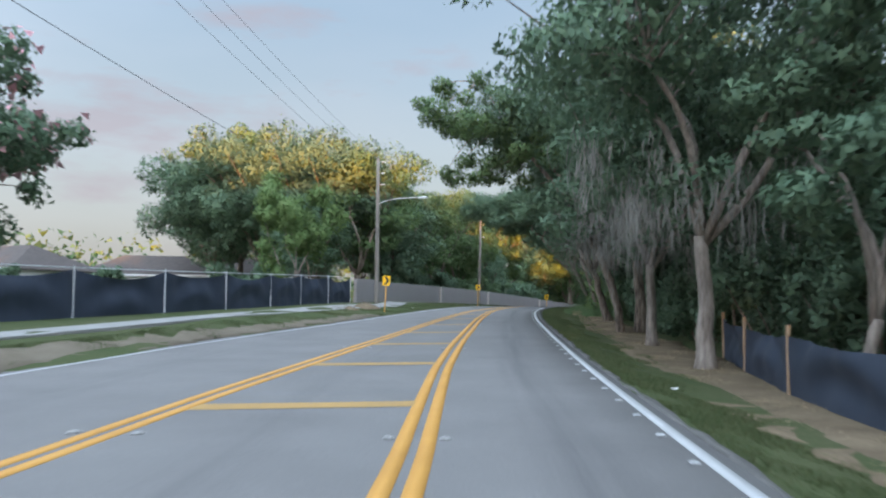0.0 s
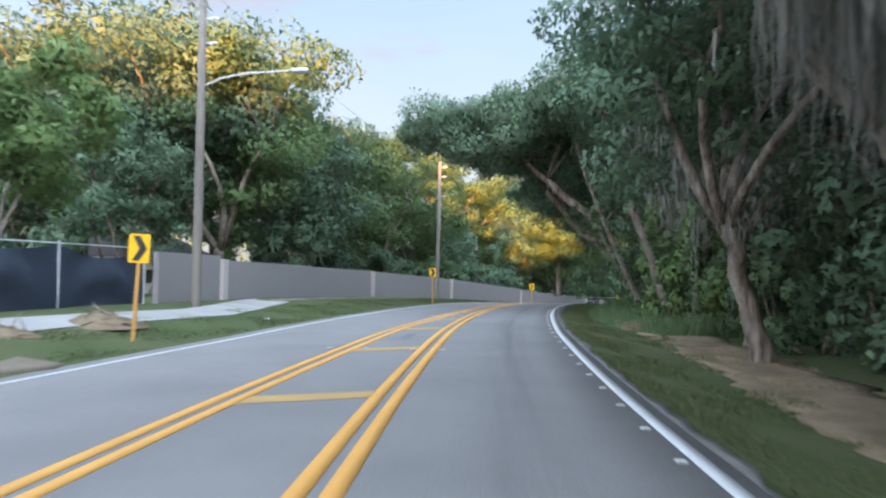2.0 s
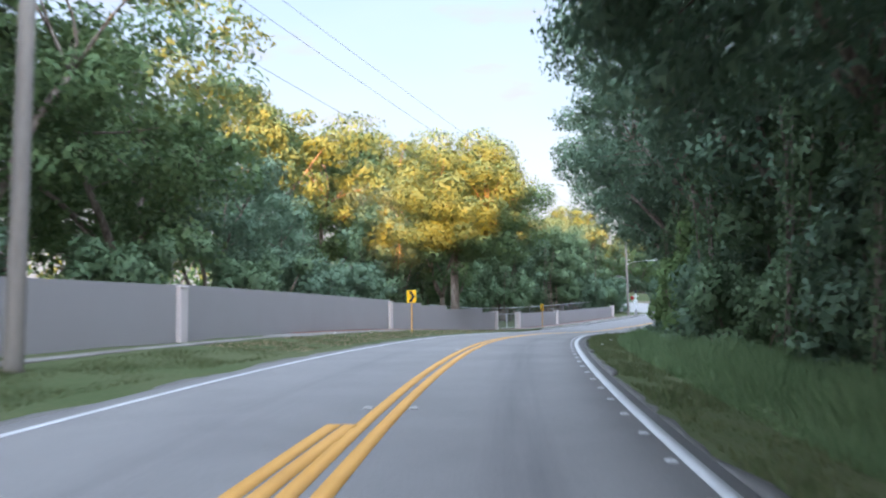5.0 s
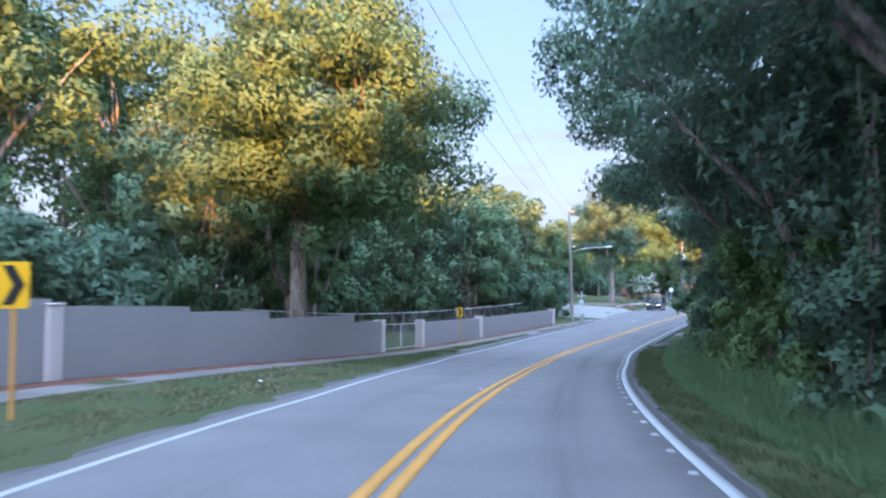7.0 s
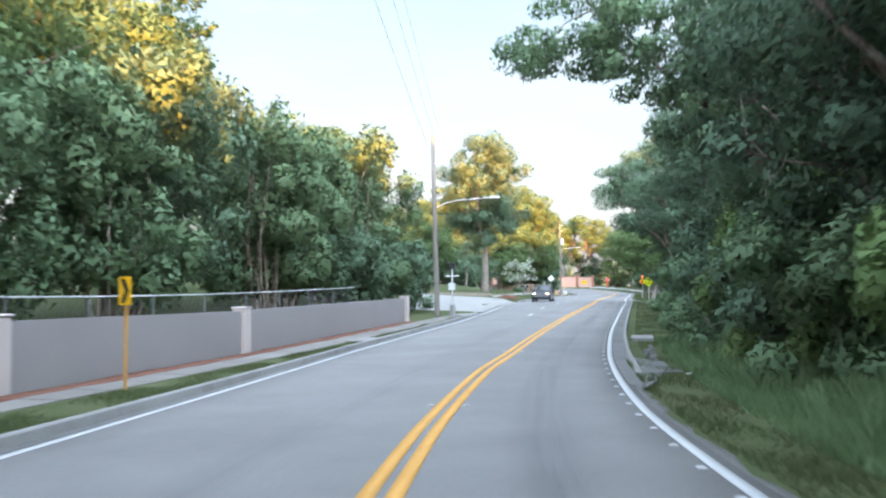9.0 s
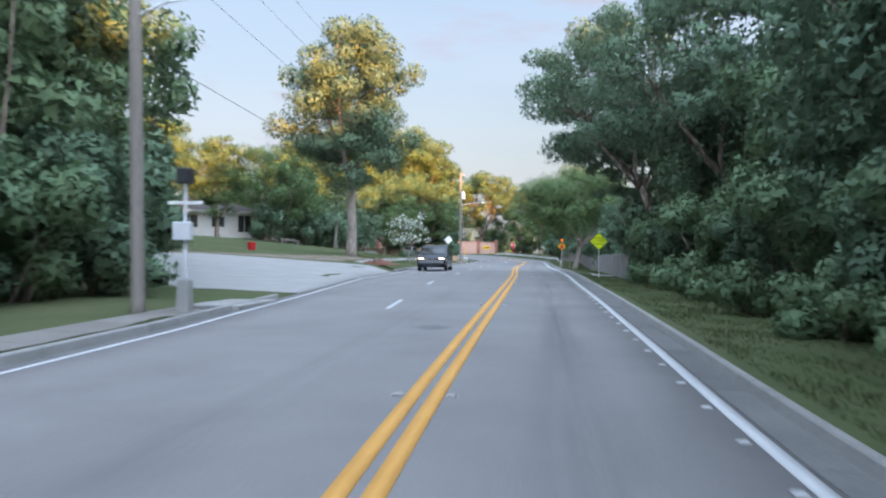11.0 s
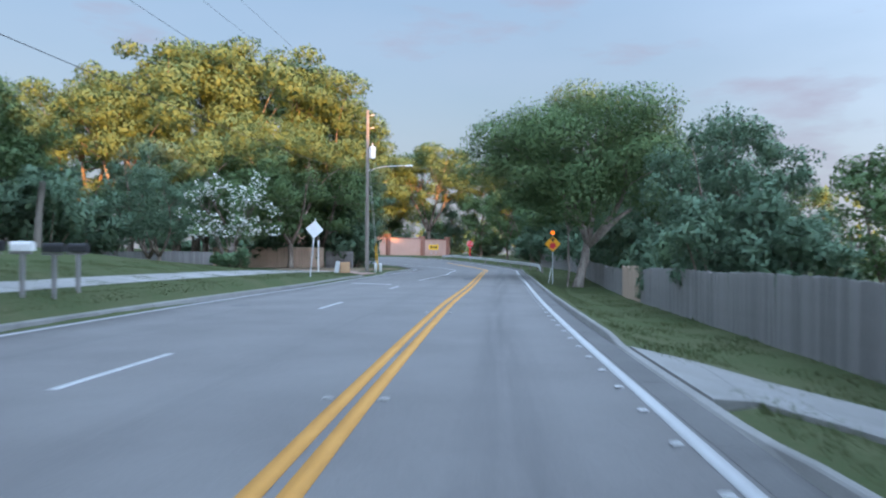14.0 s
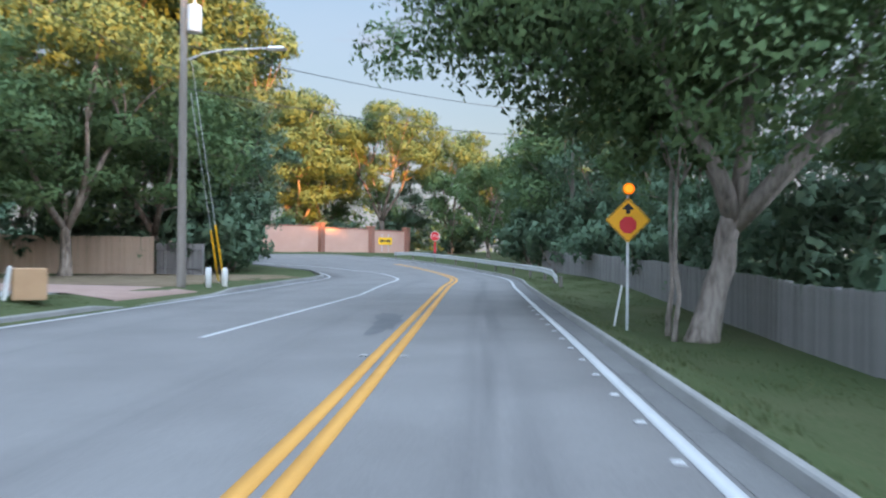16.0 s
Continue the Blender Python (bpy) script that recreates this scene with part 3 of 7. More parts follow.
for s in (203.6, 245.2):
    b = Build()
    for o0, s0, o1, s1 in ((-7.95, 1.0, -5.45, -0.9),):
        pts = []
        for o, ds in ((o0, s0 - 0.22), (o1, s1 - 0.22), (o1, s1 + 0.22), (o0, s0 + 0.22)):
            x, y = xy(s + ds, o)
            pts.append((x, y, float(np.interp(s + ds, ST, CZ)) + 0.006))
        b.add(pts, [(0, 1, 2, 3)])
    tagged(part("turn_bar", b, M_WHITE), "white slanted painted lane-use bar", "road marking", kind="structure")

# dark worn patches and tar on the asphalt
for s, o, ls, lo in ((254, -1.95, 2.2, 0.3), (255.6, -2.2, 1.0, 0.25), (171, -1.9, 0.4, 0.35), (208, -6.0, 0.4, 0.25), (227, -7.4, 0.35, 0.3), (47, -2.0, 0.9, 0.15)):
    n = 22
    pts = []
    for k in range(n):
        a = 2 * math.pi * k / n
        r = 0.7 + 0.5 * rnd.random()
        x, y = xy(s + ls * r * math.sin(a), o + lo * r * math.cos(a))
        pts.append((x, y, float(np.interp(s + ls * r * math.sin(a), ST, CZ)) + 0.0035))
    tagged(part("oil_stain", Build().add(pts, [tuple(range(n))]), M_STAIN), "dark oil-soaked patch on the asphalt", "stain", kind="structure")

# raised markers
marker = Build().box((0, 0, 0.011), (0.10, 0.10, 0.02), bevel=0.008, top=0.8).mesh("edge_marker", M_WHITE)
for k in range(205):
    s = -6 + 1.3 * k
    ob = new("edge_marker", marker)
    ob.matrix_basis = pose(*[float(c) for c in xy(s, WHITE_R(s) - 0.175)], float(np.interp(s, ST, CZ)) + 0.004, 0, 0, yaw_at(s))
    tagged(ob, "small raised white block on the edge line", "road marker", "raised markers along the edge line")
stud = Build().box((0, 0, 0.012), (0.12, 0.11, 0.024), bevel=0.009, top=0.75).mesh("road_stud", M_REFLECT)
for k in range(21):
    s = 7.9 + 12.05 * k
    for o in ((-0.29, 0.29) if s > 70 else (-0.29, 0.29, None, "l")):
        c = YELLOW(s) + o if isinstance(o, float) else YELLOW_2(s) + (-0.33 if o is None else 0.36)
        ob = new("road_stud", stud)
        ob.matrix_basis = pose(*[float(v) for v in xy(s, c)], float(np.interp(s, ST, CZ)) + 0.002, 0, 0, yaw_at(s))
        tagged(ob, "raised reflective stud beside the yellow lines", "road stud", "reflective road studs")


# ---------------------------------------------------------------- kerbs, gutters, pavements, drives
def kerb_run(name, s0, s1, line_at, sign, drops=(), gut=0.33, high=0.14, wide=0.20):
    run = thing(name, "weathered concrete kerb and gutter beside the road", "kerb", kind="structure")
    s = s0
    while s < s1:
        e = min(s + 3.05, s1)
        gutter = []
        for q in (s + 0.006, e - 0.006):
            for d, z in ((0.12, -0.2), (0.12, 0.004), (gut, -0.012), (gut, -0.2)):
                x, y = xy(q, line_at(q) + sign * d)
                gutter.append((x, y, float(np.interp(q, ST, CZ)) + z))
        part("gutter", Build().add(gutter, [(0, 1, 5, 4), (1, 2, 6, 5), (2, 3, 7, 6), (0, 3, 2, 1), (4, 5, 6, 7)]), M_GUTTER, run, "dark dirty gutter slab")
        vs = []
        for q in np.linspace(s + 0.008, e - 0.008, 5):
            h = min([high] + [max(0.012, high * (abs(q - c) - w) / 1.6) for c, w in drops if abs(q - c) < w + 1.6])
            prof = [(gut + d, z) for d, z in ((0.002, -0.2), (0.002, -0.012), (0.03, h * 0.85), (0.05, h), (wide - 0.04, h), (wide, h * 0.9), (wide, -0.2))]
            for d, z in prof:
                x, y = xy(q, line_at(q) + sign * d)
                vs.append((x, y, float(np.interp(q, ST, CZ)) + z))
        n = len(prof)
        fs = [(r * n + i, r * n + i + 1, (r + 1) * n + i + 1, (r + 1) * n + i) for r in range(4) for i in range(n - 1)]
        fs += [tuple(range(n)), tuple(reversed(range(4 * n, 5 * n)))]
        part("kerb_stone", Build().add(vs, fs), M_KERB, run)
        s = e
    return run


kerb_run("kerb_right", 144, 312, WHITE_R, 1, ((214.6, 3.0), (145, 2.0)), 0.48, 0.11, 0.14)
kerb_run("kerb_left", 136, 178, WHITE_L, -1)
kerb_run("kerb_left", 204, 306, WHITE_L, -1, ((260.5, 3.0),))


def pavement(name, s0, s1, centre, width, label, slab=1.5, lift=0.022, mat=M_CONCRETE):
    top = thing(name, label, "pavement", kind="structure")
    s = s0
    while s < s1:
        e = min(s + slab, s1)
        vs = []
        for q in (s + 0.012, e - 0.012):
            for d, z in ((-width / 2, -0.15), (-width / 2, lift), (width / 2, lift), (width / 2, -0.15)):
                x, y = xy(q, centre(q) + d)
                vs.append((x, y, float(ground(q, centre(q) + d)) + z + rnd.normal(0, 0.003)))
        part("slab", Build().add(vs, [(0, 1, 5, 4), (1, 2, 6, 5), (2, 3, 7, 6), (0, 3, 2, 1), (4, 5, 6, 7)]), mat, top)
        s = e


pavement("pavement_left", -30, 59.5, table((-30, -12.0), (30, -10.9), (45, -9.5), (51, -8.6), (54, -8.9), (59.5, -9.8)), 1.5, "pale concrete pavement beside the verge")
pavement("pavement_left", 59.5, 97, table((59.5, -9.7), (75, -9.15), (91, -8.8), (97, -8.85)), 0.4, "strip of pavement almost overgrown with grass", mat=M_PATH)
pavement("pavement_left", 97, 176, table((97, -8.85), (114, -8.8), (136, -8.7), (150, -8.4), (168, -8.1), (176, -8.1)), 1.05, "narrow stained concrete pavement along the block wall", mat=M_PATH)
pavement("pavement_left", 206, 258, table((206, -11.2), (230, -11.9), (258, -12.0)), 1.4, "pale concrete pavement across the lawn")
ramp = thing("pavement_right", "pale concrete ramp and path from the kerb to the fence", "pavement", kind="structure")
OUTER, INNER = ((217.6, 2.28), (217.2, 3.2), (216.2, 3.95), (213.6, 4.9), (211.0, 5.55)), ((212.9, 2.28), (213.4, 2.9), (212.8, 3.6), (211.5, 4.3), (208.8, 5.1))
for (a, b), (c, d) in zip(zip(OUTER, OUTER[1:]), zip(INNER, INNER[1:])):
    ring = [Vector((*[float(v) for v in xy(*q)], float(ground(*q)) + 0.05)) for q in (a, b, d, c)]
    mid = sum(ring, Vector()) / 4
    ring = [p + (mid - p) * 0.008 for p in ring]
    part("slab", Build().add(ring + [p - Vector((0, 0, 0.2)) for p in ring], [(0, 1, 2, 3), (0, 4, 5, 1), (1, 5, 6, 2), (2, 6, 7, 3), (3, 7, 4, 0)]), M_KERB, ramp)
tagged(new("mulch_bed", strip("mulch_bed", 100, 168, lambda s: np.interp(s, [100, 168], [-9.95, -9.2]), lambda s: np.interp(s, [100, 168], [-9.35, -8.7]), 0.035, M_MULCH, 0.7, 0.1, on_road=False, rng=rnd, rag=0.05)),
       "strip of reddish mulch at the foot of the wall", "mulch", kind="structure")
tagged(new("drive", strip("drive", 180.5, 203.5, lambda s: np.interp(s, [180.5, 184, 190, 200, 203.5], [-11, -16, -26, -24, -12]), lambda s: WHITE_L(s) - 0.40, 0.02, M_CONCRETE, 0.8, 0.15, on_road=False, columns=10)),
       "broad pale concrete and gravel drive opening to the road", "drive", kind="structure")
M_SOIL = material("bare sandy soil", [(0.10, 0.082, 0.06), (0.165, 0.138, 0.105), (0.22, 0.19, 0.15)], 0.95, 0.9, 26, 0.6, spread=0.6, spec=0.05)
tagged(new("soil_bed", strip("soil", 197, 214, lambda s: np.interp(s, [197, 201, 205, 214], [-25.5, -22, -17.5, -13.5]), lambda s: np.interp(s, [197, 201, 205, 214], [-24.3, -20.5, -12.6, -12.2]), 0.03, M_SOIL, 0.6, 0.1, on_road=False, columns=6, rng=rnd, rag=0.3)),
       "bare brown soil between drive and lawn", "soil", kind="structure")
tagged(new("soil_bed", strip("soil", -6, 41, lambda s: WHITE_L(s) - 1.25, lambda s: WHITE_L(s) - 0.44, 0.025, M_SOIL, 0.5, 0.1, on_road=False, columns=3, rng=rnd, rag=0.14)),
       "bare sandy soil at the edge of the road", "soil", kind="structure")
tagged(new("drive_paved", strip("drive", 257.8, 263.2, lambda s: np.interp(s, [257.8, 263.2], [-20, -20]), lambda s: WHITE_L(s) - 0.90, 0.03, M_PAVER, 0.8, 0.15, on_road=False, columns=8)),
       "red paved drive with a concrete apron", "drive", kind="structure")
tagged(new("litter_bed", strip("litter", -20, 57, lambda s: np.interp(s, [-20, 20, 40, 66], [3.9, 4.0, 4.3, 4.9]), lambda s: np.interp(s, [-20, 66], [6.6, 6.4]), 0.03, M_STRAW, 0.5, 0.1, on_road=False, columns=5, rng=rnd, rag=0.16)),
       "brown leaf litter and pine straw under the trees", "leaf litter", kind="structure")


# ---------------------------------------------------------------- wall, fences, gate
WALL_O = table((50, -11.6), (56, -11.2), (75, -10.3), (91.5, -9.6), (114, -10.05), (136, -10.0), (151, -9.55), (168, -9.3))


def wall_panel(parent, s0, s1, top):
    """One straight panel of block wall; top is its height over the road at s0 and s1."""
    vs = []
    for q, h in ((s0, top[0]), (s1, top[1])):
        for d in (-0.1, 0.1):
            x, y = xy(q, WALL_O(q) + d)
            r = float(np.interp(q, ST, CZ))
            vs += [(x, y, r - 0.3), (x, y, r + h)]
    return part("panel", Build().add(vs, [(0, 1, 3, 2), (4, 6, 7, 5), (2, 3, 7, 6), (0, 4, 5, 1), (1, 5, 7, 3), (0, 2, 6, 4)]), M_WALL, parent)


def wall_column(parent, s, h, name="column"):
    base = float(ground(s, WALL_O(s))) - 0.1
    x, y = xy(s, WALL_O(s))
    top = float(np.interp(s, ST, CZ)) + h
    b = Build().box((0, 0, (top - base) / 2), (0.46, 0.46, top - base), bevel=0.02)
    b.box((0, 0, top - base + 0.03), (0.52, 0.52, 0.06), bevel=0.02)
    return part(name, b, M_COLUMN, parent, "cream painted column", m=pose(float(x), float(y), base, 0, 0, yaw_at(s)))


block_wall = thing("wall_boundary", "mauve-grey painted block wall with stepped top and cream columns", "wall", kind="structure")
COLUMNS = ((57.5, 1.95), (75, 1.86), (91.5, 1.80), (114, 1.80), (135.6, 1.56))
steps = [(53.2, 57.3, 2.15, 2.15)]
for (s0, h0), (s1, h1) in zip(COLUMNS, COLUMNS[1:]):
    n = 4 if s1 > 100 else 2
    for k in range(n):
        a, b = s0 + (s1 - s0) * k / n, s0 + (s1 - s0) * (k + 1) / n
        za, zb = (float(np.interp(q, ST, CZ)) for q in (a, b))
        rise = {0: 0.0}.get(k, 0.0)
        lvl = np.interp((a + b) / 2, [s0, s1], [h0, h1]) + 0.06
        # panels are level or nearly so, and step where the road falls
        drift = (zb - za) * (0.65 if s1 > 100 else 0.15)
        steps.append((a, b, lvl - 0.5 * (0 if zb > za else drift), lvl + 0.5 * (0 if zb > za else -(drift))))
steps = [q for q in steps if q[0] < 113] + [(114, 119.4, 1.80, 1.92), (119.4, 124.3, 1.76, 1.90), (124.3, 132.2, 1.60, 1.85), (132.2, 135.6, 1.48, 1.58)]
for a, b, h0, h1 in steps:
    wall_panel(block_wall, a, b, (h0, h1))
for s, h in COLUMNS:
    wall_column(block_wall, s, h)
low_wall = thing("wall_boundary", "low mauve-grey painted block wall with cream columns beside a gate", "wall", kind="structure")
wall_panel(low_wall, 141.2, 150.8, (1.42, 1.40))
wall_panel(low_wall, 150.8, 159.5, (1.42, 1.40))
wall_panel(low_wall, 159.5, 167.6, (1.40, 1.36))
for s, h in ((141.0, 1.50), (150.8, 1.48), (167.8, 1.42)):
    wall_column(low_wall, s, h)


def chain_mesh(pts, h, mat, cell=0.22, r=0.0035):
    """Diamond wire mesh between two posts."""
    (a, b), bld = pts, Build()
    a, b = Vector(a), Vector(b)
    n = max(1, int((b - a).length / cell))
    rows = max(1, int(h / cell))
    for sgn in (1, -1):
        for k in range(-rows, n + rows):
            p0, p1 = k / n, (k + sgn * rows) / n
            z0, z1 = 0.0, h
            if p1 > 1: z1, p1 = z0 + (z1 - z0) * (1 - p0) / (p1 - p0), 1
            if p1 < 0: z1, p1 = z0 + (z1 - z0) * (0 - p0) / (p1 - p0), 0
            if p0 < 0: z0, p0 = z1 - (z1 - z0) * (p1 - 0) / (p1 - p0), 0
            if p0 > 1: z0, p0 = z1 + (z0 - z1) * (1 - p1) / (p0 - p1), 1
            if not 0 <= p0 <= 1 or not 0 <= p1 <= 1 or abs(z1 - z0) < 0.02:
                continue
            u, v = a.lerp(b, p0) + Vector((0, 0, z0)), a.lerp(b, p1) + Vector((0, 0, z1))
            bld.tube([u, v], r, 3, caps=False)
    return bld


gate = thing("gate", "closed grey metal chain-link gate between cream columns", "gate")
g0, g1 = spot(136.0, WALL_O(136.0)), spot(140.6, WALL_O(140.6))
mid = g0.lerp(g1, 0.5)
for a, b in ((g0, mid), (mid, g1)):
    a, b = a.lerp(b, 0.02), b.lerp(a, 0.02)
    part("gate_frame", Build().tube([a + Vector((0, 0, 0.1)), a + Vector((0, 0, 1.35)), b + Vector((0, 0, 1.35)), b + Vector((0, 0, 0.1)), a + Vector((0, 0, 0.1))], 0.025, 6), M_STEEL, gate)
    part("gate_mesh", chain_mesh((a + Vector((0, 0, 0.1)), b + Vector((0, 0, 0.1))), 1.25, M_WIRE, 0.16), M_WIRE, gate)

chain = thing("chain_link_fence", "tall galvanised chain-link fence behind the low wall", "fence")
stops = [(126 + 3.0 * k, -12.0 - 0.02 * k) for k in range(15)]
for (s, o), (s2, o2) in zip(stops, stops[1:]):
    p, p2 = spot(s, o), spot(s2, o2)
    part("post", Build().tube([p - Vector((0, 0, 0.2)), p + Vector((0, 0, 1.9))], 0.03, 6), M_WIRE, chain)
    part("rail", Build().tube([p + Vector((0, 0, 1.88)), p2 + Vector((0, 0, 1.88))], 0.022, 5), M_STEEL, chain)
    part("wire_mesh", chain_mesh((p, p2), 1.86, M_WIRE, 0.28), M_WIRE, chain)


def cloth_fence(name, label, posts, h, post_mat, post_r, sag=0.25, square=False):
    top = thing(name, label, "fence")
    rng = np.random.default_rng(len(posts) * 17)
    for k, p in enumerate(posts):
        tip = p + Vector((0, 0, h + 0.12))
        b = Build()
        b.box(p + Vector((0, 0, h / 2)), (post_r * 2, post_r * 2, h + 0.4), bevel=0.006) if square else b.tube([p - Vector((0, 0, 0.2)), tip], post_r, 7)
        part("post", b, post_mat, top)
        if k + 1 < len(posts):
            p2 = posts[k + 1]
            n, m = 18, 9
            d = (p2 - p).normalized()
            side = Vector((d.y, -d.x, 0))
            droop, ph = sag * rng.uniform(0.5, 1.5), rng.uniform(0, 6)
            v = []
            for i in range(n + 1):
                u = i / n
                q0 = p.lerp(p2, u)
                for j in range(m + 1):
                    w = j / m
                    z = w * (h - droop * 4 * u * (1 - u))
                    fold = 0.10 * math.sin(math.pi * u) * math.sin(7 * w + 5 * (u - 0.5) ** 2 * 4 + ph) + 0.035 * math.sin(23 * u + 3 * w + ph)
                    v.append(q0 + side * (fold * (0.3 + 0.7 * w)) + Vector((0, 0, z)))
            f = [(i * (m + 1) + j, (i + 1) * (m + 1) + j, (i + 1) * (m + 1) + j + 1, i * (m + 1) + j + 1) for i in range(n) for j in range(m)]
            part("cloth", Build().add(v, f), M_SILT, top, "black woven cloth sagging between the posts", smooth=True)
            if not square:
                part("rail", Build().tube([p + Vector((0, 0, h + 0.05)), p2 + Vector((0, 0, h + 0.05))], 0.02, 5), post_mat, top)
    return top


FENCE_O = table((-40, -19), (25, -15.2), (41, -12.9), (53, -11.7))
cloth_fence("screened_fence", "chain-link fence screened with sagging black cloth", [spot(s, FENCE_O(s)) for s in (-34, -27, -20, -13, -6, 1, 8, 14.5, 20.5, 26, 31.5, 36.5, 41, 45, 49.2, 53.0)], 1.75, M_STEEL, 0.035)
cloth_fence("silt_fence", "low black silt fence on raw timber stakes", [spot(s, o) for s, o in ((-8, 5.7), (-3.5, 5.6), (1.0, 5.5), (5.7, 5.5), (10.4, 5.55), (15.1, 5.7), (19.4, 6.2), (23.5, 6.8))], 1.15, M_STAKE, 0.035, 0.12, True)


def board_fence(name, label, run, h, mat, board=0.145, group=""):
    """Upright boards along a line of (s, o) corners."""
    top = thing(name, label, "fence", group)
    rng = np.random.default_rng(int(run[0][0] * 10))
    meshes = []
    for k in range(3):
        ww = board * (0.985 - 0.01 * k)
        meshes.append(Build().prism([(-ww / 2, 0), (ww / 2, 0), (ww / 2, h - 0.03), (ww / 2 - 0.03, h), (-ww / 2 + 0.03, h), (-ww / 2, h - 0.03)], 0.02).mesh("board", mat))
    for (s0, o0), (s1, o1) in zip(run, run[1:]):
        a, b = spot(s0, o0), spot(s1, o1)
        front = Vector((b.y - a.y, a.x - b.x, 0)).normalized() * (0.055 if (o0 < 0) == (s1 > s0) else -0.055)
        n = max(1, int((b - a).length / board))
        ang = math.degrees(math.atan2(b.y - a.y, b.x - a.x))
        for i in range(n):
            p = a.lerp(b, (i + 0.5) / n) + front
            ob = new("board", meshes[i % 3])
            ob.parent = top
            ob.matrix_basis = pose(p.x, p.y, p.z + rng.normal(0, 0.009) + 0.03 * math.sin(i * 0.11) - 0.03, rng.normal(0, 0.4), rng.normal(0, 0.4), ang)
        part("rail", Build().tube([a + Vector((0, 0, 0.35)), b + Vector((0, 0, 0.35))], 0.04, 4).tube([a + Vector((0, 0, h - 0.35)), b + Vector((0, 0, h - 0.35))], 0.04, 4), mat, top)
        for i in range(int(n / 16) + 1):
            p = a.lerp(b, min(1, i * 16 / n))
            part("post", Build().box(p + Vector((0, 0, h / 2 - 0.1)), (0.1, 0.1, h + 0.15), bevel=0.01), mat, top)
    return top


board_fence("board_fence", "weathered grey upright board fence beside the verge", [(204, 5.6), (209, 5.6), (220, 6.0), (234, 6.2), (241.0, 6.7)], 1.55, M_WOOD)
board_fence("garden_gate", "tan wooden board gate set in the grey fence", [(241.3, 6.75), (248.4, 7.0)], 1.7, M_NEWWOOD)
board_fence("board_fence", "weathered grey board fence under the oak", [(248.7, 7.0), (256, 7.0), (266, 7.0), (284, 7.6), (294, 8.2)], 1.5, M_WOOD)
board_fence("board_fence", "tan board fence section under the trees", [(276.2, -16.9), (275.2, -22.0), (274.0, -27.0)], 1.95, M_NEWWOOD)
board_fence("board_fence", "dark grey board gate beside the tan fence", [(275.0, -13.9), (276.1, -16.7)], 1.6, M_WOOD)
board_fence("board_fence", "old grey board fence behind the flowering tree", [(262, -22), (262, -34)], 1.3, M_WOOD)


# ---------------------------------------------------------------- trees
def leaf_cards(rng, centres, radii, count, size, shell=0.58, droop=0.0, up=0.35, aspect=0.5, fill=22):
    """Vertices, faces and shading normals of many small pointed leaves gathered in clumps, with coarse leaves added
    inside to block light.
    """
    vol = np.prod(radii, axis=1) ** (2 / 3)
    pick = rng.choice(len(centres), count, p=vol / vol.sum())
    inner = np.repeat(np.arange(len(centres)), fill)
    pick = np.concatenate([pick, inner])
    n_all = len(pick)
    d = rng.normal(size=(n_all, 3))
    d /= np.linalg.norm(d, axis=1)[:, None]
    r = (shell + (1 - shell) * rng.random(n_all)) ** 0.8
    r *= (1 + 0.05 * rng.normal(size=n_all)) * (1 + 0.22 * np.sin(3.1 * d[:, 0] + 2.3 * pick) * np.sin(2.7 * d[:, 1] + 1.7 * pick + 2.0 * d[:, 2]))
    r[count:] = rng.uniform(0.1, 0.62, n_all - count)
    p = centres[pick] + d * radii[pick] * r[:, None]
    n = d + rng.normal(size=(n_all, 3)) * 0.7 + np.array([0, 0, up])
    n /= np.linalg.norm(n, axis=1)[:, None]
    t = np.cross(n, rng.normal(size=(n_all, 3)))
    t[:, 2] -= droop
    t /= np.linalg.norm(t, axis=1)[:, None]
    b = np.cross(n, t)
    b /= np.linalg.norm(b, axis=1)[:, None] + 1e-9
    L = (size * rng.uniform(0.6, 1.4, n_all))[:, None]
    L[count:, 0] = np.minimum(radii[pick[count:]].mean(axis=1) * 0.6, 0.36) * rng.uniform(0.7, 1.1, n_all - count)
    W = L * aspect * 1.25
    W[count:] = L[count:] * 0.9
    v = np.stack([p - t * L * 0.5 + b * W * 0.5, p - t * L * 0.5 - b * W * 0.5, p + t * L * 0.6], 1).reshape(-1, 3)
    soft = d + n * 0.18 + np.array([0, 0, 0.15])
    soft /= np.linalg.norm(soft, axis=1)[:, None]
    return v, np.arange(n_all * 3).reshape(-1, 3), np.repeat(soft, 3, axis=0)


def foliage(name, cards, mat):
    v, f, n = cards
    me = sheet(name, v, f, mat, True)
    me.normals_split_custom_set_from_vertices(n)
    return me


def limb(b, rng, a, c, r0, r1, sides=7, bend=0.12):
    a, c = Vector(a), Vector(c)
    L = (c - a).length
    pts, rad = [], []
    n = 5
    k1, k2 = Vector(rng.normal(0, bend * L, 3)), Vector(rng.normal(0, bend * L, 3))
    for i in range(n + 1):
        u = i / n
        pts.append(a.lerp(c, u) + (k1 * (1 - u) + k2 * u) * u * (1 - u) * 2 + Vector((0, 0, 0.35 * L * u * (1 - u) * 0.6)))
        rad.append(r0 + (r1 - r0) * u)
    b.tube(pts, rad, sides)
    return pts


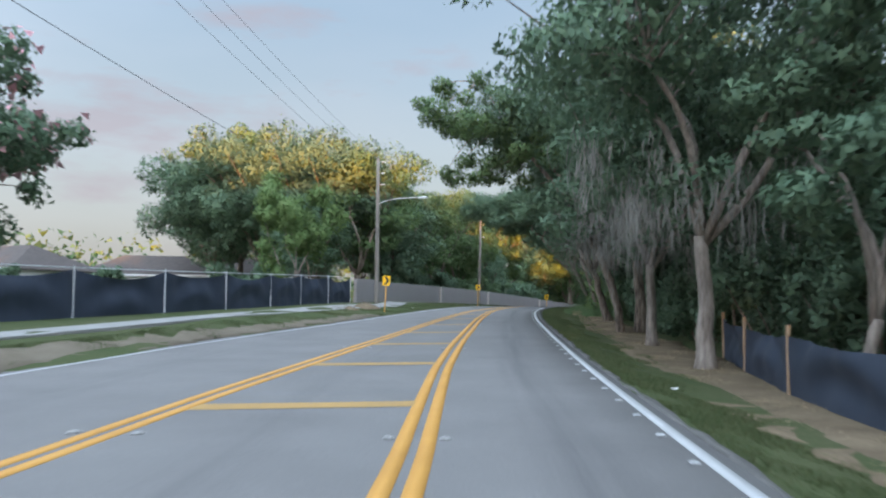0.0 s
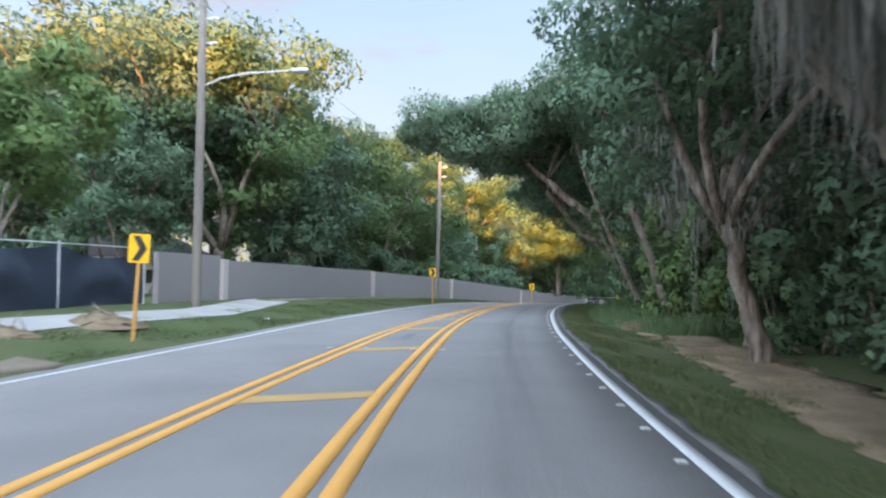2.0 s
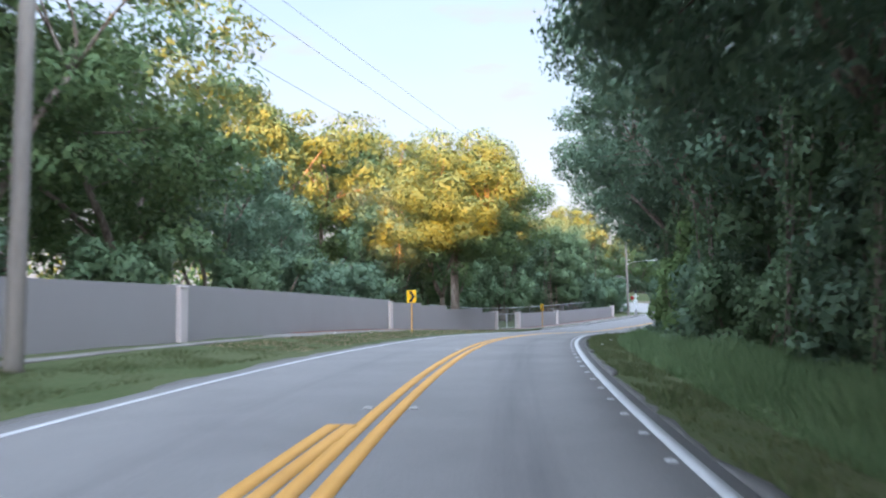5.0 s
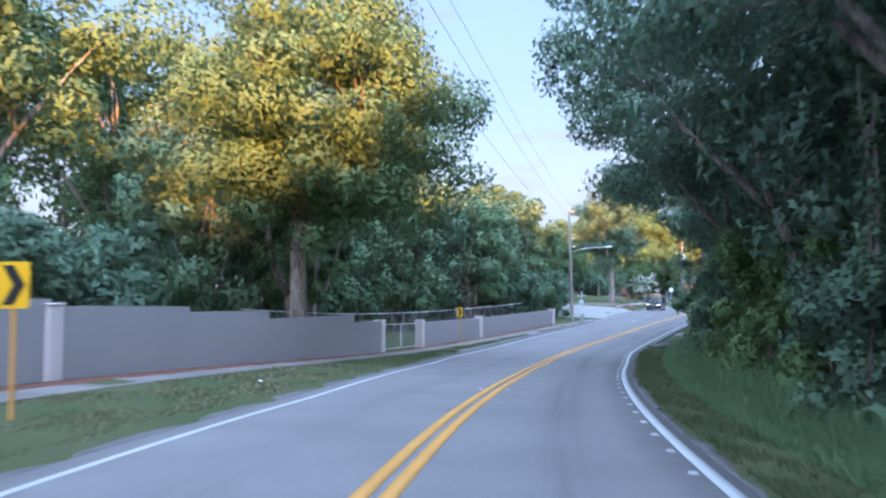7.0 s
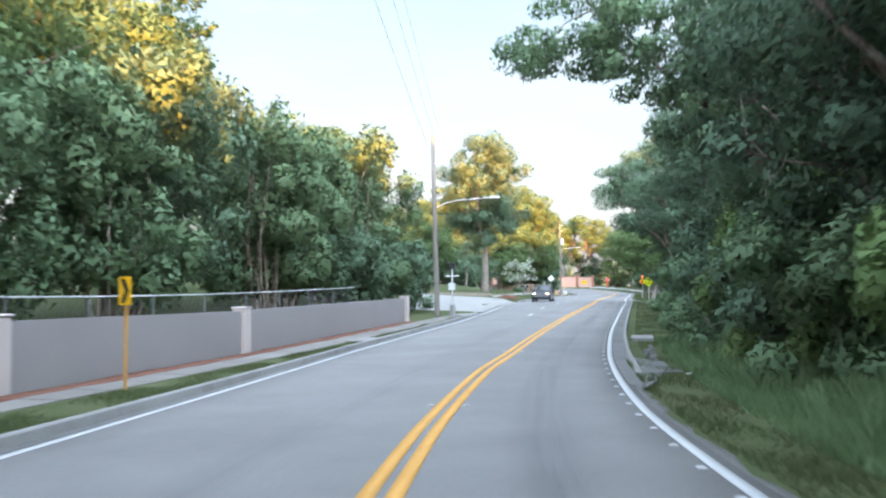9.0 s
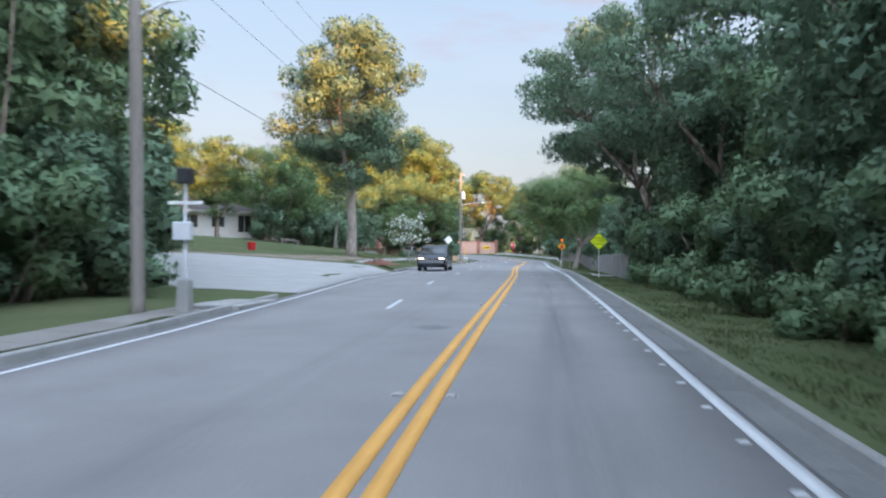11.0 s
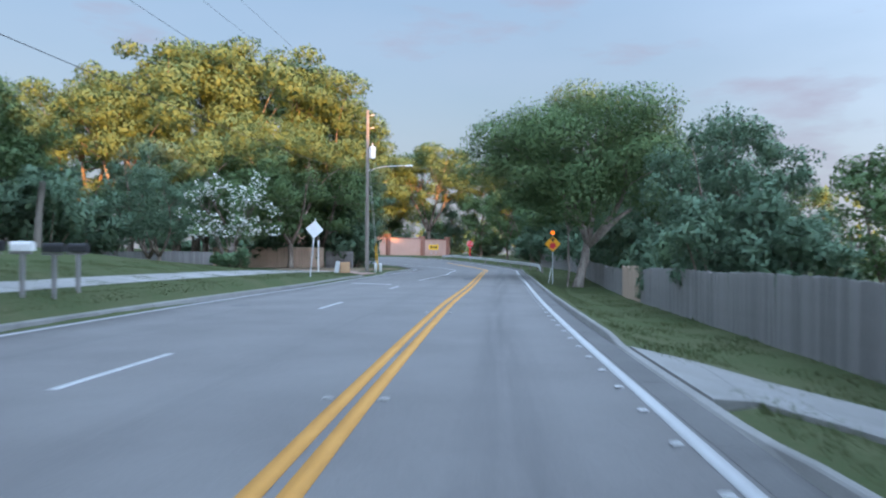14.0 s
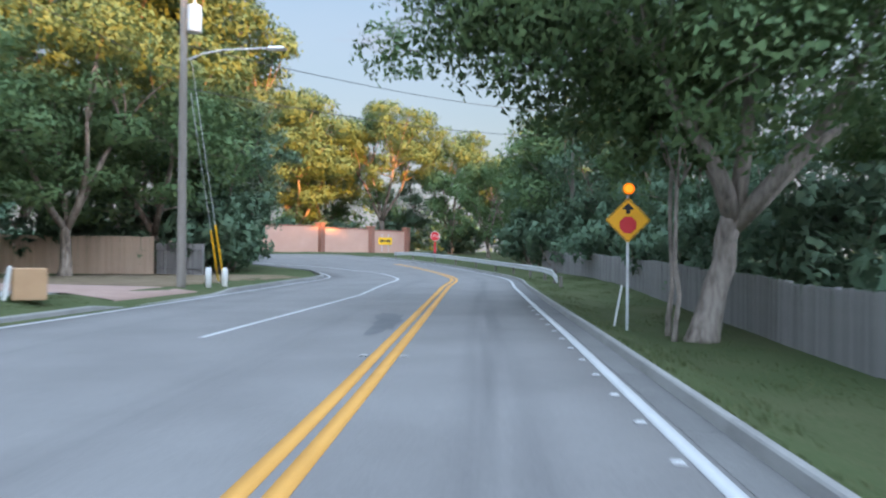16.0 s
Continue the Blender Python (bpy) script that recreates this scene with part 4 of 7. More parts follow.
def tree(name, label, seed, height, spread, clear, trunk_r, clumps, leaves, leaf, leaf_mat, bark=M_BARK, flat=0.55, moss=0, lean=(0, 0), flowers=None,
         crown_shift=(0, 0), forks=2, spiky=0.0, droop=0.15, fill=22, tight=1.0, low=0.0, moss_len=1.6, boughs=()):
    """A tree standing at its own origin: trunk with limbs, a crown of leaf clumps, optional hanging moss and blossom."""
    rng = np.random.default_rng(seed)
    top = thing(name, label, "tree")
    b = Build()
    fork = Vector((lean[0] * clear, lean[1] * clear, clear))
    pts, rad = [], []
    for i in range(7):
        u = i / 6
        pts.append(Vector((fork.x * u ** 1.3, fork.y * u ** 1.3, -0.3 + (clear + 0.3) * u)) + Vector((rng.normal(0, 0.04), rng.normal(0, 0.04), 0)))
        rad.append(trunk_r * (1.0 + 0.55 * (1 - u) ** 6) * (1 - 0.22 * u))
    b.tube(pts, rad, 12)
    cz, ch = clear - low + (height - clear + low) * 0.52, (height - clear + low) * 0.5
    cs, rs = [], []
    for k in range(clumps):
        d = rng.normal(size=3)
        d /= np.linalg.norm(d)
        u = rng.uniform(0.3, 1.0) ** 0.6 * rng.choice([0.9, 1.0, 1.18])
        wz = min(1.05, d[2] * u)
        taper = 1.0 - spiky * (wz * 0.5 + 0.5)
        c = np.array([d[0] * u * spread * 0.82 * taper + crown_shift[0] + fork.x, d[1] * u * spread * 0.82 * taper + crown_shift[1] + fork.y, cz + wz * ch * 0.86])
        size = rng.uniform(0.12, 0.26) * spread * (1 - 0.4 * spiky) * tight
        cs.append(c)
        rs.append((size * rng.uniform(0.9, 1.35), size * rng.uniform(0.9, 1.35), size * flat * rng.uniform(0.8, 1.3)))
    cs, rs = np.array(cs), np.array(rs)
    mains, twigs = [], Build()
    part("trunk", b, bark, top, smooth=True)
    for e in boughs:
        b = Build()
        mains += limb(b, rng, fork - Vector((0, 0, 0.2)), e, trunk_r * 0.70, trunk_r * 0.34)
        part("limb", b, bark, top, smooth=True)
    for k in range(0 if boughs else forks + 2):
        a = 2 * math.pi * (k + rng.random() * 0.6) / (forks + 2)
        e = fork + Vector((math.cos(a) * spread * 0.42 + crown_shift[0] * 0.5, math.sin(a) * spread * 0.42 + crown_shift[1] * 0.5, (height - clear) * rng.uniform(0.3, 0.5)))
        b = Build()
        mains += limb(b, rng, fork - Vector((0, 0, 0.2)), e, trunk_r * 0.62, trunk_r * 0.28)
        part("limb", b, bark, top, smooth=True)
    for c in cs[::2]:
        c = Vector(c)
        start = min(mains, key=lambda p: (p - c).length + max(0, p.z - c.z) * 2)
        limb(twigs, rng, start, c, trunk_r * 0.22, trunk_r * 0.05, 5)
    part("branch", twigs, bark, top, "bare branches inside the crown", True, kind="stuff")
    ob = new("crown", foliage("crown", leaf_cards(rng, cs, rs, leaves, leaf, droop=droop, fill=fill), leaf_mat))
    ob.parent = top
    if flowers:
        pick = cs[:, 2] > cz - ch * 0.5
        ob = new("blossom", foliage("blossom", leaf_cards(rng, cs[pick], rs[pick] * 1.08, flowers[1], flowers[2], shell=0.85, aspect=0.9, fill=0), flowers[0]))
        ob.parent = top
        tagged(ob, flowers[3])
    if moss:
        n = moss
        k = n // 26
        ang, rad = rng.uniform(0, 2 * math.pi, k), spread * np.sqrt(rng.uniform(0.01, 0.24, k))
        anchor = np.stack([fork.x + np.cos(ang) * rad, fork.y + np.sin(ang) * rad, clear + rng.uniform(-0.2, 1.5, k) + rad * 0.25], 1)
        who = rng.integers(0, k, n)
        reach = rng.uniform(0.15, 1.0, k) ** 1.2 * moss_len
        inner = np.abs(rng.normal(size=n))
        base = anchor[who] + np.stack([rng.normal(size=n) * 0.20, rng.normal(size=n) * 0.20, rng.normal(size=n) * 0.25], 1) * (0.5 + inner)[:, None]
        ln = reach[who] * rng.uniform(0.35, 1.05, n) / (1 + 0.55 * inner)
        ang = rng.uniform(0, math.pi, n)
        wd = rng.uniform(0.005, 0.019, n)
        sx, sy = np.cos(ang) * wd, np.sin(ang) * wd
        V = []
        for u, k in ((0, 0.7), (0.35, 1.0), (0.7, 0.75), (1.0, 0.12)):
            wob = rng.normal(size=(n, 2)) * 0.035
            for sg in (-1, 1):
                V.append(np.stack([base[:, 0] + wob[:, 0] + sg * sx * k, base[:, 1] + wob[:, 1] + sg * sy * k, base[:, 2] - ln * u], 1))
        V = np.stack(V, 1).reshape(-1, 3)
        i = np.arange(n)[:, None] * 8
        F = np.concatenate([i + np.array([[0, 1, 3, 2]]), i + np.array([[2, 3, 5, 4]]), i + np.array([[4, 5, 7, 6]])], 0)
        ob = new("moss", sheet("moss", V, F, M_MOSS))
        ob.parent = top
        tagged(ob, "grey moss hanging in long strands", kind="stuff")
    return top


def bush(name, label, seed, height, spread, clumps, leaves, leaf, leaf_mat, hang=0.0):
    """Leaves to the ground in irregular clumps over thin stems."""
    rng = np.random.default_rng(seed)
    top = thing(name, label, "bush")
    cs = np.stack([rng.normal(0, 0.42, clumps) * spread, rng.normal(0, 0.42, clumps) * spread, rng.uniform(0.08, 0.92, clumps) ** 0.9 * height], 1)
    size = rng.uniform(0.16, 0.32, clumps) * spread
    rs = np.stack([size, size * rng.uniform(0.7, 1.2, clumps), size * rng.uniform(0.6, 1.0 + hang, clumps)], 1)
    b = Build()
    for c in cs[::3]:
        limb(b, rng, (c[0] * 0.3, c[1] * 0.3, -0.2), c, 0.05, 0.012, 5)
    part("stem", b, M_BARK, top)
    ob = new("foliage", foliage("foliage", leaf_cards(rng, cs, rs, leaves, leaf, droop=0.3), leaf_mat))
    ob.parent = top
    return top


KINDS = {
    "oak_1": lambda: tree("oak_tree", "broad oak tree with dense dull green crown", 11, 15, 6.6, 2.6, 0.32, 64, 20000, 0.24, M_LEAF, flat=0.72),
    "oak_2": lambda: tree("oak_tree", "broad oak tree with dense dull green crown", 12, 13.5, 7.0, 2.2, 0.30, 64, 20000, 0.24, M_LEAF, flat=0.68, lean=(0.1, 0.05)),
    "oak_3": lambda: tree("oak_tree", "tall oak tree with layered dull green crown", 13, 18, 6.2, 4.0, 0.36, 64, 19000, 0.26, M_LEAF, flat=0.75),
    "dark_1": lambda: tree("evergreen_tree", "tall dark evergreen tree with hanging foliage", 21, 15.5, 5.6, 1.8, 0.27, 66, 13000, 0.22, M_LEAFDARK, flat=0.85, droop=0.5),
    "dark_2": lambda: tree("evergreen_tree", "dark evergreen tree thick with foliage to low down", 22, 12, 5.2, 1.0, 0.24, 60, 10500, 0.22, M_LEAFDARK, flat=0.85, droop=0.5),
    "oak_dark": lambda: tree("oak_tree", "broad old oak with deep blue-green layered crown", 15, 14.6, 6.6, 2.4, 0.34, 90, 36000, 0.24, M_LEAFDARK, flat=0.8, tight=1.1),
    "light_1": lambda: tree("young_tree", "young light green tree with soft full crown", 31, 8.5, 3.3, 1.2, 0.11, 40, 10000, 0.19, M_LEAFLIGHT, M_PALEBARK, flat=0.9),
    "far": lambda: tree("woodland_tree", "tall green tree, deep in the woods or unseen and added for shade", 14, 18, 6.8, 1.6, 0.34, 48, 5600, 0.44, M_LEAF, flat=0.8, fill=16),
    "bush_1": lambda: bush("bush", "dense vine-covered green bush", 41, 3.4, 2.4, 26, 8000, 0.17, M_VINE, 0.3),
    "bush_2": lambda: bush("bush", "dense dark green roadside thicket", 42, 4.6, 2.8, 30, 8000, 0.18, M_LEAFDARK, 0.4),
    "bush_3": lambda: bush("bush", "low green roadside undergrowth", 43, 1.5, 1.7, 18, 4200, 0.13, M_VINE),
    "bush_far": lambda: bush("bush", "dense green thicket deep under the trees", 45, 4.6, 2.8, 30, 2400, 0.34, M_LEAFDARK, 0.4),
    "vine_light": lambda: bush("vine_bush", "tall light green creeper hanging over shrubs", 46, 5.4, 2.2, 38, 9000, 0.18, M_LEAFLIGHT, 0.8),
    "vine_1": lambda: bush("vine_bush", "tall mass of hanging vines over a tree", 44, 8.5, 3.0, 52, 12000, 0.21, M_VINE, 0.8),
}
MADE = {}
TALL = {"oak_1": 15, "oak_2": 13.5, "oak_3": 18, "dark_1": 15.5, "dark_2": 12}
turner = random.Random(5)


def plant(kind, s, o, scale=1.0, turn=None, group="", tall=1.0, h=0.0):
    turn = turner.uniform(0, 360) if turn is None else turn
    if kind in TALL and (o > 13.5 or (o < -40 and s < 230) or (o < -25 and s < 60) or s < -12):        # deep in the woods, and for unseen added shade trees, a coarser tree will do
        kind, scale = "far", scale * TALL[kind] / 18
    if kind in ("bush_1", "bush_2") and (o > 9.3 or o < -17 or s < -20 or s > 266):
        kind, scale = "bush_far", scale * (0.74 if kind == "bush_1" else 1.0)
    m = stand(s, o, turn, h) @ Matrix.Diagonal((scale, scale, scale * tall, 1))
    if kind not in MADE:
        MADE[kind] = KINDS[kind]()
        MADE[kind].matrix_basis = m
        if group:
            MADE[kind]["group"] = group
        return MADE[kind]
    src = MADE[kind]
    keep = src.scale.copy()
    src.scale = (1, 1, 1)
    ob = copy_thing(src, m)
    src.scale = keep
    return tagged(ob, group=group)


# behind the screened fence
for k, s, o, z in (("oak_dark", 74.0, -35, 1.25), ("oak_dark", 70.5, -27, 1.28), ("oak_dark", 67, -19.5, 1.15), ("oak_3", 84, -27, 1.1), ("light_1", 50, -14.8, 1.05), ("dark_2", 62, -18.5, 0.75), ("oak_1", 90, -46, 1.2), ("bush_2", 66, -29, 0.8), ("bush_2", 64, -23, 0.8), ("bush_1", 60, -36, 0.9), ("bush_1", 56, -42, 0.9)):
    plant(k, s, o, z, group="trees behind the screened fence")
KINDS["crape"] = lambda: tree("flowering_tree", "slender tree with pink blossom and sparse leaves", 61, 9.0, 3.6, 2.2, 0.12, 44, 9000, 0.19, M_LEAFDARK, M_PALEBARK, flat=0.8, flowers=(M_PINKFLOWER, 420, 0.22, "clusters of pink blossom"))
plant("crape", 25.5, -19.0, 1.15)
# behind the block wall
for k, s, o, z in (("oak_1", 66, -15.5, 0.95), ("dark_2", 74, -15.0, 1.1), ("oak_2", 82, -16.5, 1.05), ("oak_1", 91, -16, 1.0), ("dark_1", 88, -25, 1.1), ("oak_2", 99, -16.5, 1.05), ("oak_2", 103, -26, 1.15),
                   ("dark_2", 107, -17.5, 0.95), ("oak_3", 80, -36, 1.15), ("oak_1", 97, -36, 1.2), ("dark_2", 116, -19, 0.8), ("oak_1", 114, -32, 1.1), ("bush_2", 121, -15.5, 1.0), ("bush_2", 112, -14, 1.0), ("bush_1", 104, -13.2, 1.0), ("bush_2", 70, -14, 1.0), ("bush_2", 78, -14, 0.9), ("bush_2", 87, -13.6, 0.9), ("bush_1", 95, -13.4, 1.0), ("bush_2", 117, -14.5, 1.0), ("dark_2", 122, -24, 0.9), ("bush_2", 126, -18, 1.2), ("oak_3", 124, -38, 1.1)):
    plant(k, s, o, z, group="trees behind the block wall")
KINDS["big"] = lambda: tree("oak_tree", "large spreading oak with forked trunk and heavy rounded crown", 71, 14.8, 6.3, 6.4, 0.36, 100, 66000, 0.185, M_LEAF, flat=0.7, forks=3, low=2.2, tight=1.15, crown_shift=(1.1, -0.6))
plant("big", 128.6, -10.9, 1.0, 20)
# round the field behind the chain-link fence
for k, s, o, z in (("vine_1", 133, -19, 1.22), ("dark_2", 139, -22, 1.22), ("vine_1", 145, -20, 1.28), ("oak_1", 151, -23, 1.15), ("vine_1", 156, -18.5, 1.41), ("dark_2", 161, -21, 1.28), ("vine_1", 166, -16.5, 1.41), ("bush_2", 170.5, -13.2, 1.20), ("bush_1", 174.5, -13.5, 1.20), ("vine_1", 172, -18, 1.41), ("vine_1", 150, -19.5, 1.22), ("vine_1", 139, -18.5, 1.02),
                   ("oak_3", 135.2, -14.8, 0.72), ("oak_3", 139.5, -15.8, 0.66), ("oak_3", 134, -34, 1.34), ("oak_1", 143, -33, 1.54), ("oak_3", 152, -34, 1.34), ("oak_2", 161, -30, 1.60), ("oak_3", 170, -30, 1.28), ("vine_1", 178, -22, 1.5), ("vine_1", 176, -16.5, 1.5), ("oak_1", 181, -24, 1.0), ("bush_2", 178, -12.8, 1.2), ("oak_1", 184, -40, 1.41), ("oak_2", 178, -34, 1.54), ("oak_3", 168, -44, 1.41), ("oak_3", 190, -50, 1.41), ("oak_3", 148, -46, 1.41), ("vine_1", 184, -17.5, 1.35), ("oak_3", 196, -27, 0.92), ("oak_2", 190, -24, 1.05), ("vine_1", 180.5, -19, 1.5)):
    plant(k, s, o, z, group="trees round the field")
# the lawn and the house
KINDS["tall"] = lambda: tree("evergreen_tree", "tall straight tree with bare lower trunk and shaggy dark crown", 81, 20, 6.2, 6.0, 0.36, 104, 44000, 0.21, M_LEAFDARK, M_PALEBARK, flat=0.8, spiky=0.2, droop=0.5, forks=1, low=3.0)
plant("tall", 215.6, -14.2, 1.0, 0)
KINDS["magnolia"] = lambda: tree("magnolia_tree", "small many-stemmed tree covered in white blossom", 91, 5.6, 3.0, 0.5, 0.09, 64, 4200, 0.13, M_LEAF, M_PALEBARK, flat=0.75, flowers=(M_FLOWER, 1500, 0.115, "white blossom"), forks=4, tight=0.62, fill=2)
plant("magnolia", 247, -15.2, 1.0)
plant("bush_3", 246.4, -14.9, 0.75)
for k, s, o, z in (("oak_1", 238, -42, 1.0), ("oak_3", 222, -52, 1.1), ("oak_2", 252, -34, 0.7), ("oak_3", 252, -52, 0.85), ("oak_2", 206, -54, 1.2), ("oak_1", 196, -48, 1.1), ("dark_2", 262, -27, 0.85), ("oak_3", 272, -34, 1.0), ("oak_3", 277, -40, 1.1), ("oak_3", 287, -32.5, 1.3), ("oak_1", 264, -46, 1.0), ("oak_2", 244, -28, 0.7), ("oak_2", 236, -27, 0.75), ("oak_1", 229, -31, 0.7), ("oak_3", 236, -60, 1.2), ("dark_2", 253, -22, 0.55), ("oak_3", 282, -30, 1.25), ("oak_1", 214, -64, 1.0), ("bush_2", 250, -30, 0.9), ("bush_2", 254, -38, 0.9), ("bush_2", 246, -36, 0.9), ("bush_1", 240, -38, 0.9), ("bush_2", 232, -44, 0.9), ("bush_1", 226, -46, 0.9), ("bush_2", 258, -46, 1.0), ("bush_2", 248, -46, 1.0), ("bush_2", 238, -50, 1.0), ("bush_2", 218, -50, 1.0), ("bush_2", 208, -50, 1.0), ("bush_1", 200, -48, 1.0), ("bush_2", 243, -23.5, 1.0), ("bush_2", 248, -26.5, 1.0), ("bush_2", 238.5, -25.5, 0.9), ("bush_2", 233.5, -27.5, 0.9), ("bush_2", 254, -27, 1.0)):
    plant(k, s, o, z, group="trees behind the lawn")
for k, s, o, z in (("oak_1", 271, -18.5, 0.85), ("oak_2", 278, -17.5, 1.0), ("dark_2", 285, -14.5, 0.9), ("oak_3", 284, -24, 1.3), ("oak_3", 290, -19, 1.2), ("oak_3", 296, -15.5, 1.05), ("bush_2", 279.5, -14.6, 1.0), ("bush_2", 281, -14.2, 0.9), ("oak_2", 272, -27, 1.1), ("oak_2", 265, -21.5, 0.9), ("bush_2", 286, -14.8, 0.9), ("bush_2", 278.4, -21.5, 1.0), ("bush_2", 279.0, -18.2, 0.9), ("dark_2", 292, -16.5, 0.8)):
    plant(k, s, o, z, group="trees by the bend")

# right side: old oaks hung with moss
KINDS["mossy_1"] = lambda: tree("live_oak", "old live oak hung with long grey moss", 101, 15.5, 7.0, 3.4, 0.22, 76, 30000, 0.19, M_LEAFDARK, M_PALEBARK, flat=0.6, moss=1700, moss_len=1.7, forks=3, droop=0.4, crown_shift=(0.6, 0), fill=10)
KINDS["mossy_2"] = lambda: tree("live_oak", "leaning live oak hung with long grey moss", 102, 12.5, 6.2, 3.2, 0.24, 60, 19000, 0.19, M_LEAFDARK, M_BARK, flat=0.6, moss=1000, moss_len=1.1, lean=(-0.28, -0.1), forks=3, droop=0.4, crown_shift=(1.5, 0), fill=5, tight=0.8)
KINDS["pale"] = lambda: tree("pale_tree", "small pale-barked tree forking low into crooked limbs", 141, 8.5, 3.0, 1.5, 0.14, 30, 7000, 0.18, M_LEAFDARK, M_PALEBARK, flat=0.8, lean=(0.1, 0), fill=6, tight=0.8)
plant("pale", 14.6, 6.9, 1.0, 0)
plant("mossy_1", 20.0, 5.4, 1.0, 0)
plant("mossy_1", 28.0, 5.5, 0.85, 40)
KINDS["mossy_3"] = lambda: tree("live_oak", "spreading live oak draped with thick curtains of grey moss", 103, 13.2, 7.2, 4.8, 0.24, 84, 30000, 0.18, M_LEAFDARK, M_BARK, flat=0.6, moss=13000, moss_len=3.4, forks=3, droop=0.4, fill=8, crown_shift=(-1.6, 0))
plant("mossy_3", 36.4, 6.4, 1.0, 10)
plant("mossy_2", 46.8, 5.9, 0.95, 0)
plant("mossy_2", 51.0, 6.9, 0.9, 30)
for k, s, o, z in (("dark_1", 8, 11.5, 0.9), ("dark_1", 20, 12, 1.0), ("dark_2", 30, 12, 1.0), ("dark_1", 40, 11.5, 1.0), ("dark_2", 47, 11.0, 1.0), ("dark_1", 57, 11.5, 0.95), ("dark_2", 0, 13, 1.0), ("bush_2", 39, 8.6, 1.0), ("bush_2", 45, 8.2, 1.0), ("bush_2", 26, 8.0, 0.8), ("bush_2", 30, 7.9, 0.8), ("bush_2", 34, 8.3, 0.8), ("bush_2", 42, 8.0, 0.8), ("bush_2", 21.5, 8.3, 0.8), ("bush_2", 52, 8.2, 0.9), ("bush_2", 17, 8.6, 0.8), ("bush_2", 56, 9.4, 1.0), ("bush_2", 61, 9.6, 1.0), ("bush_1", 49, 7.9, 0.8),
                   ("bush_2", 24, 11, 1.0), ("bush_2", 31, 10, 1.0), ("bush_2", 14, 10, 1.0), ("bush_2", 6, 9, 1.0)):
    plant(k, s, o, z, group="woods beside the road")
# right side: leaning trunks, then the wall of vines
for s, o, z in ((58.5, 8.0, 0.9), (62.3, 8.8, 1.0), (68.5, 9.2, 1.0), (75, 9.0, 0.8), (137.5, 7.0, 0.75), (147, 7.3, 0.85), (155, 7.6, 0.7), (118, 7.6, 0.8)):
    plant("vine_light", s, o, z, group="creepers beside the road")


def leaning_tree(label, seed, s, o, path, radii, crowns, leaves, leaf, leaf_mat, bark, ivy=0):
    """A leaning tree: path holds its trunk as (right, along, up) from the base; crowns as (right, along, up, half-widths, clumps)."""
    rng = np.random.default_rng(seed)
    top = thing("leaning_tree", label, "tree", "leaning trees beside the road", stand(s, o))
    pts = [Vector(q) for q in path]
    fine, rad = [], []
    for i in range(len(pts) - 1):
        for u in np.linspace(0, 1, 4, endpoint=False):
            fine.append(pts[i].lerp(pts[i + 1], u) + Vector(rng.normal(0, 0.03, 3)))
            rad.append(radii[i] + (radii[i + 1] - radii[i]) * u)
    fine.append(pts[-1])
    rad.append(radii[-1])
    rad[0] *= 1.35
    tip = fine[-1] + (fine[-1] - fine[-4]) * 1.6 + Vector((0, 0, 0.5))
    fine += [fine[-1].lerp(tip, 0.5), tip]
    rad += [rad[-1] * 0.6, 0.02]
    part("trunk", Build().tube(fine, rad, 10), bark, top, smooth=True)
    twigs = Build()
    cs, rs = [], []
    for x, y, z, rx, ry, rz, n in crowns:
        for _ in range(n):
            d = rng.normal(size=3)
            d = d / np.linalg.norm(d) * rng.uniform(0.25, 1.0) ** 0.5
            cs.append((x + d[0] * rx, y + d[1] * ry, z + d[2] * rz))
            k = rng.uniform(0.16, 0.34) * (rx + ry) / 2
            rs.append((k * rng.uniform(0.9, 1.4), k * rng.uniform(0.9, 1.4), k * rng.uniform(0.6, 1.0)))
    for c in cs[::4]:
        c = Vector(c)
        near_k = min(range(len(fine) // 3, len(fine)), key=lambda k: (fine[k] - c).length)
        limb(twigs, rng, fine[near_k], c, max(0.035, rad[near_k] * 0.55), 0.012, 6)
    part("branch", twigs, bark, top, "bare branches inside the crown", True, kind="stuff")
    if ivy:
        hold = [q for q in fine[1:] if q.z < 5.0]
        ob = new("ivy", foliage("ivy", leaf_cards(rng, np.array(hold), np.tile(np.array([[0.5, 0.5, 0.45]]), (len(hold), 1)), ivy, 0.13, droop=0.5, fill=0), M_VINE))
        ob.parent = top
        tagged(ob, "vine leaves climbing the trunk")
    ob = new("crown", foliage("crown", leaf_cards(rng, np.array(cs), np.array(rs), leaves, leaf, droop=0.4, fill=5), leaf_mat))
    ob.parent = top
    return top


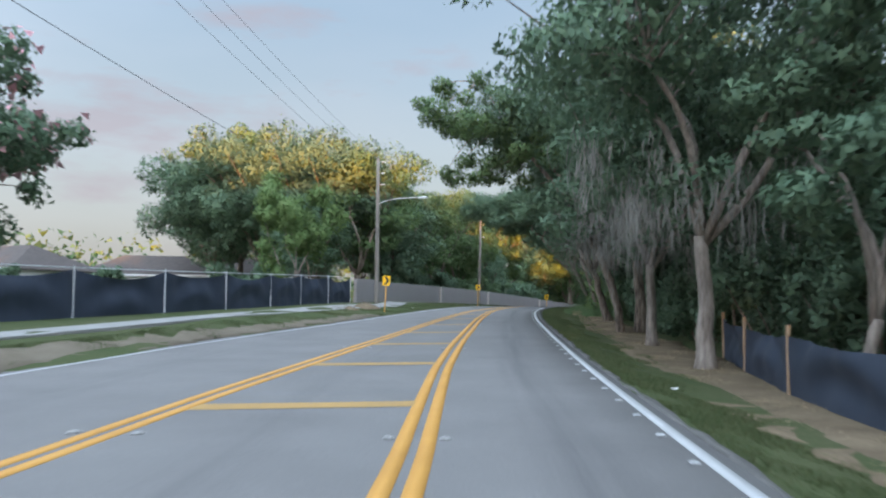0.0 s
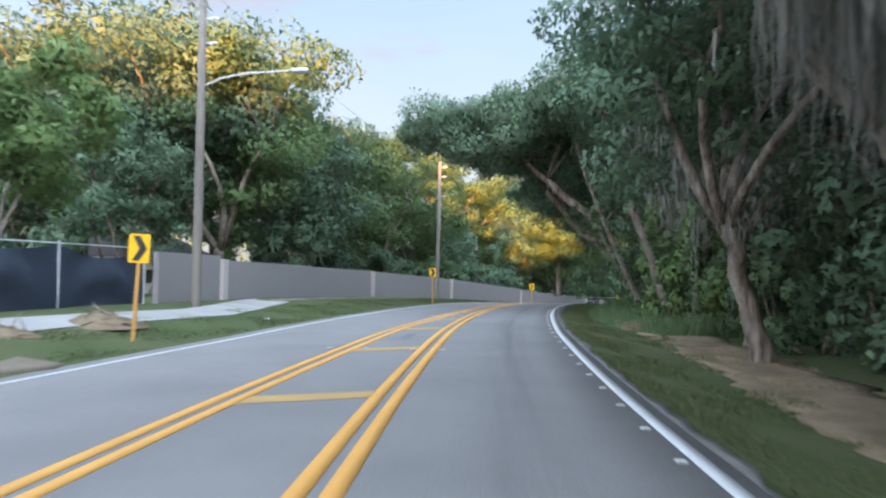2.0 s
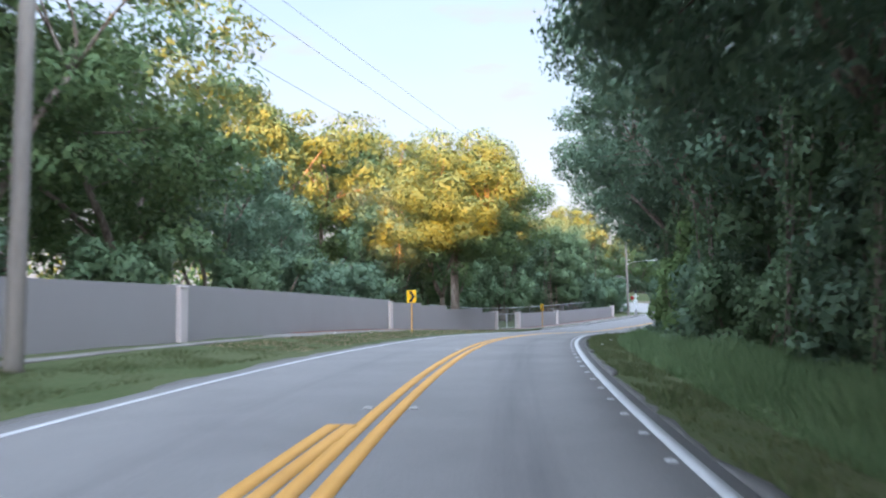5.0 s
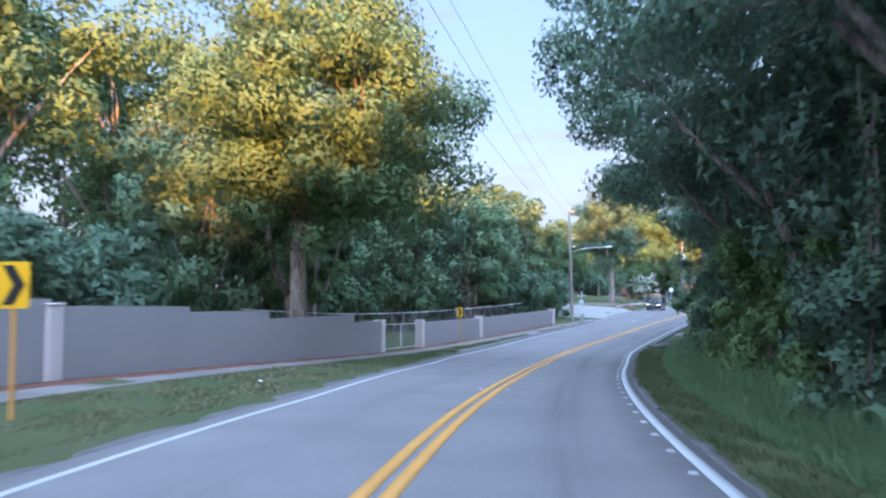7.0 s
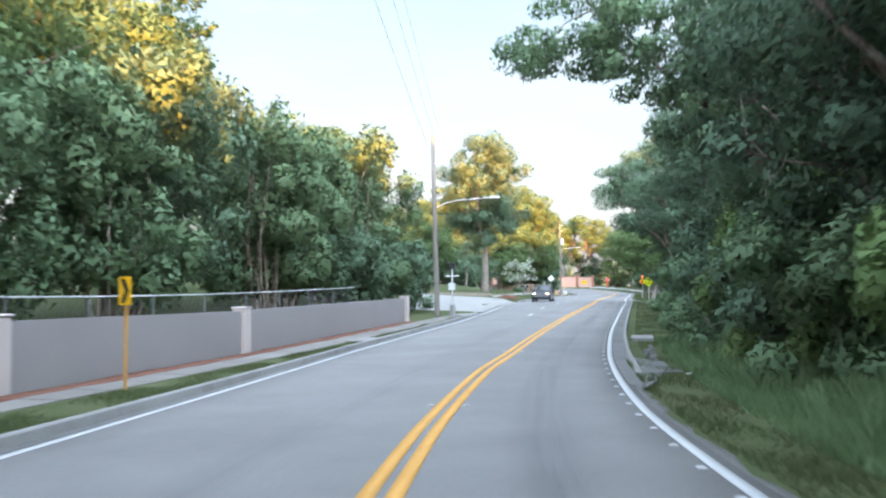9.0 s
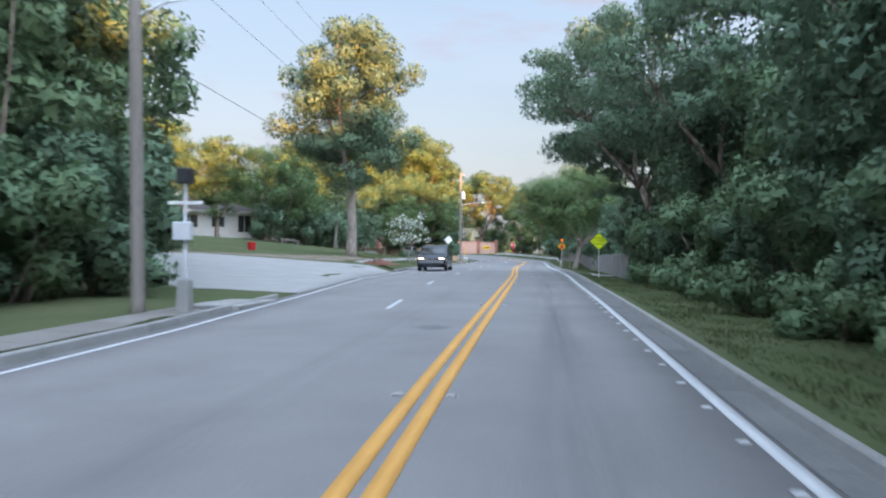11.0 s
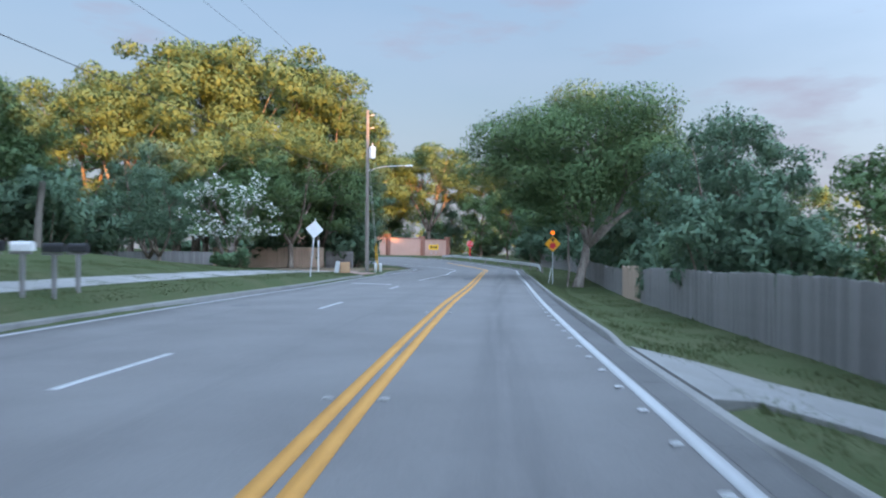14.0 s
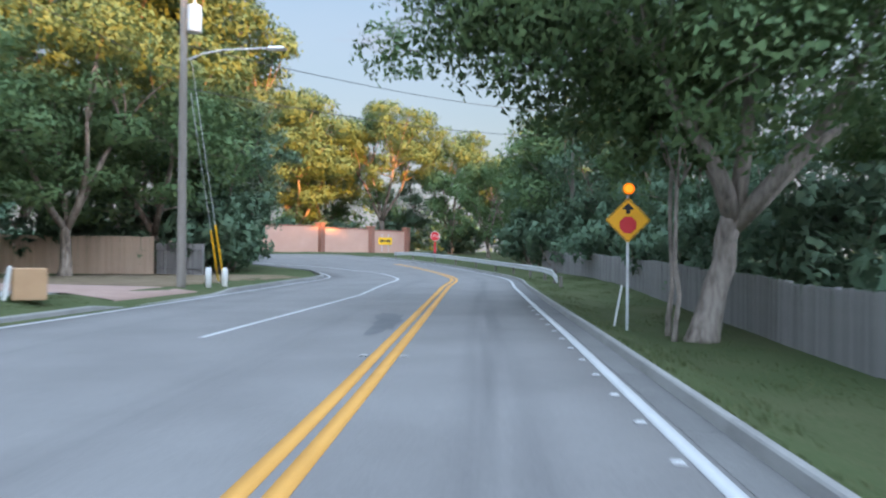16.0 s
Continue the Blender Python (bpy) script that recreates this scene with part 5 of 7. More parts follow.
leaning_tree("leaning tree with long bare reddish trunk", 301, 58.0, 6.1, [(0, 0, -0.3), (-0.5, 0.0, 1.3), (-1.6, 0.2, 4.35), (-2.3, 0.4, 6.6)], (0.17, 0.155, 0.13, 0.09),
             [(-2.6, 0.5, 8.3, 3.0, 3.0, 1.9, 26)], 15000, 0.15, M_LEAFDARK, M_REDBARK, 900)
leaning_tree("big tree leaning far out, its crown arching over the road", 302, 65.2, 5.6, [(0, 0, -0.3), (-0.7, -0.7, 1.55), (-2.1, -1.8, 4.28), (-3.5, -1.9, 5.4), (-5.2, -1.4, 7.0)], (0.27, 0.24, 0.21, 0.18, 0.12),
             [(-6.2, -1.0, 8.6, 3.8, 3.4, 1.6, 44), (-2.6, -1.0, 9.2, 3.0, 3.6, 2.0, 26), (-9.3, -0.6, 8.5, 2.3, 2.2, 1.1, 20), (-7.2, -0.5, 7.7, 2.2, 2.0, 0.9, 16)], 54000, 0.14, M_LEAFDARK, M_BARK, 1400)
leaning_tree("slender pale leaning trunk beside a thicker one", 303, 63.5, 5.6, [(0, 0, -0.3), (-0.7, -0.5, 1.5), (-1.9, -1.4, 4.1), (-2.8, -2.0, 6.6)], (0.15, 0.135, 0.115, 0.08),
             [(-2.4, -1.8, 8.6, 2.4, 2.6, 1.8, 20)], 12000, 0.15, M_VINE, M_PALEBARK, 1100)
leaning_tree("leaning tree with one thick limb reaching over the verge", 304, 65.6, 6.4, [(0, 0, -0.3), (-0.6, 0.2, 1.2), (-1.8, 0.8, 2.65), (-4.1, 2.4, 4.73), (-5.4, 3.6, 6.4)], (0.27, 0.25, 0.23, 0.19, 0.12),
             [(-4.6, 5.0, 7.6, 3.0, 4.0, 2.1, 40), (-1.0, 3.0, 8.6, 2.6, 3.6, 2.2, 20)], 30000, 0.15, M_LEAFDARK, M_BARK, 1600)
leaning_tree("leaning tree with long bare trunk over the verge", 305, 74.0, 7.4, [(0, 0, -0.3), (-0.5, 0.2, 2.0), (-1.3, 0.6, 5.0), (-2.0, 1.0, 7.5)], (0.19, 0.17, 0.14, 0.1),
             [(-2.2, 1.0, 9.4, 3.2, 3.4, 2.4, 36), (-5.4, 3.0, 7.9, 2.6, 4.5, 2.3, 46), (-4.4, 6.0, 5.6, 2.0, 3.5, 1.6, 24)], 46000, 0.15, M_LEAFDARK, M_BARK, 1400)

leaning_tree("old oak limb reaching over the road with a thin lacy crown", 306, 35.6, 5.6, [(0, 0, -0.3), (-0.6, 0.0, 2.4), (-2.2, 0.1, 5.6), (-4.2, 0.2, 8.2)], (0.2, 0.18, 0.14, 0.08),
             [(-7.2, 0.0, 10.4, 2.6, 2.2, 2.2, 18), (-4.4, 0.2, 8.6, 2.2, 2.2, 1.6, 14), (-6.4, 0.4, 7.6, 2.0, 1.4, 0.6, 12)], 18000, 0.13, M_LEAF, M_BARK)
leaning_tree("tree with a thin airy crown leaning out over the road", 307, 151.6, 8.4, [(0, 0, -0.3), (-0.6, 0.2, 3.0), (-2.4, 1.0, 6.8), (-5.0, 1.8, 9.6)], (0.18, 0.16, 0.11, 0.06),
             [(-7.6, 2.0, 10.4, 2.6, 2.2, 1.3, 20), (-4.4, 1.2, 9.8, 2.4, 2.4, 2.2, 24), (-3.6, 1.0, 7.4, 2.0, 2.0, 1.8, 14)], 15000, 0.14, M_VINE, M_BARK)
leaning_tree("tree leaning from the end of the thicket over the verge", 308, 204.5, 7.4, [(0, 0, -0.3), (-0.4, 0.2, 2.0), (-1.3, 0.6, 4.2), (-2.0, 0.9, 5.6)], (0.19, 0.17, 0.13, 0.08),
             [(-2.4, 1.0, 6.4, 1.7, 2.0, 1.6, 20), (-0.9, 1.0, 4.4, 1.3, 1.8, 1.4, 10)], 7500, 0.14, M_LEAFDARK, M_BARK)
bare = thing("bare_branch", "crooked bare pale branch standing out of the thicket", "branch", m=stand(149.0, 6.0))
part("stem", Build().tube([(0.1, 0.2, -0.2), (-0.05, 0.1, 2.4), (-0.15, 0, 3.9), (0.18, 0, 4.8), (0.12, 0, 5.4), (-0.38, 0, 6.05), (-0.5, 0.1, 7.2)], [0.055, 0.05, 0.045, 0.04, 0.035, 0.03, 0.012], 7), M_PALEBARK, bare, smooth=True)
part("twig", Build().tube([(0.18, 0, 4.8), (0.55, 0.1, 5.3), (0.8, 0.1, 6.2)], [0.03, 0.02, 0.008], 6), M_PALEBARK, bare)


def hanging_vine(seed):
    """A bunch of thin woody vines hanging from the canopy, sparsely leaved."""
    rng = np.random.default_rng(seed)
    top = thing("hanging_vine", "thin woody vines with sparse leaves hanging from the canopy", "vine", "hanging vines beside the road")
    cs = []
    for k in range(4):
        x, y, h0, h1 = rng.normal(0, 0.5), rng.normal(0, 0.5), rng.uniform(0.3, 1.4), rng.uniform(5.0, 6.5)
        pts = [(x + 0.10 * math.sin(3 * u + k) + rng.normal(0, 0.03), y + 0.10 * math.cos(2.3 * u + k), h1 + (h0 - h1) * u) for u in np.linspace(0, 1, 9)]
        part("stem", Build().tube(pts, rng.uniform(0.012, 0.03), 5), M_PALEBARK if k % 2 else M_BARK, top)
        cs += pts
    ob = new("foliage", foliage("foliage", leaf_cards(rng, np.array(cs), np.tile(np.array([[0.28, 0.28, 0.45]]), (len(cs), 1)), 1300, 0.13, droop=0.5, fill=0), M_VINE))
    ob.parent = top
    return top


for k, s, o, z in (("vine_light", 60.3, 7.0, 0.95), ("bush_1", 62.2, 7.0, 0.6), ("bush_1", 64.6, 7.2, 0.62), ("bush_1", 67.2, 6.9, 0.65), ("vine_light", 56.2, 7.4, 0.9), ("bush_1", 58.6, 7.3, 0.5), ("vine_light", 70.5, 7.4, 0.8), ("vine_light", 53.0, 7.8, 0.8), ("vine_light", 152.6, 6.4, 0.8), ("vine_light", 148.0, 6.6, 0.65)):
    plant(k, s, o, z, group="creepers beside the road")
KINDS["vine_hang"] = lambda: hanging_vine(401)
for s, o in ((52.5, 7.0), (55.5, 6.6), (60.0, 6.4), (61.5, 7.0), (67.5, 5.6), (69.0, 6.2), (70.5, 5.4), (72.0, 6.0), (73.0, 6.6), (76.0, 5.8), (79.0, 6.2), (83.0, 5.9), (88.0, 6.3), (96.0, 6.0), (104.0, 6.2), (113.0, 6.0)):
    plant("vine_hang", s, o, 1.0, group="hanging vines beside the road")
rr = random.Random(9)
s = 54.0
while s < 203:
    plant(rr.choice(["bush_2", "bush_1", "vine_light"]), s, np.interp(s, [54, 80, 100, 140, 165, 202], [7.7, 7.4, 6.8, 6.6, 6.8, 7.6]) + rr.uniform(-0.3, 0.5), rr.uniform(0.75, 1.0), group="thicket beside the road")
    s += rr.uniform(3.4, 4.6)
s = 66.0
while s < 200:
    plant(rr.choice(["vine_1", "vine_1", "dark_2"]), s, np.interp(s, [66, 82, 92], [9.8, 9.6, 9.0]) + rr.uniform(-0.5, 1.0), rr.uniform(0.85, 1.1), group="vine-hung trees beside the road")
    s += rr.uniform(4.8, 6.4)
KINDS["overhang"] = lambda: tree("overhanging_tree", "tall tree leaning over the road with ragged hanging foliage", 131, 14.5, 5.8, 5.0, 0.2, 64, 26000, 0.145, M_LEAFDARK, M_BARK, flat=0.7, lean=(-0.25, 0), crown_shift=(-1.8, 0), droop=0.6, fill=5, tight=0.8)
for s, o, z, t in ((44, 8.4, 0.95, 0), (84, 7.6, 0.95, 15), (93, 8.8, 1.0, -20), (103, 8.4, 1.0, 30), (112, 8.0, 1.0, 0), (122, 7.6, 1.0, -10), (130, 7.4, 1.0, 10), (142, 9.0, 0.95, -10), (152, 10.2, 0.9, 25), (168, 10.2, 0.95, 20), (190, 9.0, 0.95, 10), (199.5, 7.0, 1.05, 0), (204, 8.0, 1.1, 10)):
    plant("overhang", s, o, z, t, "trees leaning over the road")
for k, s, o, z in (("dark_1", 63, 10, 1.0), ("oak_3", 84, 11.5, 0.95), ("dark_1", 92, 9.8, 1.05), ("oak_2", 100, 11.5, 1.0), ("dark_1", 108, 10, 1.0), ("dark_1", 117, 9.4, 1.05), ("oak_3", 126, 11, 0.85), ("dark_1", 134, 10.4, 0.9), ("oak_2", 143, 12.5, 0.9), ("dark_1", 151, 12, 1.1), ("oak_1", 158, 12.5, 1.15), ("dark_1", 163, 13.5, 1.1), ("oak_3", 168, 12.5, 0.95), ("dark_1", 176, 11.5, 1.0), ("dark_1", 145, 14.5, 1.0), ("oak_1", 183, 12, 0.85), ("dark_1", 190, 9.5, 1.0), ("dark_1", 201.5, 10.2, 0.75), ("bush_2", 199, 6.6, 1.0), ("bush_2", 202.3, 7.2, 1.1), ("vine_1", 201, 8.6, 1.0), ("bush_1", 196, 6.2, 0.9),
                   # the deeper rows from here on are unseen, added to block the low sun
                   ("dark_1", 86, 20, 1.1), ("oak_3", 104, 21, 1.0), ("dark_1", 122, 20, 1.1), ("oak_3", 140, 22, 1.0), ("oak_1", 158, 22, 1.0), ("dark_1", 176, 21, 1.0), ("dark_1", 70, 20, 1.1), ("dark_1", 50, 22, 1.1), ("dark_1", 30, 24, 1.1), ("oak_1", 12, 24, 1.1),
                   ("dark_2", 150, 36, 1.2), ("dark_2", 158, 37, 1.2), ("dark_2", 166, 38, 1.2), ("dark_2", 174, 38, 1.2), ("dark_2", 182, 37, 1.2), ("dark_2", 190, 37, 1.2), ("dark_2", 198, 38, 1.2), ("dark_2", 206, 37, 1.2), ("dark_2", 214, 38, 1.2), ("dark_2", 222, 40, 1.2), ("dark_2", 230, 44, 1.2), ("dark_2", 186, 25, 1.2), ("dark_2", 194, 26, 1.2), ("dark_2", 176, 26, 1.2), ("oak_3", 150, 32, 1.1), ("oak_3", 164, 32, 1.1), ("oak_3", 176, 32, 1.1), ("oak_3", 168, 44, 1.1), ("oak_3", 182, 44, 1.1), ("oak_3", 128, 32, 1.1), ("dark_1", 2, 20, 1.2), ("dark_1", -8, 15, 1.2), ("oak_3", 196, 19, 1.0), ("oak_3", 190, 30, 1.1), ("oak_3", 200, 33, 1.1), ("oak_3", 206, 44, 1.1), ("oak_3", 194, 44, 1.1), ("oak_3", 216, 54, 1.1), ("oak_3", 206, 56, 1.1), ("oak_3", 228, 62, 1.1), ("oak_3", 240, 66, 1.1), ("oak_3", 222, 72, 1.1)):
    plant(k, s, o, z, group="woods beside the road")
for s, o, z in ((155, 5.1, 0.8), (160, 5.2, 0.9), (166, 5.2, 0.7), (171, 5.4, 0.9), (176, 5.4, 0.8), (181, 5.5, 0.9), (187, 5.6, 0.8), (192, 5.8, 0.9), (197, 6.2, 0.8)):
    plant("bush_3", s, o, z, group="undergrowth at the verge")
# behind the board fence
for k, s, o, z in (("bush_1", 220.8, 9.4, 0.55), ("bush_2", 229, 9.2, 0.75), ("bush_2", 241, 9.9, 1.0), ("bush_1", 236, 8.6, 1.0), ("bush_2", 239.8, 7.3, 0.55), ("bush_1", 233.6, 8.6, 0.95), ("bush_2", 230.2, 7.6, 0.95), ("bush_2", 205.5, 7.3, 0.95), ("bush_1", 207.5, 8.2, 0.9), ("dark_2", 246, 12.5, 0.8), ("dark_2", 243.5, 10.8, 0.8), ("oak_2", 262, 14, 0.75), ("dark_2", 238, 16, 0.6), ("bush_2", 213, 12, 0.8), ("oak_2", 238, 45, 0.55), ("oak_1", 252, 48, 0.6), ("oak_2", 268, 46, 0.7), ("oak_2", 280, 30, 0.7), ("bush_2", 246, 10.3, 1.1), ("bush_2", 252, 10.3, 1.0), ("bush_2", 260, 9.6, 1.0), ("bush_2", 266, 9.2, 1.0)):
    plant(k, s, o, z, group="trees behind the board fence")
KINDS["roadoak"] = lambda: tree("oak_tree", "big spreading oak with thick pale trunk and low limbs", 121, 13.4, 9.3, 2.9, 0.32, 96, 80000, 0.175, M_LEAF, M_PALEBARK, flat=0.6, lean=(0.23, -0.1), crown_shift=(-0.2, 1.5), fill=12, tight=1.0, low=-1.5, boughs=((-1.1, -0.8, 6.2), (3.6, 0.6, 5.2), (0.9, -0.8, 7.6), (-1.0, 3.2, 7.2), (2.8, -2.2, 6.4)))
plant("roadoak", 256.4, 5.2, 1.0, 0)
KINDS["sapling"] = lambda: tree("sapling", "slender bare-stemmed sapling beside the board fence", 161, 7.5, 1.7, 4.2, 0.06, 14, 2600, 0.17, M_LEAF, M_PALEBARK, flat=0.8, fill=6)
for s, o, z in ((257.2, 4.7, 1.0), (256.2, 4.6, 0.9)):
    plant("sapling", s, o, z, group="saplings by the fence")
for k, s, o, z in (("dark_2", 268, 12.5, 0.7), ("dark_2", 276, 11, 0.85), ("oak_1", 284, 12.5, 0.95), ("dark_2", 291, 11.5, 1.05), ("oak_2", 298, 13.4, 1.05), ("bush_2", 272, 9.2, 0.9), ("bush_2", 284, 9.6, 1.1), ("bush_2", 292, 9.2, 1.1), ("bush_2", 297, 9.4, 1.1), ("bush_2", 302, 12.2, 1.1), ("dark_2", 298, 11, 0.8), ("dark_2", 306, 15, 0.8), ("bush_2", 280, 10, 0.9), ("bush_2", 288, 9.4, 0.9), ("oak_1", 306, 18, 0.95), ("dark_2", 312, 16, 0.95), ("oak_2", 318, 26, 1.0), ("dark_2", 305, 26, 0.95), ("oak_1", 300, 30, 1.0), ("dark_2", 320, 20, 0.9)):
    plant(k, s, o, z, group="woods by the bend")
# beyond the junction
for x, y, k, z in ((160, 283, "oak_3", 1.12), (152, 291, "oak_3", 1.2), (168, 279, "oak_3", 0.95), (150, 287, "oak_1", 1.3), (158, 294, "oak_2", 1.4), (142, 292, "oak_3", 1.1), (132, 296, "oak_1", 1.3), (122, 296, "oak_2", 1.3), (112, 292, "dark_2", 1.0), (166, 286, "dark_2", 1.0), (174, 276, "oak_1", 0.9), (102, 288, "oak_1", 1.0)):
    ob = plant(k, 300, 0, z, group="trees beyond the junction")
    ob.matrix_basis = pose(x, y, 0.6, 0, 0, x * 7) @ Matrix.Diagonal((z, z, z, 1))
for x, y, z in ((146, 283, 1.0), (154, 284, 1.0), (162, 283, 1.0), (170, 279, 1.0), (136, 286, 1.1), (126, 286, 1.1), (116, 284, 1.1), (178, 270, 1.0)):
    ob = plant("bush_2", 300, 0, z, group="bushes beyond the junction")
    ob.matrix_basis = pose(x, y, 0.6, 0, 0, x * 5) @ Matrix.Diagonal((z * 1.4, z * 1.4, z, 1))
# unseen woods past the field, on the sunset side, added to shade the left oaks
for s, o, z in ((2, -36, 1.1), (-5, -43, 1.3), (3, -50, 1.45), (-2, -58, 1.45), (-12, -37, 1.1), (-13, -50, 1.4), (6, -66, 1.4)):
    plant("oak_3", s, o, z, group="woods past the field")
# woods behind the start of the walk: unseen, added to shade the road
for k, s, o, z in (("dark_1", -14, 10, 1.1), ("oak_3", -24, 10, 1.1), ("dark_1", -34, 8, 1.2), ("oak_3", -45, 10, 1.2), ("dark_1", -55, 7, 1.2), ("oak_3", -52, -22, 1.15), ("dark_1", -44, -14.5, 1.25), ("oak_3", -60, 16, 1.3), ("dark_1", -36, 20, 1.2), ("oak_3", -30, -26, 1.0)):
    plant(k, s, o, z, group="woods behind the start")
for row, z in ((-72, 1.34), (-80, 1.4), (-88, 1.46)):
    for k in range(13):
        plant("oak_3", row + 3 * turner.random() - 2.5 * abs(k - 8) * 0.4, 20 - 7.2 * k + 3.6 * (row == -80), z, group="woods behind the start")
for k in range(10):
    plant("bush_2", -65 - turner.random() * 3, 8 - 6 * k, 1.5, group="woods behind the start")

# distant woods closing the view all round, past counting
rng = np.random.default_rng(77)
n = 900
pick = rng.integers(0, len(ST), n)
side = rng.choice([-1.0, 1.0], n)
reach = rng.uniform(76, 104, n)
wx, wy = CX[pick] + side * reach * TY[pick], CY[pick] - side * reach * TX[pick]
ends = rng.random(n) < 0.22
ang = rng.uniform(0, 2 * math.pi, n)
wx = np.where(ends, np.where(rng.random(n) < 0.5, 0 + 95 * np.cos(ang), 150 + 100 * np.cos(ang)), wx)
wy = np.where(ends, np.where(wx < 75, -20 - 90 * abs(np.sin(ang)), 275 + 90 * abs(np.sin(ang))), wy)
gap = np.min((wx[:, None] - CX[::8]) ** 2 + (wy[:, None] - CY[::8]) ** 2, axis=1) > 62 ** 2
wx, wy = wx[gap], wy[gap]
top_h = rng.uniform(7, 14, len(wx))
cs = np.concatenate([np.stack([wx + rng.normal(0, 2.5, len(wx)), wy + rng.normal(0, 2.5, len(wx)), top_h * k], 1) for k in (0.2, 0.55, 0.85)])
rs = np.tile(np.stack([rng.uniform(3, 5, len(wx)), rng.uniform(3, 5, len(wx)), rng.uniform(2.2, 3.4, len(wx))], 1), (3, 1))
tagged(new("distant_woods", foliage("distant_woods", leaf_cards(rng, cs, rs, 60000, 0.95, fill=0, aspect=0.7), M_LEAF)), "distant belt of mixed green woods", "woods", kind="stuff")


# ---------------------------------------------------------------- signs
def letters(text, size, mat, parent, m, name="lettering"):
    cu = bpy.data.curves.new(name, "FONT")
    cu.body, cu.size, cu.align_x, cu.align_y, cu.extrude, cu.resolution_u = text, size, "CENTER", "CENTER", 0.002, 2
    tmp = bpy.data.objects.new(name, cu)
    scene.collection.objects.link(tmp)
    me = bpy.data.meshes.new_from_object(tmp.evaluated_get(bpy.context.evaluated_depsgraph_get()))
    bpy.data.objects.remove(tmp)
    me.materials.clear()
    me.materials.append(mat)
    ob = new(name, me)
    ob.parent = parent
    ob.matrix_basis = m
    return ob


def round_rect(w, h, r, n=4):
    out = []
    for cx, cz, a0 in ((w / 2 - r, h / 2 - r, 0), (-w / 2 + r, h / 2 - r, 90), (-w / 2 + r, -h / 2 + r, 180), (w / 2 - r, -h / 2 + r, 270)):
        out += [(cx + r * math.cos(radians(a0 + 90 * k / n)), cz + r * math.sin(radians(a0 + 90 * k / n))) for k in range(n + 1)]
    return out


def turned(outline, a):
    c, s = math.cos(radians(a)), math.sin(radians(a))
    return [(x * c - z * s, x * s + z * c) for x, z in outline]


def at(y, z, x=0.0):
    return pose(x, y, z)




def chevron_sign(s, o, h, turn=0.0, k=1.0, lean=0.0):
    """A post and an upright yellow plate with a black arrowhead pointing right; h: middle of the plate over the ground."""
    sign = thing("chevron_sign", "yellow road sign with a black chevron on an orange-brown post", "road sign", "chevron signs along the bend", stand(s, o, turn, lean_side=lean))
    part("post", Build().box((0.0, 0.03, h / 2 - 0.1), (0.07, 0.045, h + 0.55), bevel=0.008), M_SIGNPOST, sign)
    plate = part("plate", Build().prism(round_rect(0.50 * k, 0.66 * k, 0.04), 0.012), M_SIGNY, sign, "yellow reflective plate", m=at(0, h))
    part("chevron", Build().prism([(x * k, z * k) for x, z in ((-0.16, 0.28), (0.01, 0.28), (0.19, 0.0), (0.01, -0.28), (-0.16, -0.28), (0.01, 0.0))], 0.004), M_BLACK, plate, "black arrowhead", m=at(-0.009, 0))
    return sign


chevron_sign(44.0, -7.1, 1.85, 0, 0.88, 3)
chevron_sign(73.4, -5.95, 1.80, 0, 0.80)
chevron_sign(109.3, -7.0, 1.88)
chevron_sign(141.9, -7.75, 1.98, -28, 0.85)


def diamond(name, label, s, o, low, high, mat, back=False, turn=0.0, lean=0.0, side=0.76):
    sign = thing(name, label, "road sign", m=stand(s, o, turn, lean_side=lean))
    mid, r = (low + high) / 2, (high - low) / 2
    part("post", Build().box((0, 0.03, (high - 0.1) / 2), (0.06, 0.04, high + 0.3), bevel=0.006), M_STEEL, sign)
    edge = turned(round_rect(r * 1.414, r * 1.414, 0.05), 45)
    plate = part("plate", Build().prism(edge, 0.008), M_SIGNBACK if back else mat, sign, m=at(0, mid))
    if not back:
        inner, outer = turned(round_rect(r * 1.30, r * 1.30, 0.04), 45), turned(round_rect(r * 1.35, r * 1.35, 0.045), 45)
        n = len(inner)
        b = Build().add([(x, 0, z) for x, z in outer + inner], [(i, (i + 1) % n, (i + 1) % n + n, i + n) for i in range(n)])
        part("border", b, M_BLACK, plate, "thin black border", m=at(-0.006, 0))
    return sign, plate


sign, plate = diamond("school_bus_sign", "lime diamond road sign with black lettering on a steel post", 204.3, 3.85, 1.72, 2.80, M_SIGNLIME)
for k, word in enumerate(("SCHOOL", "BUS STOP", "AHEAD")):
    letters(word, 0.155, M_BLACK, plate, pose(0, -0.007, 0.17 - 0.175 * k, 90, 0, 0))
sign, plate = diamond("stop_ahead_sign", "orange-yellow diamond warning sign with a lit amber beacon on top", 257.0, 3.6, 2.16, 3.28, M_SIGNORANGE)
part("octagon", Build().prism(turned([(0.22 * math.cos(radians(22.5 + 45 * k)), 0.22 * math.sin(radians(22.5 + 45 * k))) for k in range(8)], 0), 0.004), M_RED, plate, "red octagon symbol", m=at(-0.007, -0.12))
part("arrow", Build().prism([(-0.05, 0.16), (0.05, 0.16), (0.05, 0.26), (0.15, 0.26), (0.0, 0.42), (-0.15, 0.26), (-0.05, 0.26)], 0.004), M_BLACK, plate, "black arrow symbol", m=at(-0.007, 0))
beacon = Build()
beacon.tube([(0, -0.11, 3.48), (0, -0.08, 3.48), (0, 0.06, 3.48), (0, 0.1, 3.48)], [0.13, 0.15, 0.14, 0.06], 14)
body = part("beacon_housing", beacon, M_SIGNORANGE, sign, "yellow beacon housing")
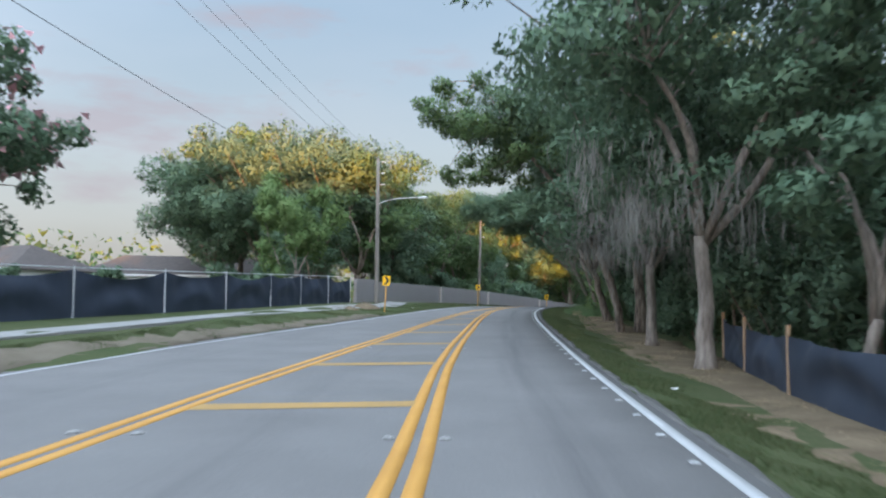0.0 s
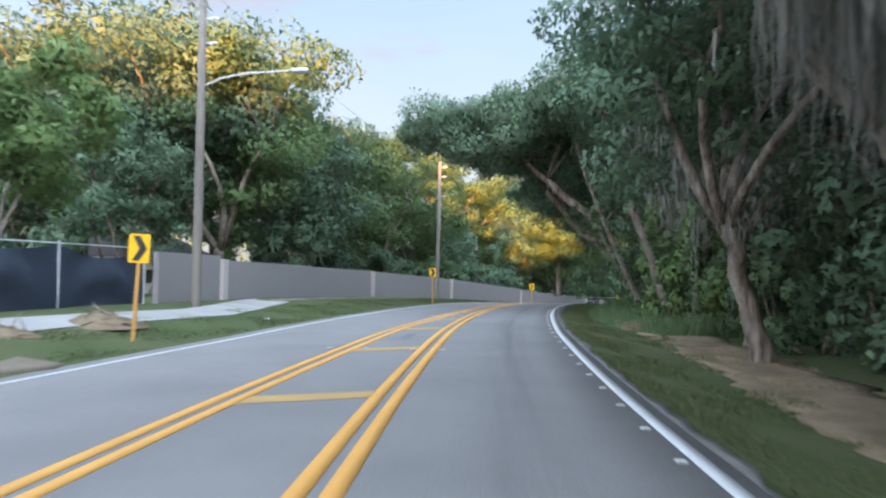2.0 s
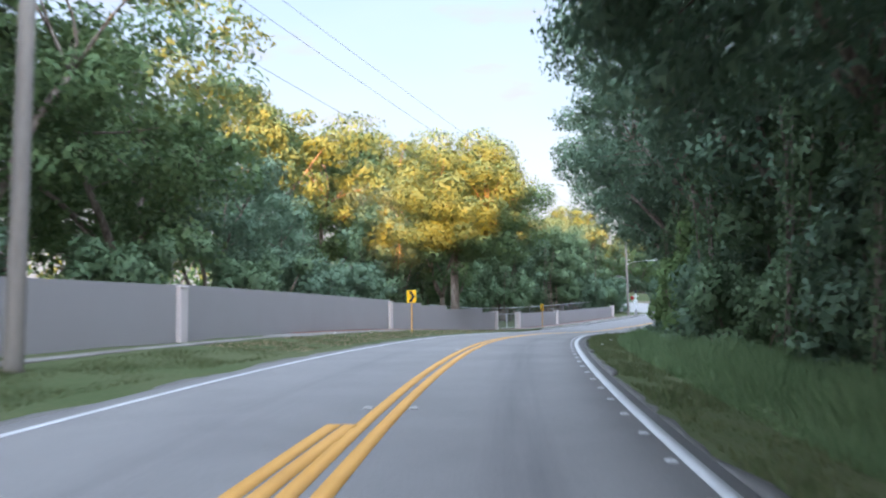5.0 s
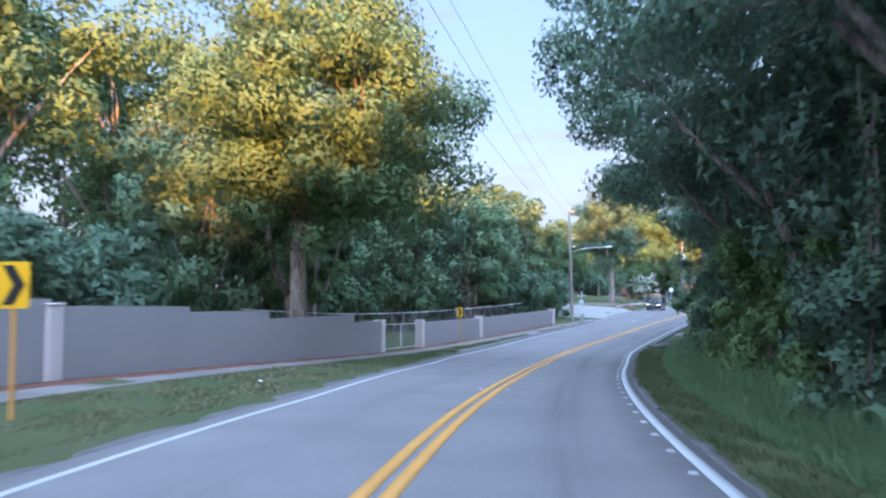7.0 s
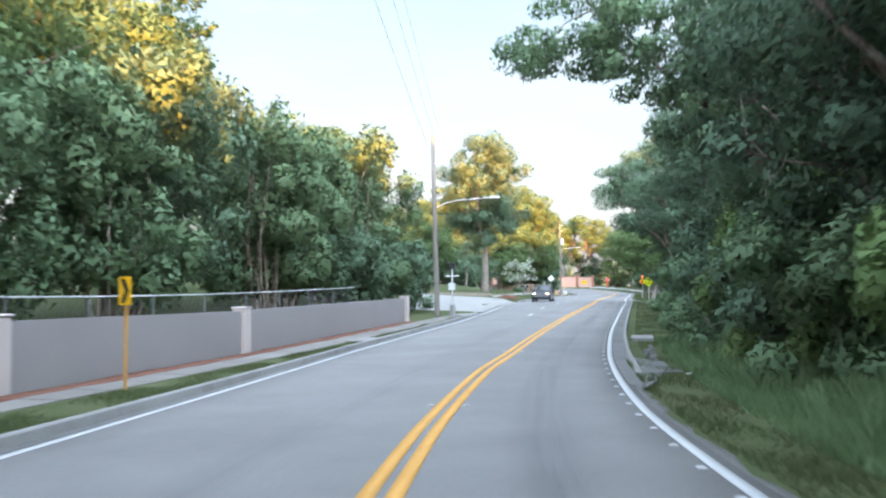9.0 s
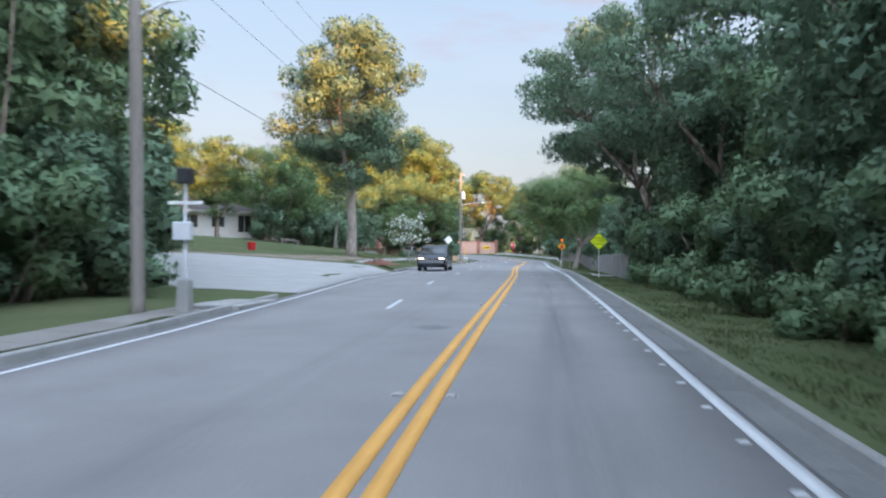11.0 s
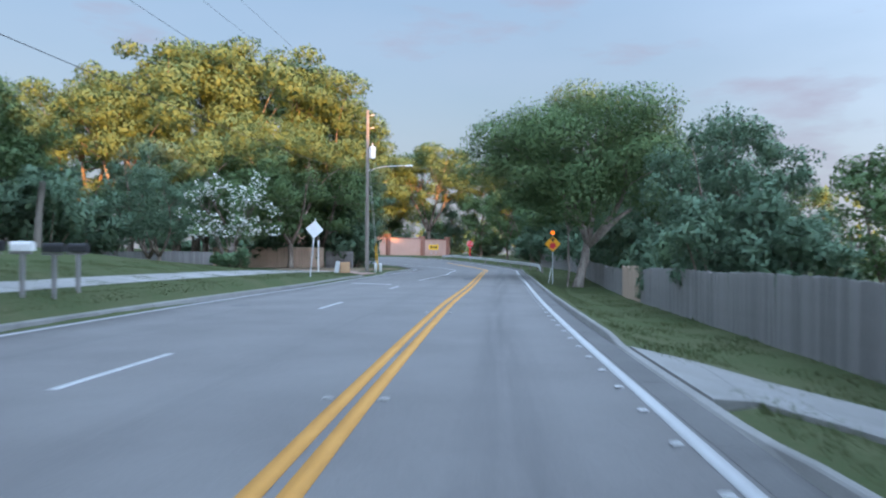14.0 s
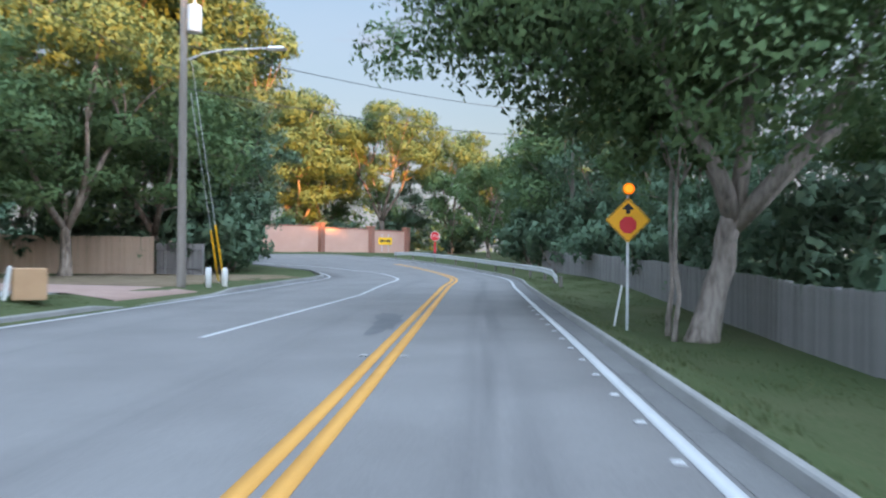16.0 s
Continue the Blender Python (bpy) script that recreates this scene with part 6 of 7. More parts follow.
part("lens", Build().tube([(0, -0.14, 3.48), (0, -0.105, 3.48)], [0.09, 0.125], 14), M_BEACON, body, "lit amber lens")
diamond("warning_sign_back", "bare metal back of a diamond road sign on a leaning post", 245.8, -10.15, 2.0, 3.0, M_SIGNBACK, True, lean=5)

marker_post = thing("marker_post", "slim white utility marker post on the lawn", "post", m=stand(256.3, -12.3))
part("post", Build().tube([(0, 0, -0.2), (0, 0, 2.0)], 0.045, 10), M_PAINTWHITE, marker_post)
part("cap", Build().tube([(0, 0, 2.0), (0, 0, 2.06), (0, 0, 2.16)], [0.06, 0.06, 0.015], 10), M_SIGNBACK, marker_post)


def wpose(x, y, z, facing):
    return pose(x, y, z, 0, 0, facing)


stop = thing("stop_sign", "red octagonal stop sign with white lettering and a red post sleeve", "road sign", m=wpose(152.1, 263.2, 0.75, -38))
part("post", Build().box((0, 0.04, 0.9), (0.06, 0.05, 3.4), bevel=0.006), M_STEEL, stop)
part("sleeve", Build().box((0, 0.0, 0.7), (0.22, 0.03, 1.4), bevel=0.006), M_RED, stop, "red reflective sleeve")
octo = [(0.5 * math.cos(radians(22.5 + 45 * k)), 0.5 * math.sin(radians(22.5 + 45 * k))) for k in range(8)]
rim = part("rim", Build().prism(octo, 0.008), M_PAINTWHITE, stop, "white rim", m=at(0, 1.95))
face = part("plate", Build().prism([(x * 0.93, z * 0.93) for x, z in octo], 0.006), M_RED, stop, m=at(-0.008, 1.95))
letters("STOP", 0.36, M_PAINTWHITE, face, pose(0, -0.006, 0, 90, 0, 0))
arrows = thing("arrow_sign", "yellow sign with a black double-headed arrow", "road sign", m=wpose(153.1, 272.9, 2.3, -38))
part("post", Build().box((-0.35, 0.04, -0.2), (0.06, 0.05, 1.9), bevel=0.006).box((0.35, 0.04, -0.2), (0.06, 0.05, 1.9), bevel=0.006), M_STEEL, arrows)
plate = part("plate", Build().prism(round_rect(1.5, 0.78, 0.05), 0.01), M_SIGNY, arrows)
part("arrow", Build().prism([(-0.62, 0), (-0.32, 0.26), (-0.32, 0.09), (0.32, 0.09), (0.32, 0.26), (0.62, 0), (0.32, -0.26), (0.32, -0.09), (-0.32, -0.09), (-0.32, -0.26)], 0.004), M_BLACK, plate, "black double arrow", m=at(-0.008, 0))

# ---------------------------------------------------------------- poles, lamps, wires


def utility_pole(s, o, h, label, lamp=0.0, lamp_reach=2.6, crossarms=(), lean=0.0, transformer=0.0):
    top = thing("utility_pole", label, "utility pole", "utility poles along the road", stand(s, o, 0, lean_side=lean))
    part("shaft", Build().tube([(0, 0, -0.5), (0, 0, 0.2), (0, 0, h * 0.5), (0, 0, h)], [0.17, 0.16, 0.14, 0.11], 12), M_POLE, top, smooth=True)
    for z in crossarms:
        part("bracket", Build().tube([(0, 0, z), (0.28, 0, z + 0.02)], 0.025, 6), M_STEEL, top)
        part("insulator", Build().tube([(0.26, 0, z), (0.30, 0, z), (0.30, 0, z + 0.02), (0.52, 0, z + 0.02)], [0.05, 0.07, 0.05, 0.03], 8), M_PAINTWHITE, top, "pale porcelain insulator")
    if lamp:
        arm = [(0.1, 0, lamp - 0.35), (0.7, 0, lamp - 0.12), (1.4, 0, lamp), (lamp_reach, 0, lamp + 0.06)]
        lantern = part("lamp_arm", Build().tube(arm, 0.03, 8), M_STEEL, top)
        part("lamp_head", Build().box((lamp_reach + 0.35, 0, lamp + 0.05), (0.75, 0.30, 0.13), bevel=0.05, top=0.75), M_SIGNBACK, lantern, "flat grey lamp head")
    if transformer:
        can = part("transformer", Build().tube([(0.38, 0, transformer - 0.5), (0.38, 0, transformer - 0.46), (0.38, 0, transformer + 0.4), (0.38, 0, transformer + 0.44), (0.38, 0, transformer + 0.5)], [0.22, 0.25, 0.25, 0.22, 0.08], 14), M_SIGNBACK, top, "grey transformer can")
        part("bushing", Build().tube([(0.38, 0, transformer + 0.45), (0.38, 0, transformer + 0.75)], [0.06, 0.04], 8), M_PAINTWHITE, can)
    return top


utility_pole(-12, -8.8, 10.8, "weathered timber utility pole beside the road", crossarms=(10.4, 9.6, 8.8))
utility_pole(52.4, -9.6, 10.3, "tall weathered timber utility pole with a street lamp arm", lamp=7.4, lamp_reach=2.9, crossarms=(10.0, 9.2, 8.4))
utility_pole(82.8, -8.1, 9.9, "weathered timber utility pole at the grass verge", crossarms=(9.5, 8.8, 7.4), lean=1)
utility_pole(172.6, -8.75, 11.1, "weathered timber utility pole with insulators and a lamp arm", lamp=7.0, lamp_reach=3.4, crossarms=(10.6, 9.3, 8.0, 7.2), lean=-1)
utility_pole(264.0, -10.35, 12.6, "weathered timber utility pole with a transformer and lamp arm", lamp=8.2, lamp_reach=2.9, crossarms=(12.2, 11.2), transformer=9.3)
utility_pole(292.0, 9.5, 12.2, "weathered timber utility pole among trees", crossarms=(11.7,))


def wire(name, a, b, sag, r, label, group="overhead wires"):
    n = 16
    pts = [a.lerp(b, k / n) - Vector((0, 0, sag * 4 * (k / n) * (1 - k / n))) for k in range(n + 1)]
    tagged(part(name, Build().tube(pts, r, 4), M_CABLE), label, "overhead wire", group)


PO = [(-12, -8.8), (52.4, -9.6), (82.8, -8.1), (172.6, -8.75), (264.0, -10.35)]
TOPS = [(10.8, 10.3, 9.8, 7.6), (10.0, 9.2, 8.4, 6.9), (9.5, 8.8, 7.4, 6.2), (10.6, 9.3, 8.0, 6.8), (12.2, 11.2, 9.6, 7.4)]
for (p, hs), (q, hs2) in zip(zip(PO, TOPS), list(zip(PO, TOPS))[1:]):
    for k, (h, h2) in enumerate(zip(hs, hs2)):
        if k == 3 and p[0] == 82.8:
            continue
        side = 0.45 if k < 3 else -0.1
        wire("overhead_wire", spot(p[0], p[1] + (side if k < 3 else -1.6), h), spot(q[0], q[1] + side, h2), 0.5 + 0.006 * abs(q[0] - p[0]), 0.010 if k == 3 else 0.006, "thin black overhead wire between utility poles")
for h, h2 in ((8.4, 11.7), (6.9, 10.0)):
    wire("overhead_wire", spot(264, -10.35, h), spot(292, 9.5, h2), 0.5, 0.016, "black overhead cable crossing the road")
guy = thing("guy_wire", "slanting guy wire with a yellow plastic guard", "guy wire")
a, b = spot(264.3, -10.2, 8.0), spot(267.4, -10.0)
part("wire", Build().tube([a, b], 0.012, 5), M_STEEL, guy)
part("guard", Build().tube([b.lerp(a, 0.02), b.lerp(a, 0.28)], 0.032, 8), M_SIGNY, guy, "yellow plastic guard")
part("wire", Build().tube([a - Vector((0, 0, 1.2)), b - Vector((0.35, 0.3, 0))], 0.01, 5), M_STEEL, guy)
part("guard", Build().tube([(b - Vector((0.35, 0.3, 0))).lerp(a - Vector((0, 0, 1.2)), k) for k in (0.02, 0.3)], 0.028, 8), M_SIGNY, guy, "yellow plastic guard")
for s, o in ((265.4, -9.9), (266.6, -9.7)):
    bol = thing("bollard", "short white round bollard beside the utility pole", "bollard", "white bollards", stand(s, o))
    part("post", Build().tube([(0, 0, -0.2), (0, 0, 0.62), (0, 0, 0.70)], [0.11, 0.11, 0.06], 12), M_PAINTWHITE, bol, smooth=True)

count = thing("signal_post", "steel post with black signal head on a concrete base", "signal post", m=stand(173.2, -7.95))
part("base", Build().box((0, 0, 0.32), (0.34, 0.34, 0.9), bevel=0.04, top=0.8), M_CONCRETE, count, "pale concrete base")
part("post", Build().tube([(0, 0, 0.5), (0, 0, 3.0)], 0.045, 10), M_STEEL, count)
part("cabinet", Build().box((0.0, -0.12, 1.85), (0.42, 0.2, 0.42), bevel=0.02), M_STEEL, count, "grey metal cabinet")
part("crossbar", Build().box((0, 0, 2.5), (0.85, 0.06, 0.07), bevel=0.01), M_PAINTWHITE, count)
part("signal_head", Build().box((0, 0, 3.12), (0.32, 0.28, 0.36), bevel=0.03), M_BLACK, count, "black signal head")
slab = tagged(part("concrete_pad", Build().box((0, 0, 0.02), (1.3, 2.6, 0.16), bevel=0.02), M_CONCRETE, m=stand(175.2, -7.6)), "flat concrete pad on the verge", "concrete pad")

# ---------------------------------------------------------------- guard rail and the junction
rail = thing("guard_rail", "galvanised steel guard rail round the outside of the bend", "guard rail")
line_pts = [Vector(p) for p in (
    spot(274, 3.5, 0.3), spot(276.6, 3.45, 0.55), spot(280.5, 3.5, 0.58), spot(284.4, 3.5, 0.58), spot(288.3, 3.5, 0.58), spot(292.2, 3.5, 0.58), spot(296.1, 3.5, 0.58), spot(300, 3.5, 0.58), spot(303.9, 3.5, 0.58), spot(307.8, 3.5, 0.58), spot(311, 3.6, 0.4))]
prof = [(0.0, -0.15), (0.045, -0.10), (0.0, -0.04), (0.0, 0.04), (0.045, 0.10), (0.0, 0.15)]
vs, fs = [], []
for i, p in enumerate(line_pts):
    d = (line_pts[min(i + 1, len(line_pts) - 1)] - line_pts[max(i - 1, 0)]).normalized()
    side = Vector((-d.y, d.x, 0)).normalized()
    vs += [p + side * x + Vector((0, 0, z)) for x, z in prof] + [p + side * (x - 0.012) + Vector((0, 0, z)) for x, z in prof]
n = len(prof)
for i in range(len(line_pts) - 1):
    for j in range(n - 1):
        a = i * 2 * n + j
        fs += [(a, a + 1, a + 2 * n + 1, a + 2 * n), (a + n, a + 3 * n, a + 3 * n + 1, a + n + 1)]
part("beam", Build().add(vs, fs), M_STEEL, rail, "corrugated steel beam")
for k in range(0, len(line_pts)):
    p = line_pts[k]
    part("post", Build().box(p + Vector((0.1, -0.1, -0.35)), (0.12, 0.15, 1.1), bevel=0.01), M_POLE, rail)

pink = thing("wall_salmon", "salmon stucco garden wall with red brick columns and coping", "wall", kind="structure")
ends = [Vector(p) for p in ((128.0, 276.6, 1.9), (139.0, 277.1, 1.8), (147.6, 277.4, 1.7), (154.3, 277.4, 1.5), (159.8, 277.8, 1.5))]
for a, b in zip(ends, ends[1:]):
    d = b - a
    L, ang = Vector((d.x, d.y, 0)).length, math.degrees(math.atan2(d.y, d.x))
    m = a.lerp(b, 0.5)
    part("panel", Build().box((0, 0, 0.55), (L, 0.2, 3.0)), M_PINKWALL, pink, m=pose(m.x, m.y, m.z, 0, 0, ang))
    part("coping", Build().box((0, 0, 2.1), (L, 0.32, 0.14), bevel=0.02), M_BRICK, pink, "brick coping", m=pose(m.x, m.y, m.z, 0, 0, ang))
for p in ends:
    part("column", Build().box((0, 0, 0.75), (0.75, 0.75, 3.4), bevel=0.02).box((0, 0, 2.5), (0.9, 0.9, 0.14), bevel=0.03), M_BRICK, pink, "red brick column", m=pose(p.x, p.y, p.z, 0, 0, 25))

# ---------------------------------------------------------------- houses


def house(name, label, m, L, D, wall_h, roof_h, wall_mat, roof_mat, openings, over=0.5):
    """Front wall along x at y = 0, facing -y; openings: (x, width, sill, height, kind)."""
    top = thing(name, label, "house", m=m)
    xs = sorted(openings)
    cur = 0.0
    section = lambda c, d: part("wall_section", Build().box(c, d), wall_mat, top)
    for x, w, sill, h, kind in xs:
        section(((cur + x - w / 2) / 2, 0.1, wall_h / 2 - 0.3), (x - w / 2 - cur, 0.2, wall_h + 0.6))
        if sill > 0:
            section((x, 0.1, sill / 2 - 0.3), (w, 0.2, sill + 0.6))
        section((x, 0.1, (sill + h + wall_h) / 2), (w, 0.2, wall_h - sill - h))
        cur = x + w / 2
    section(((cur + L) / 2, 0.1, wall_h / 2 - 0.3), (L - cur, 0.2, wall_h + 0.6))
    part("side_wall", Build().box((0.1, D / 2, wall_h / 2 - 0.3), (0.2, D - 0.4, wall_h + 0.6)), wall_mat, top)
    part("side_wall", Build().box((L - 0.1, D / 2, wall_h / 2 - 0.3), (0.2, D - 0.4, wall_h + 0.6)), wall_mat, top)
    part("back_wall", Build().box((L / 2, D - 0.1, wall_h / 2 - 0.3), (L, 0.2, wall_h + 0.6)), wall_mat, top)
    e = over
    v = [(-e, -e, wall_h), (L + e, -e, wall_h), (L + e, D + e, wall_h), (-e, D + e, wall_h), (D * 0.4, D / 2, wall_h + roof_h), (L - D * 0.4, D / 2, wall_h + roof_h)]
    v += [(x, y, z - 0.14) for x, y, z in v[:4]]
    roof = part("roof", Build().add(v, [(0, 1, 5, 4), (1, 2, 5), (2, 3, 4, 5), (3, 0, 4), (0, 6, 7, 1), (1, 7, 8, 2), (2, 8, 9, 3), (3, 9, 6, 0), (9, 8, 7, 6)]), roof_mat, top, "low hipped shingle roof")
    part("fascia", Build().box((L / 2, -e - 0.02, wall_h - 0.06), (L + 2 * e, 0.04, 0.2)), M_PAINTWHITE, roof, "white eaves board")
    for x, w, sill, h, kind in xs:
        if kind == "window":
            win = part("window", Build().box((x, 0.02, sill + 0.03), (w + 0.12, 0.12, 0.06), bevel=0.01).box((x, 0.02, sill + h - 0.03), (w + 0.12, 0.12, 0.06), bevel=0.01)
                       .box((x - w / 2 + 0.03, 0.02, sill + h / 2), (0.06, 0.12, h - 0.13)).box((x + w / 2 - 0.03, 0.02, sill + h / 2), (0.06, 0.12, h - 0.13)).box((x, 0.03, sill + h / 2), (0.05, 0.07, h - 0.13)), M_PAINTWHITE, top)
            part("pane", Build().box((x, 0.08, sill + h / 2), (w - 0.1, 0.012, h - 0.1)), M_WINDOW, win)
        else:
            part("door", Build().box((x, 0.1, sill + h / 2), (w - 0.04, 0.06, h - 0.04), bevel=0.01), M_BRICK, top, "brown front door")
    return top


hx = pose(63.6, 223.0, 2.55, 0, 0, 4)
house("house", "low white single-storey house with dark hipped roof", hx, 17.0, 8.5, 2.6, 1.7, M_PAINTWHITE, M_ROOF,
      [(1.6, 1.4, 0.8, 1.4, "window"), (4.4, 1.6, 0.8, 1.4, "window"), (7.0, 1.0, 0.05, 2.05, "door"), (9.4, 1.8, 0.8, 1.4, "window"), (12.4, 1.5, 0.9, 1.2, "window"), (15.4, 1.6, 0.4, 1.9, "window")])
for x, y, z, turn_h, lab in ((-50, 72, 1.2, -25, "distant white house with grey roof"), (-40, 84, 1.3, 10, "distant pale house with dark roof"), (-30, 92, 1.3, -5, "distant low house with grey roof")):
    house("house", lab, pose(x, y, z, 0, 0, turn_h), 14.0, 9.0, 3.0, 2.4, M_PAINTWHITE, M_ROOF, [(3, 1.5, 0.9, 1.2, "window"), (7, 1.0, 0.05, 2.05, "door"), (11, 1.6, 0.9, 1.2, "window")])
house("house", "low house with brown roof behind the board fence", stand(236, 26, 60), 12.0, 8.0, 2.6, 1.5, M_PAINTWHITE, M_ROOF, [(3, 1.5, 0.9, 1.2, "window"), (8, 1.5, 0.9, 1.2, "window")])

# ---------------------------------------------------------------- lawn things


def mailbox(s, o, mat, label, turn=0.0):
    top = thing("mailbox", label, "mailbox", "mailboxes by the kerb", stand(s, o, turn))
    part("post", Build().box((0, 0, 0.42), (0.09, 0.09, 1.1), bevel=0.008).box((0, 0.05, 0.96), (0.08, 0.5, 0.06), bevel=0.008), M_WOOD, top)
    arc = [(0.1 * math.cos(radians(a)), 0.12 + 0.1 * math.sin(radians(a))) for a in range(0, 181, 20)]
    body = part("box", Build().prism([(0.1, 0.0)] + arc + [(-0.1, 0.0)], 0.5, pose(0, 0, 0, 0, 0, 0)), mat, top, m=at(0.0, 1.0))
    part("flag", Build().box((0.115, 0.1, 0.16), (0.012, 0.14, 0.05), bevel=0.004), M_RED, body, "small red flag")
    return top


mailbox(220.3, -10.4, M_BLACK, "black mailbox on a timber post at the end of a row", 90)
mailbox(221.5, -10.5, M_PAINTWHITE, "white mailbox on a timber post between black ones", 90)
mailbox(222.4, -10.3, M_BLACK, "black mailbox on a timber post beside a white one", 90)
mailbox(223.7, -10.45, M_BLACK, "dark mailbox on a low timber post", 90)

carton = thing("cardboard_box", "open cardboard box with a white panel leaning on it", "box", m=stand(255.0, -10.3, 35))
part("carton", Build().box((0, 0, 0.36), (0.7, 0.65, 0.72), bevel=0.015), M_CARD, carton)
part("panel", Build().box((-0.45, -0.05, 0.38), (0.06, 0.62, 0.78), pose(0, 0, 0, 0, 9, 0), bevel=0.01), M_PAINTWHITE, carton, "white panel leaning on the box")


def heap(name, label, category, s, o, w, h, mat, seed, twigs=0):
    rng = np.random.default_rng(seed)
    n, m = 18, 8
    v = [(0, 0, h)]
    for j in range(1, m + 1):
        r = j / m
        for i in range(n):
            a = 2 * math.pi * i / n
            k = 1 + 0.16 * math.sin(3 * a + seed) + rng.normal(0, 0.05)
            v.append((w * r * k * math.cos(a), w * 0.7 * r * k * math.sin(a), h * (1 - r ** 1.6) * (1 + rng.normal(0, 0.10)) - 0.05 * r))
    f = [(0, 1 + i, 1 + (i + 1) % n) for i in range(n)]
    for j in range(m - 1):
        f += [(1 + j * n + i, 1 + (j + 1) * n + i, 1 + (j + 1) * n + (i + 1) % n, 1 + j * n + (i + 1) % n) for i in range(n)]
    top = thing(name, label, category, m=stand(s, o))
    part("mound", Build().add(v, f), mat, top)
    for k in range(twigs):
        a, r = rng.uniform(0, 6.28), rng.uniform(0.1, 0.9)
        p = Vector((w * r * math.cos(a), w * 0.7 * r * math.sin(a), h * (1 - r ** 1.6)))
        q = p + Vector((rng.normal(0, 0.4), rng.normal(0, 0.4), rng.uniform(0.02, 0.3)))
        part("twig", Build().tube([p, q], [0.02, 0.006], 4), M_BARK, top)
    return top


heap("brush_heap", "heap of brown raked leaves and twigs at the kerb", "leaf heap", 206.5, -10.3, 1.3, 0.32, M_MULCH, 3, 26)
heap("dirt_mound", "low mound of dark soil at the end of the pavement", "dirt mound", 45.5, -8.6, 1.0, 0.32, M_STRAW, 5, 10)
heap("dirt_mound", "small heap of earth beside the verge", "dirt mound", 42.8, -8.9, 0.6, 0.16, M_STRAW, 6, 5)
bin_ = thing("red_tub", "small red plastic tub on the lawn", "tub", m=stand(208, -19.5))
part("tub", Build().tube([(0, 0, -0.05), (0, 0, 0), (0, 0, 0.5), (0, 0, 0.55)], [0.2, 0.24, 0.3, 0.32], 14), M_RED, bin_, smooth=True)
lawn_post = thing("garden_post", "short timber post on the lawn", "post", m=stand(223.5, -15.8))
part("post", Build().box((0, 0, 0.6), (0.16, 0.16, 1.4), bevel=0.02), M_POLE, lawn_post)
for s, o in ((231, -24), (234, -25.5)):
    b = thing("timber_bench", "low timber rail at the back of the lawn", "rail", m=stand(s, o, 80))
    part("rail", Build().tube([(-1.4, 0, 0.45), (1.4, 0, 0.42)], 0.06, 7), M_POLE, b)
    for x in (-1.2, 1.2):
        part("leg", Build().tube([(x, 0, -0.15), (x, 0, 0.45)], 0.06, 7), M_POLE, b)
for s, sg, gut in ((156.5, -1, 0.33), (158.3, 1, 0.44)):
    base = (WHITE_L if sg < 0 else WHITE_R)(s) + sg * (gut + 0.55)
    d = thing("storm_drain", "concrete storm drain with a black bar for the shaded opening under the kerb", "storm drain", m=pose(*[float(v) for v in xy(s, base)], float(np.interp(s, ST, CZ)), 0, 0, yaw_at(s)))
    part("cover", Build().box((sg * 0.22, 0, -0.09), (0.80, 1.9, 0.36), bevel=0.02), M_KERB, d)
    # no hole is cut: a black bar stands for the shade inside the inlet
    part("opening", Build().box((-sg * 0.20, 0, 0.03), (0.05, 1.7, 0.07)), M_BLACK, d, "black bar in place of the shaded inlet slot")
spill = thing("spillway", "cracked concrete spillway from the gutter down into the grass", "spillway", kind="structure")
for ring in (((143.2, 2.35), (145.6, 2.62), (146.4, 3.05), (144.6, 2.75)), ((145.65, 2.62), (148.2, 2.62), (148.0, 3.35), (146.45, 3.07)), ((148.25, 2.62), (150.6, 2.62), (149.6, 3.4), (148.05, 3.37)), ((146.5, 3.12), (147.95, 3.4), (148.3, 4.5), (147.7, 4.5))):
    top_ring = [Vector((*[float(v) for v in xy(*q)], float(np.interp(q[0], ST, CZ)) + 0.03 - 0.10 * max(0.0, q[1] - 3.2))) for q in ring]
    part("slab", Build().add(top_ring + [q - Vector((0, 0, 0.3)) for q in top_ring], [(0, 1, 2, 3), (0, 4, 5, 1), (1, 5, 6, 2), (2, 6, 7, 3), (3, 7, 4, 0)]), M_GUTTER, spill)
for k, (s, o, w) in enumerate(((149.8, 3.15, 0.14), (150.7, 3.22, 0.18), (151.3, 3.05, 0.10), (151.9, 3.3, 0.13), (152.6, 3.15, 0.16), (153.6, 3.35, 0.14), (154.6, 3.35, 0.11), (148.9, 3.9, 0.12))):
    rng = np.random.default_rng(900 + k)
    stone = Build()
    for j, (z, r) in enumerate(((-0.06, 0.9), (0.03, 1.0), (0.08, 0.8), (0.105, 0.35))):
        stone.v += [(w * r * math.cos(a) * (1 + rng.normal(0, 0.12)), w * 0.75 * r * math.sin(a) * (1 + rng.normal(0, 0.12)), z + rng.normal(0, 0.012)) for a in np.arange(9) * 2 * math.pi / 9]
    stone.f = [(j * 9 + i, j * 9 + (i + 1) % 9, j * 9 + 9 + (i + 1) % 9, j * 9 + 9 + i) for j in range(3) for i in range(9)] + [tuple(range(27, 36))]
    tagged(part("rubble_stone", stone, M_GUTTER, m=stand(s, o, 40 * k)), "broken concrete lump lying in the grass behind the kerb", "rubble", "rubble behind the kerb")
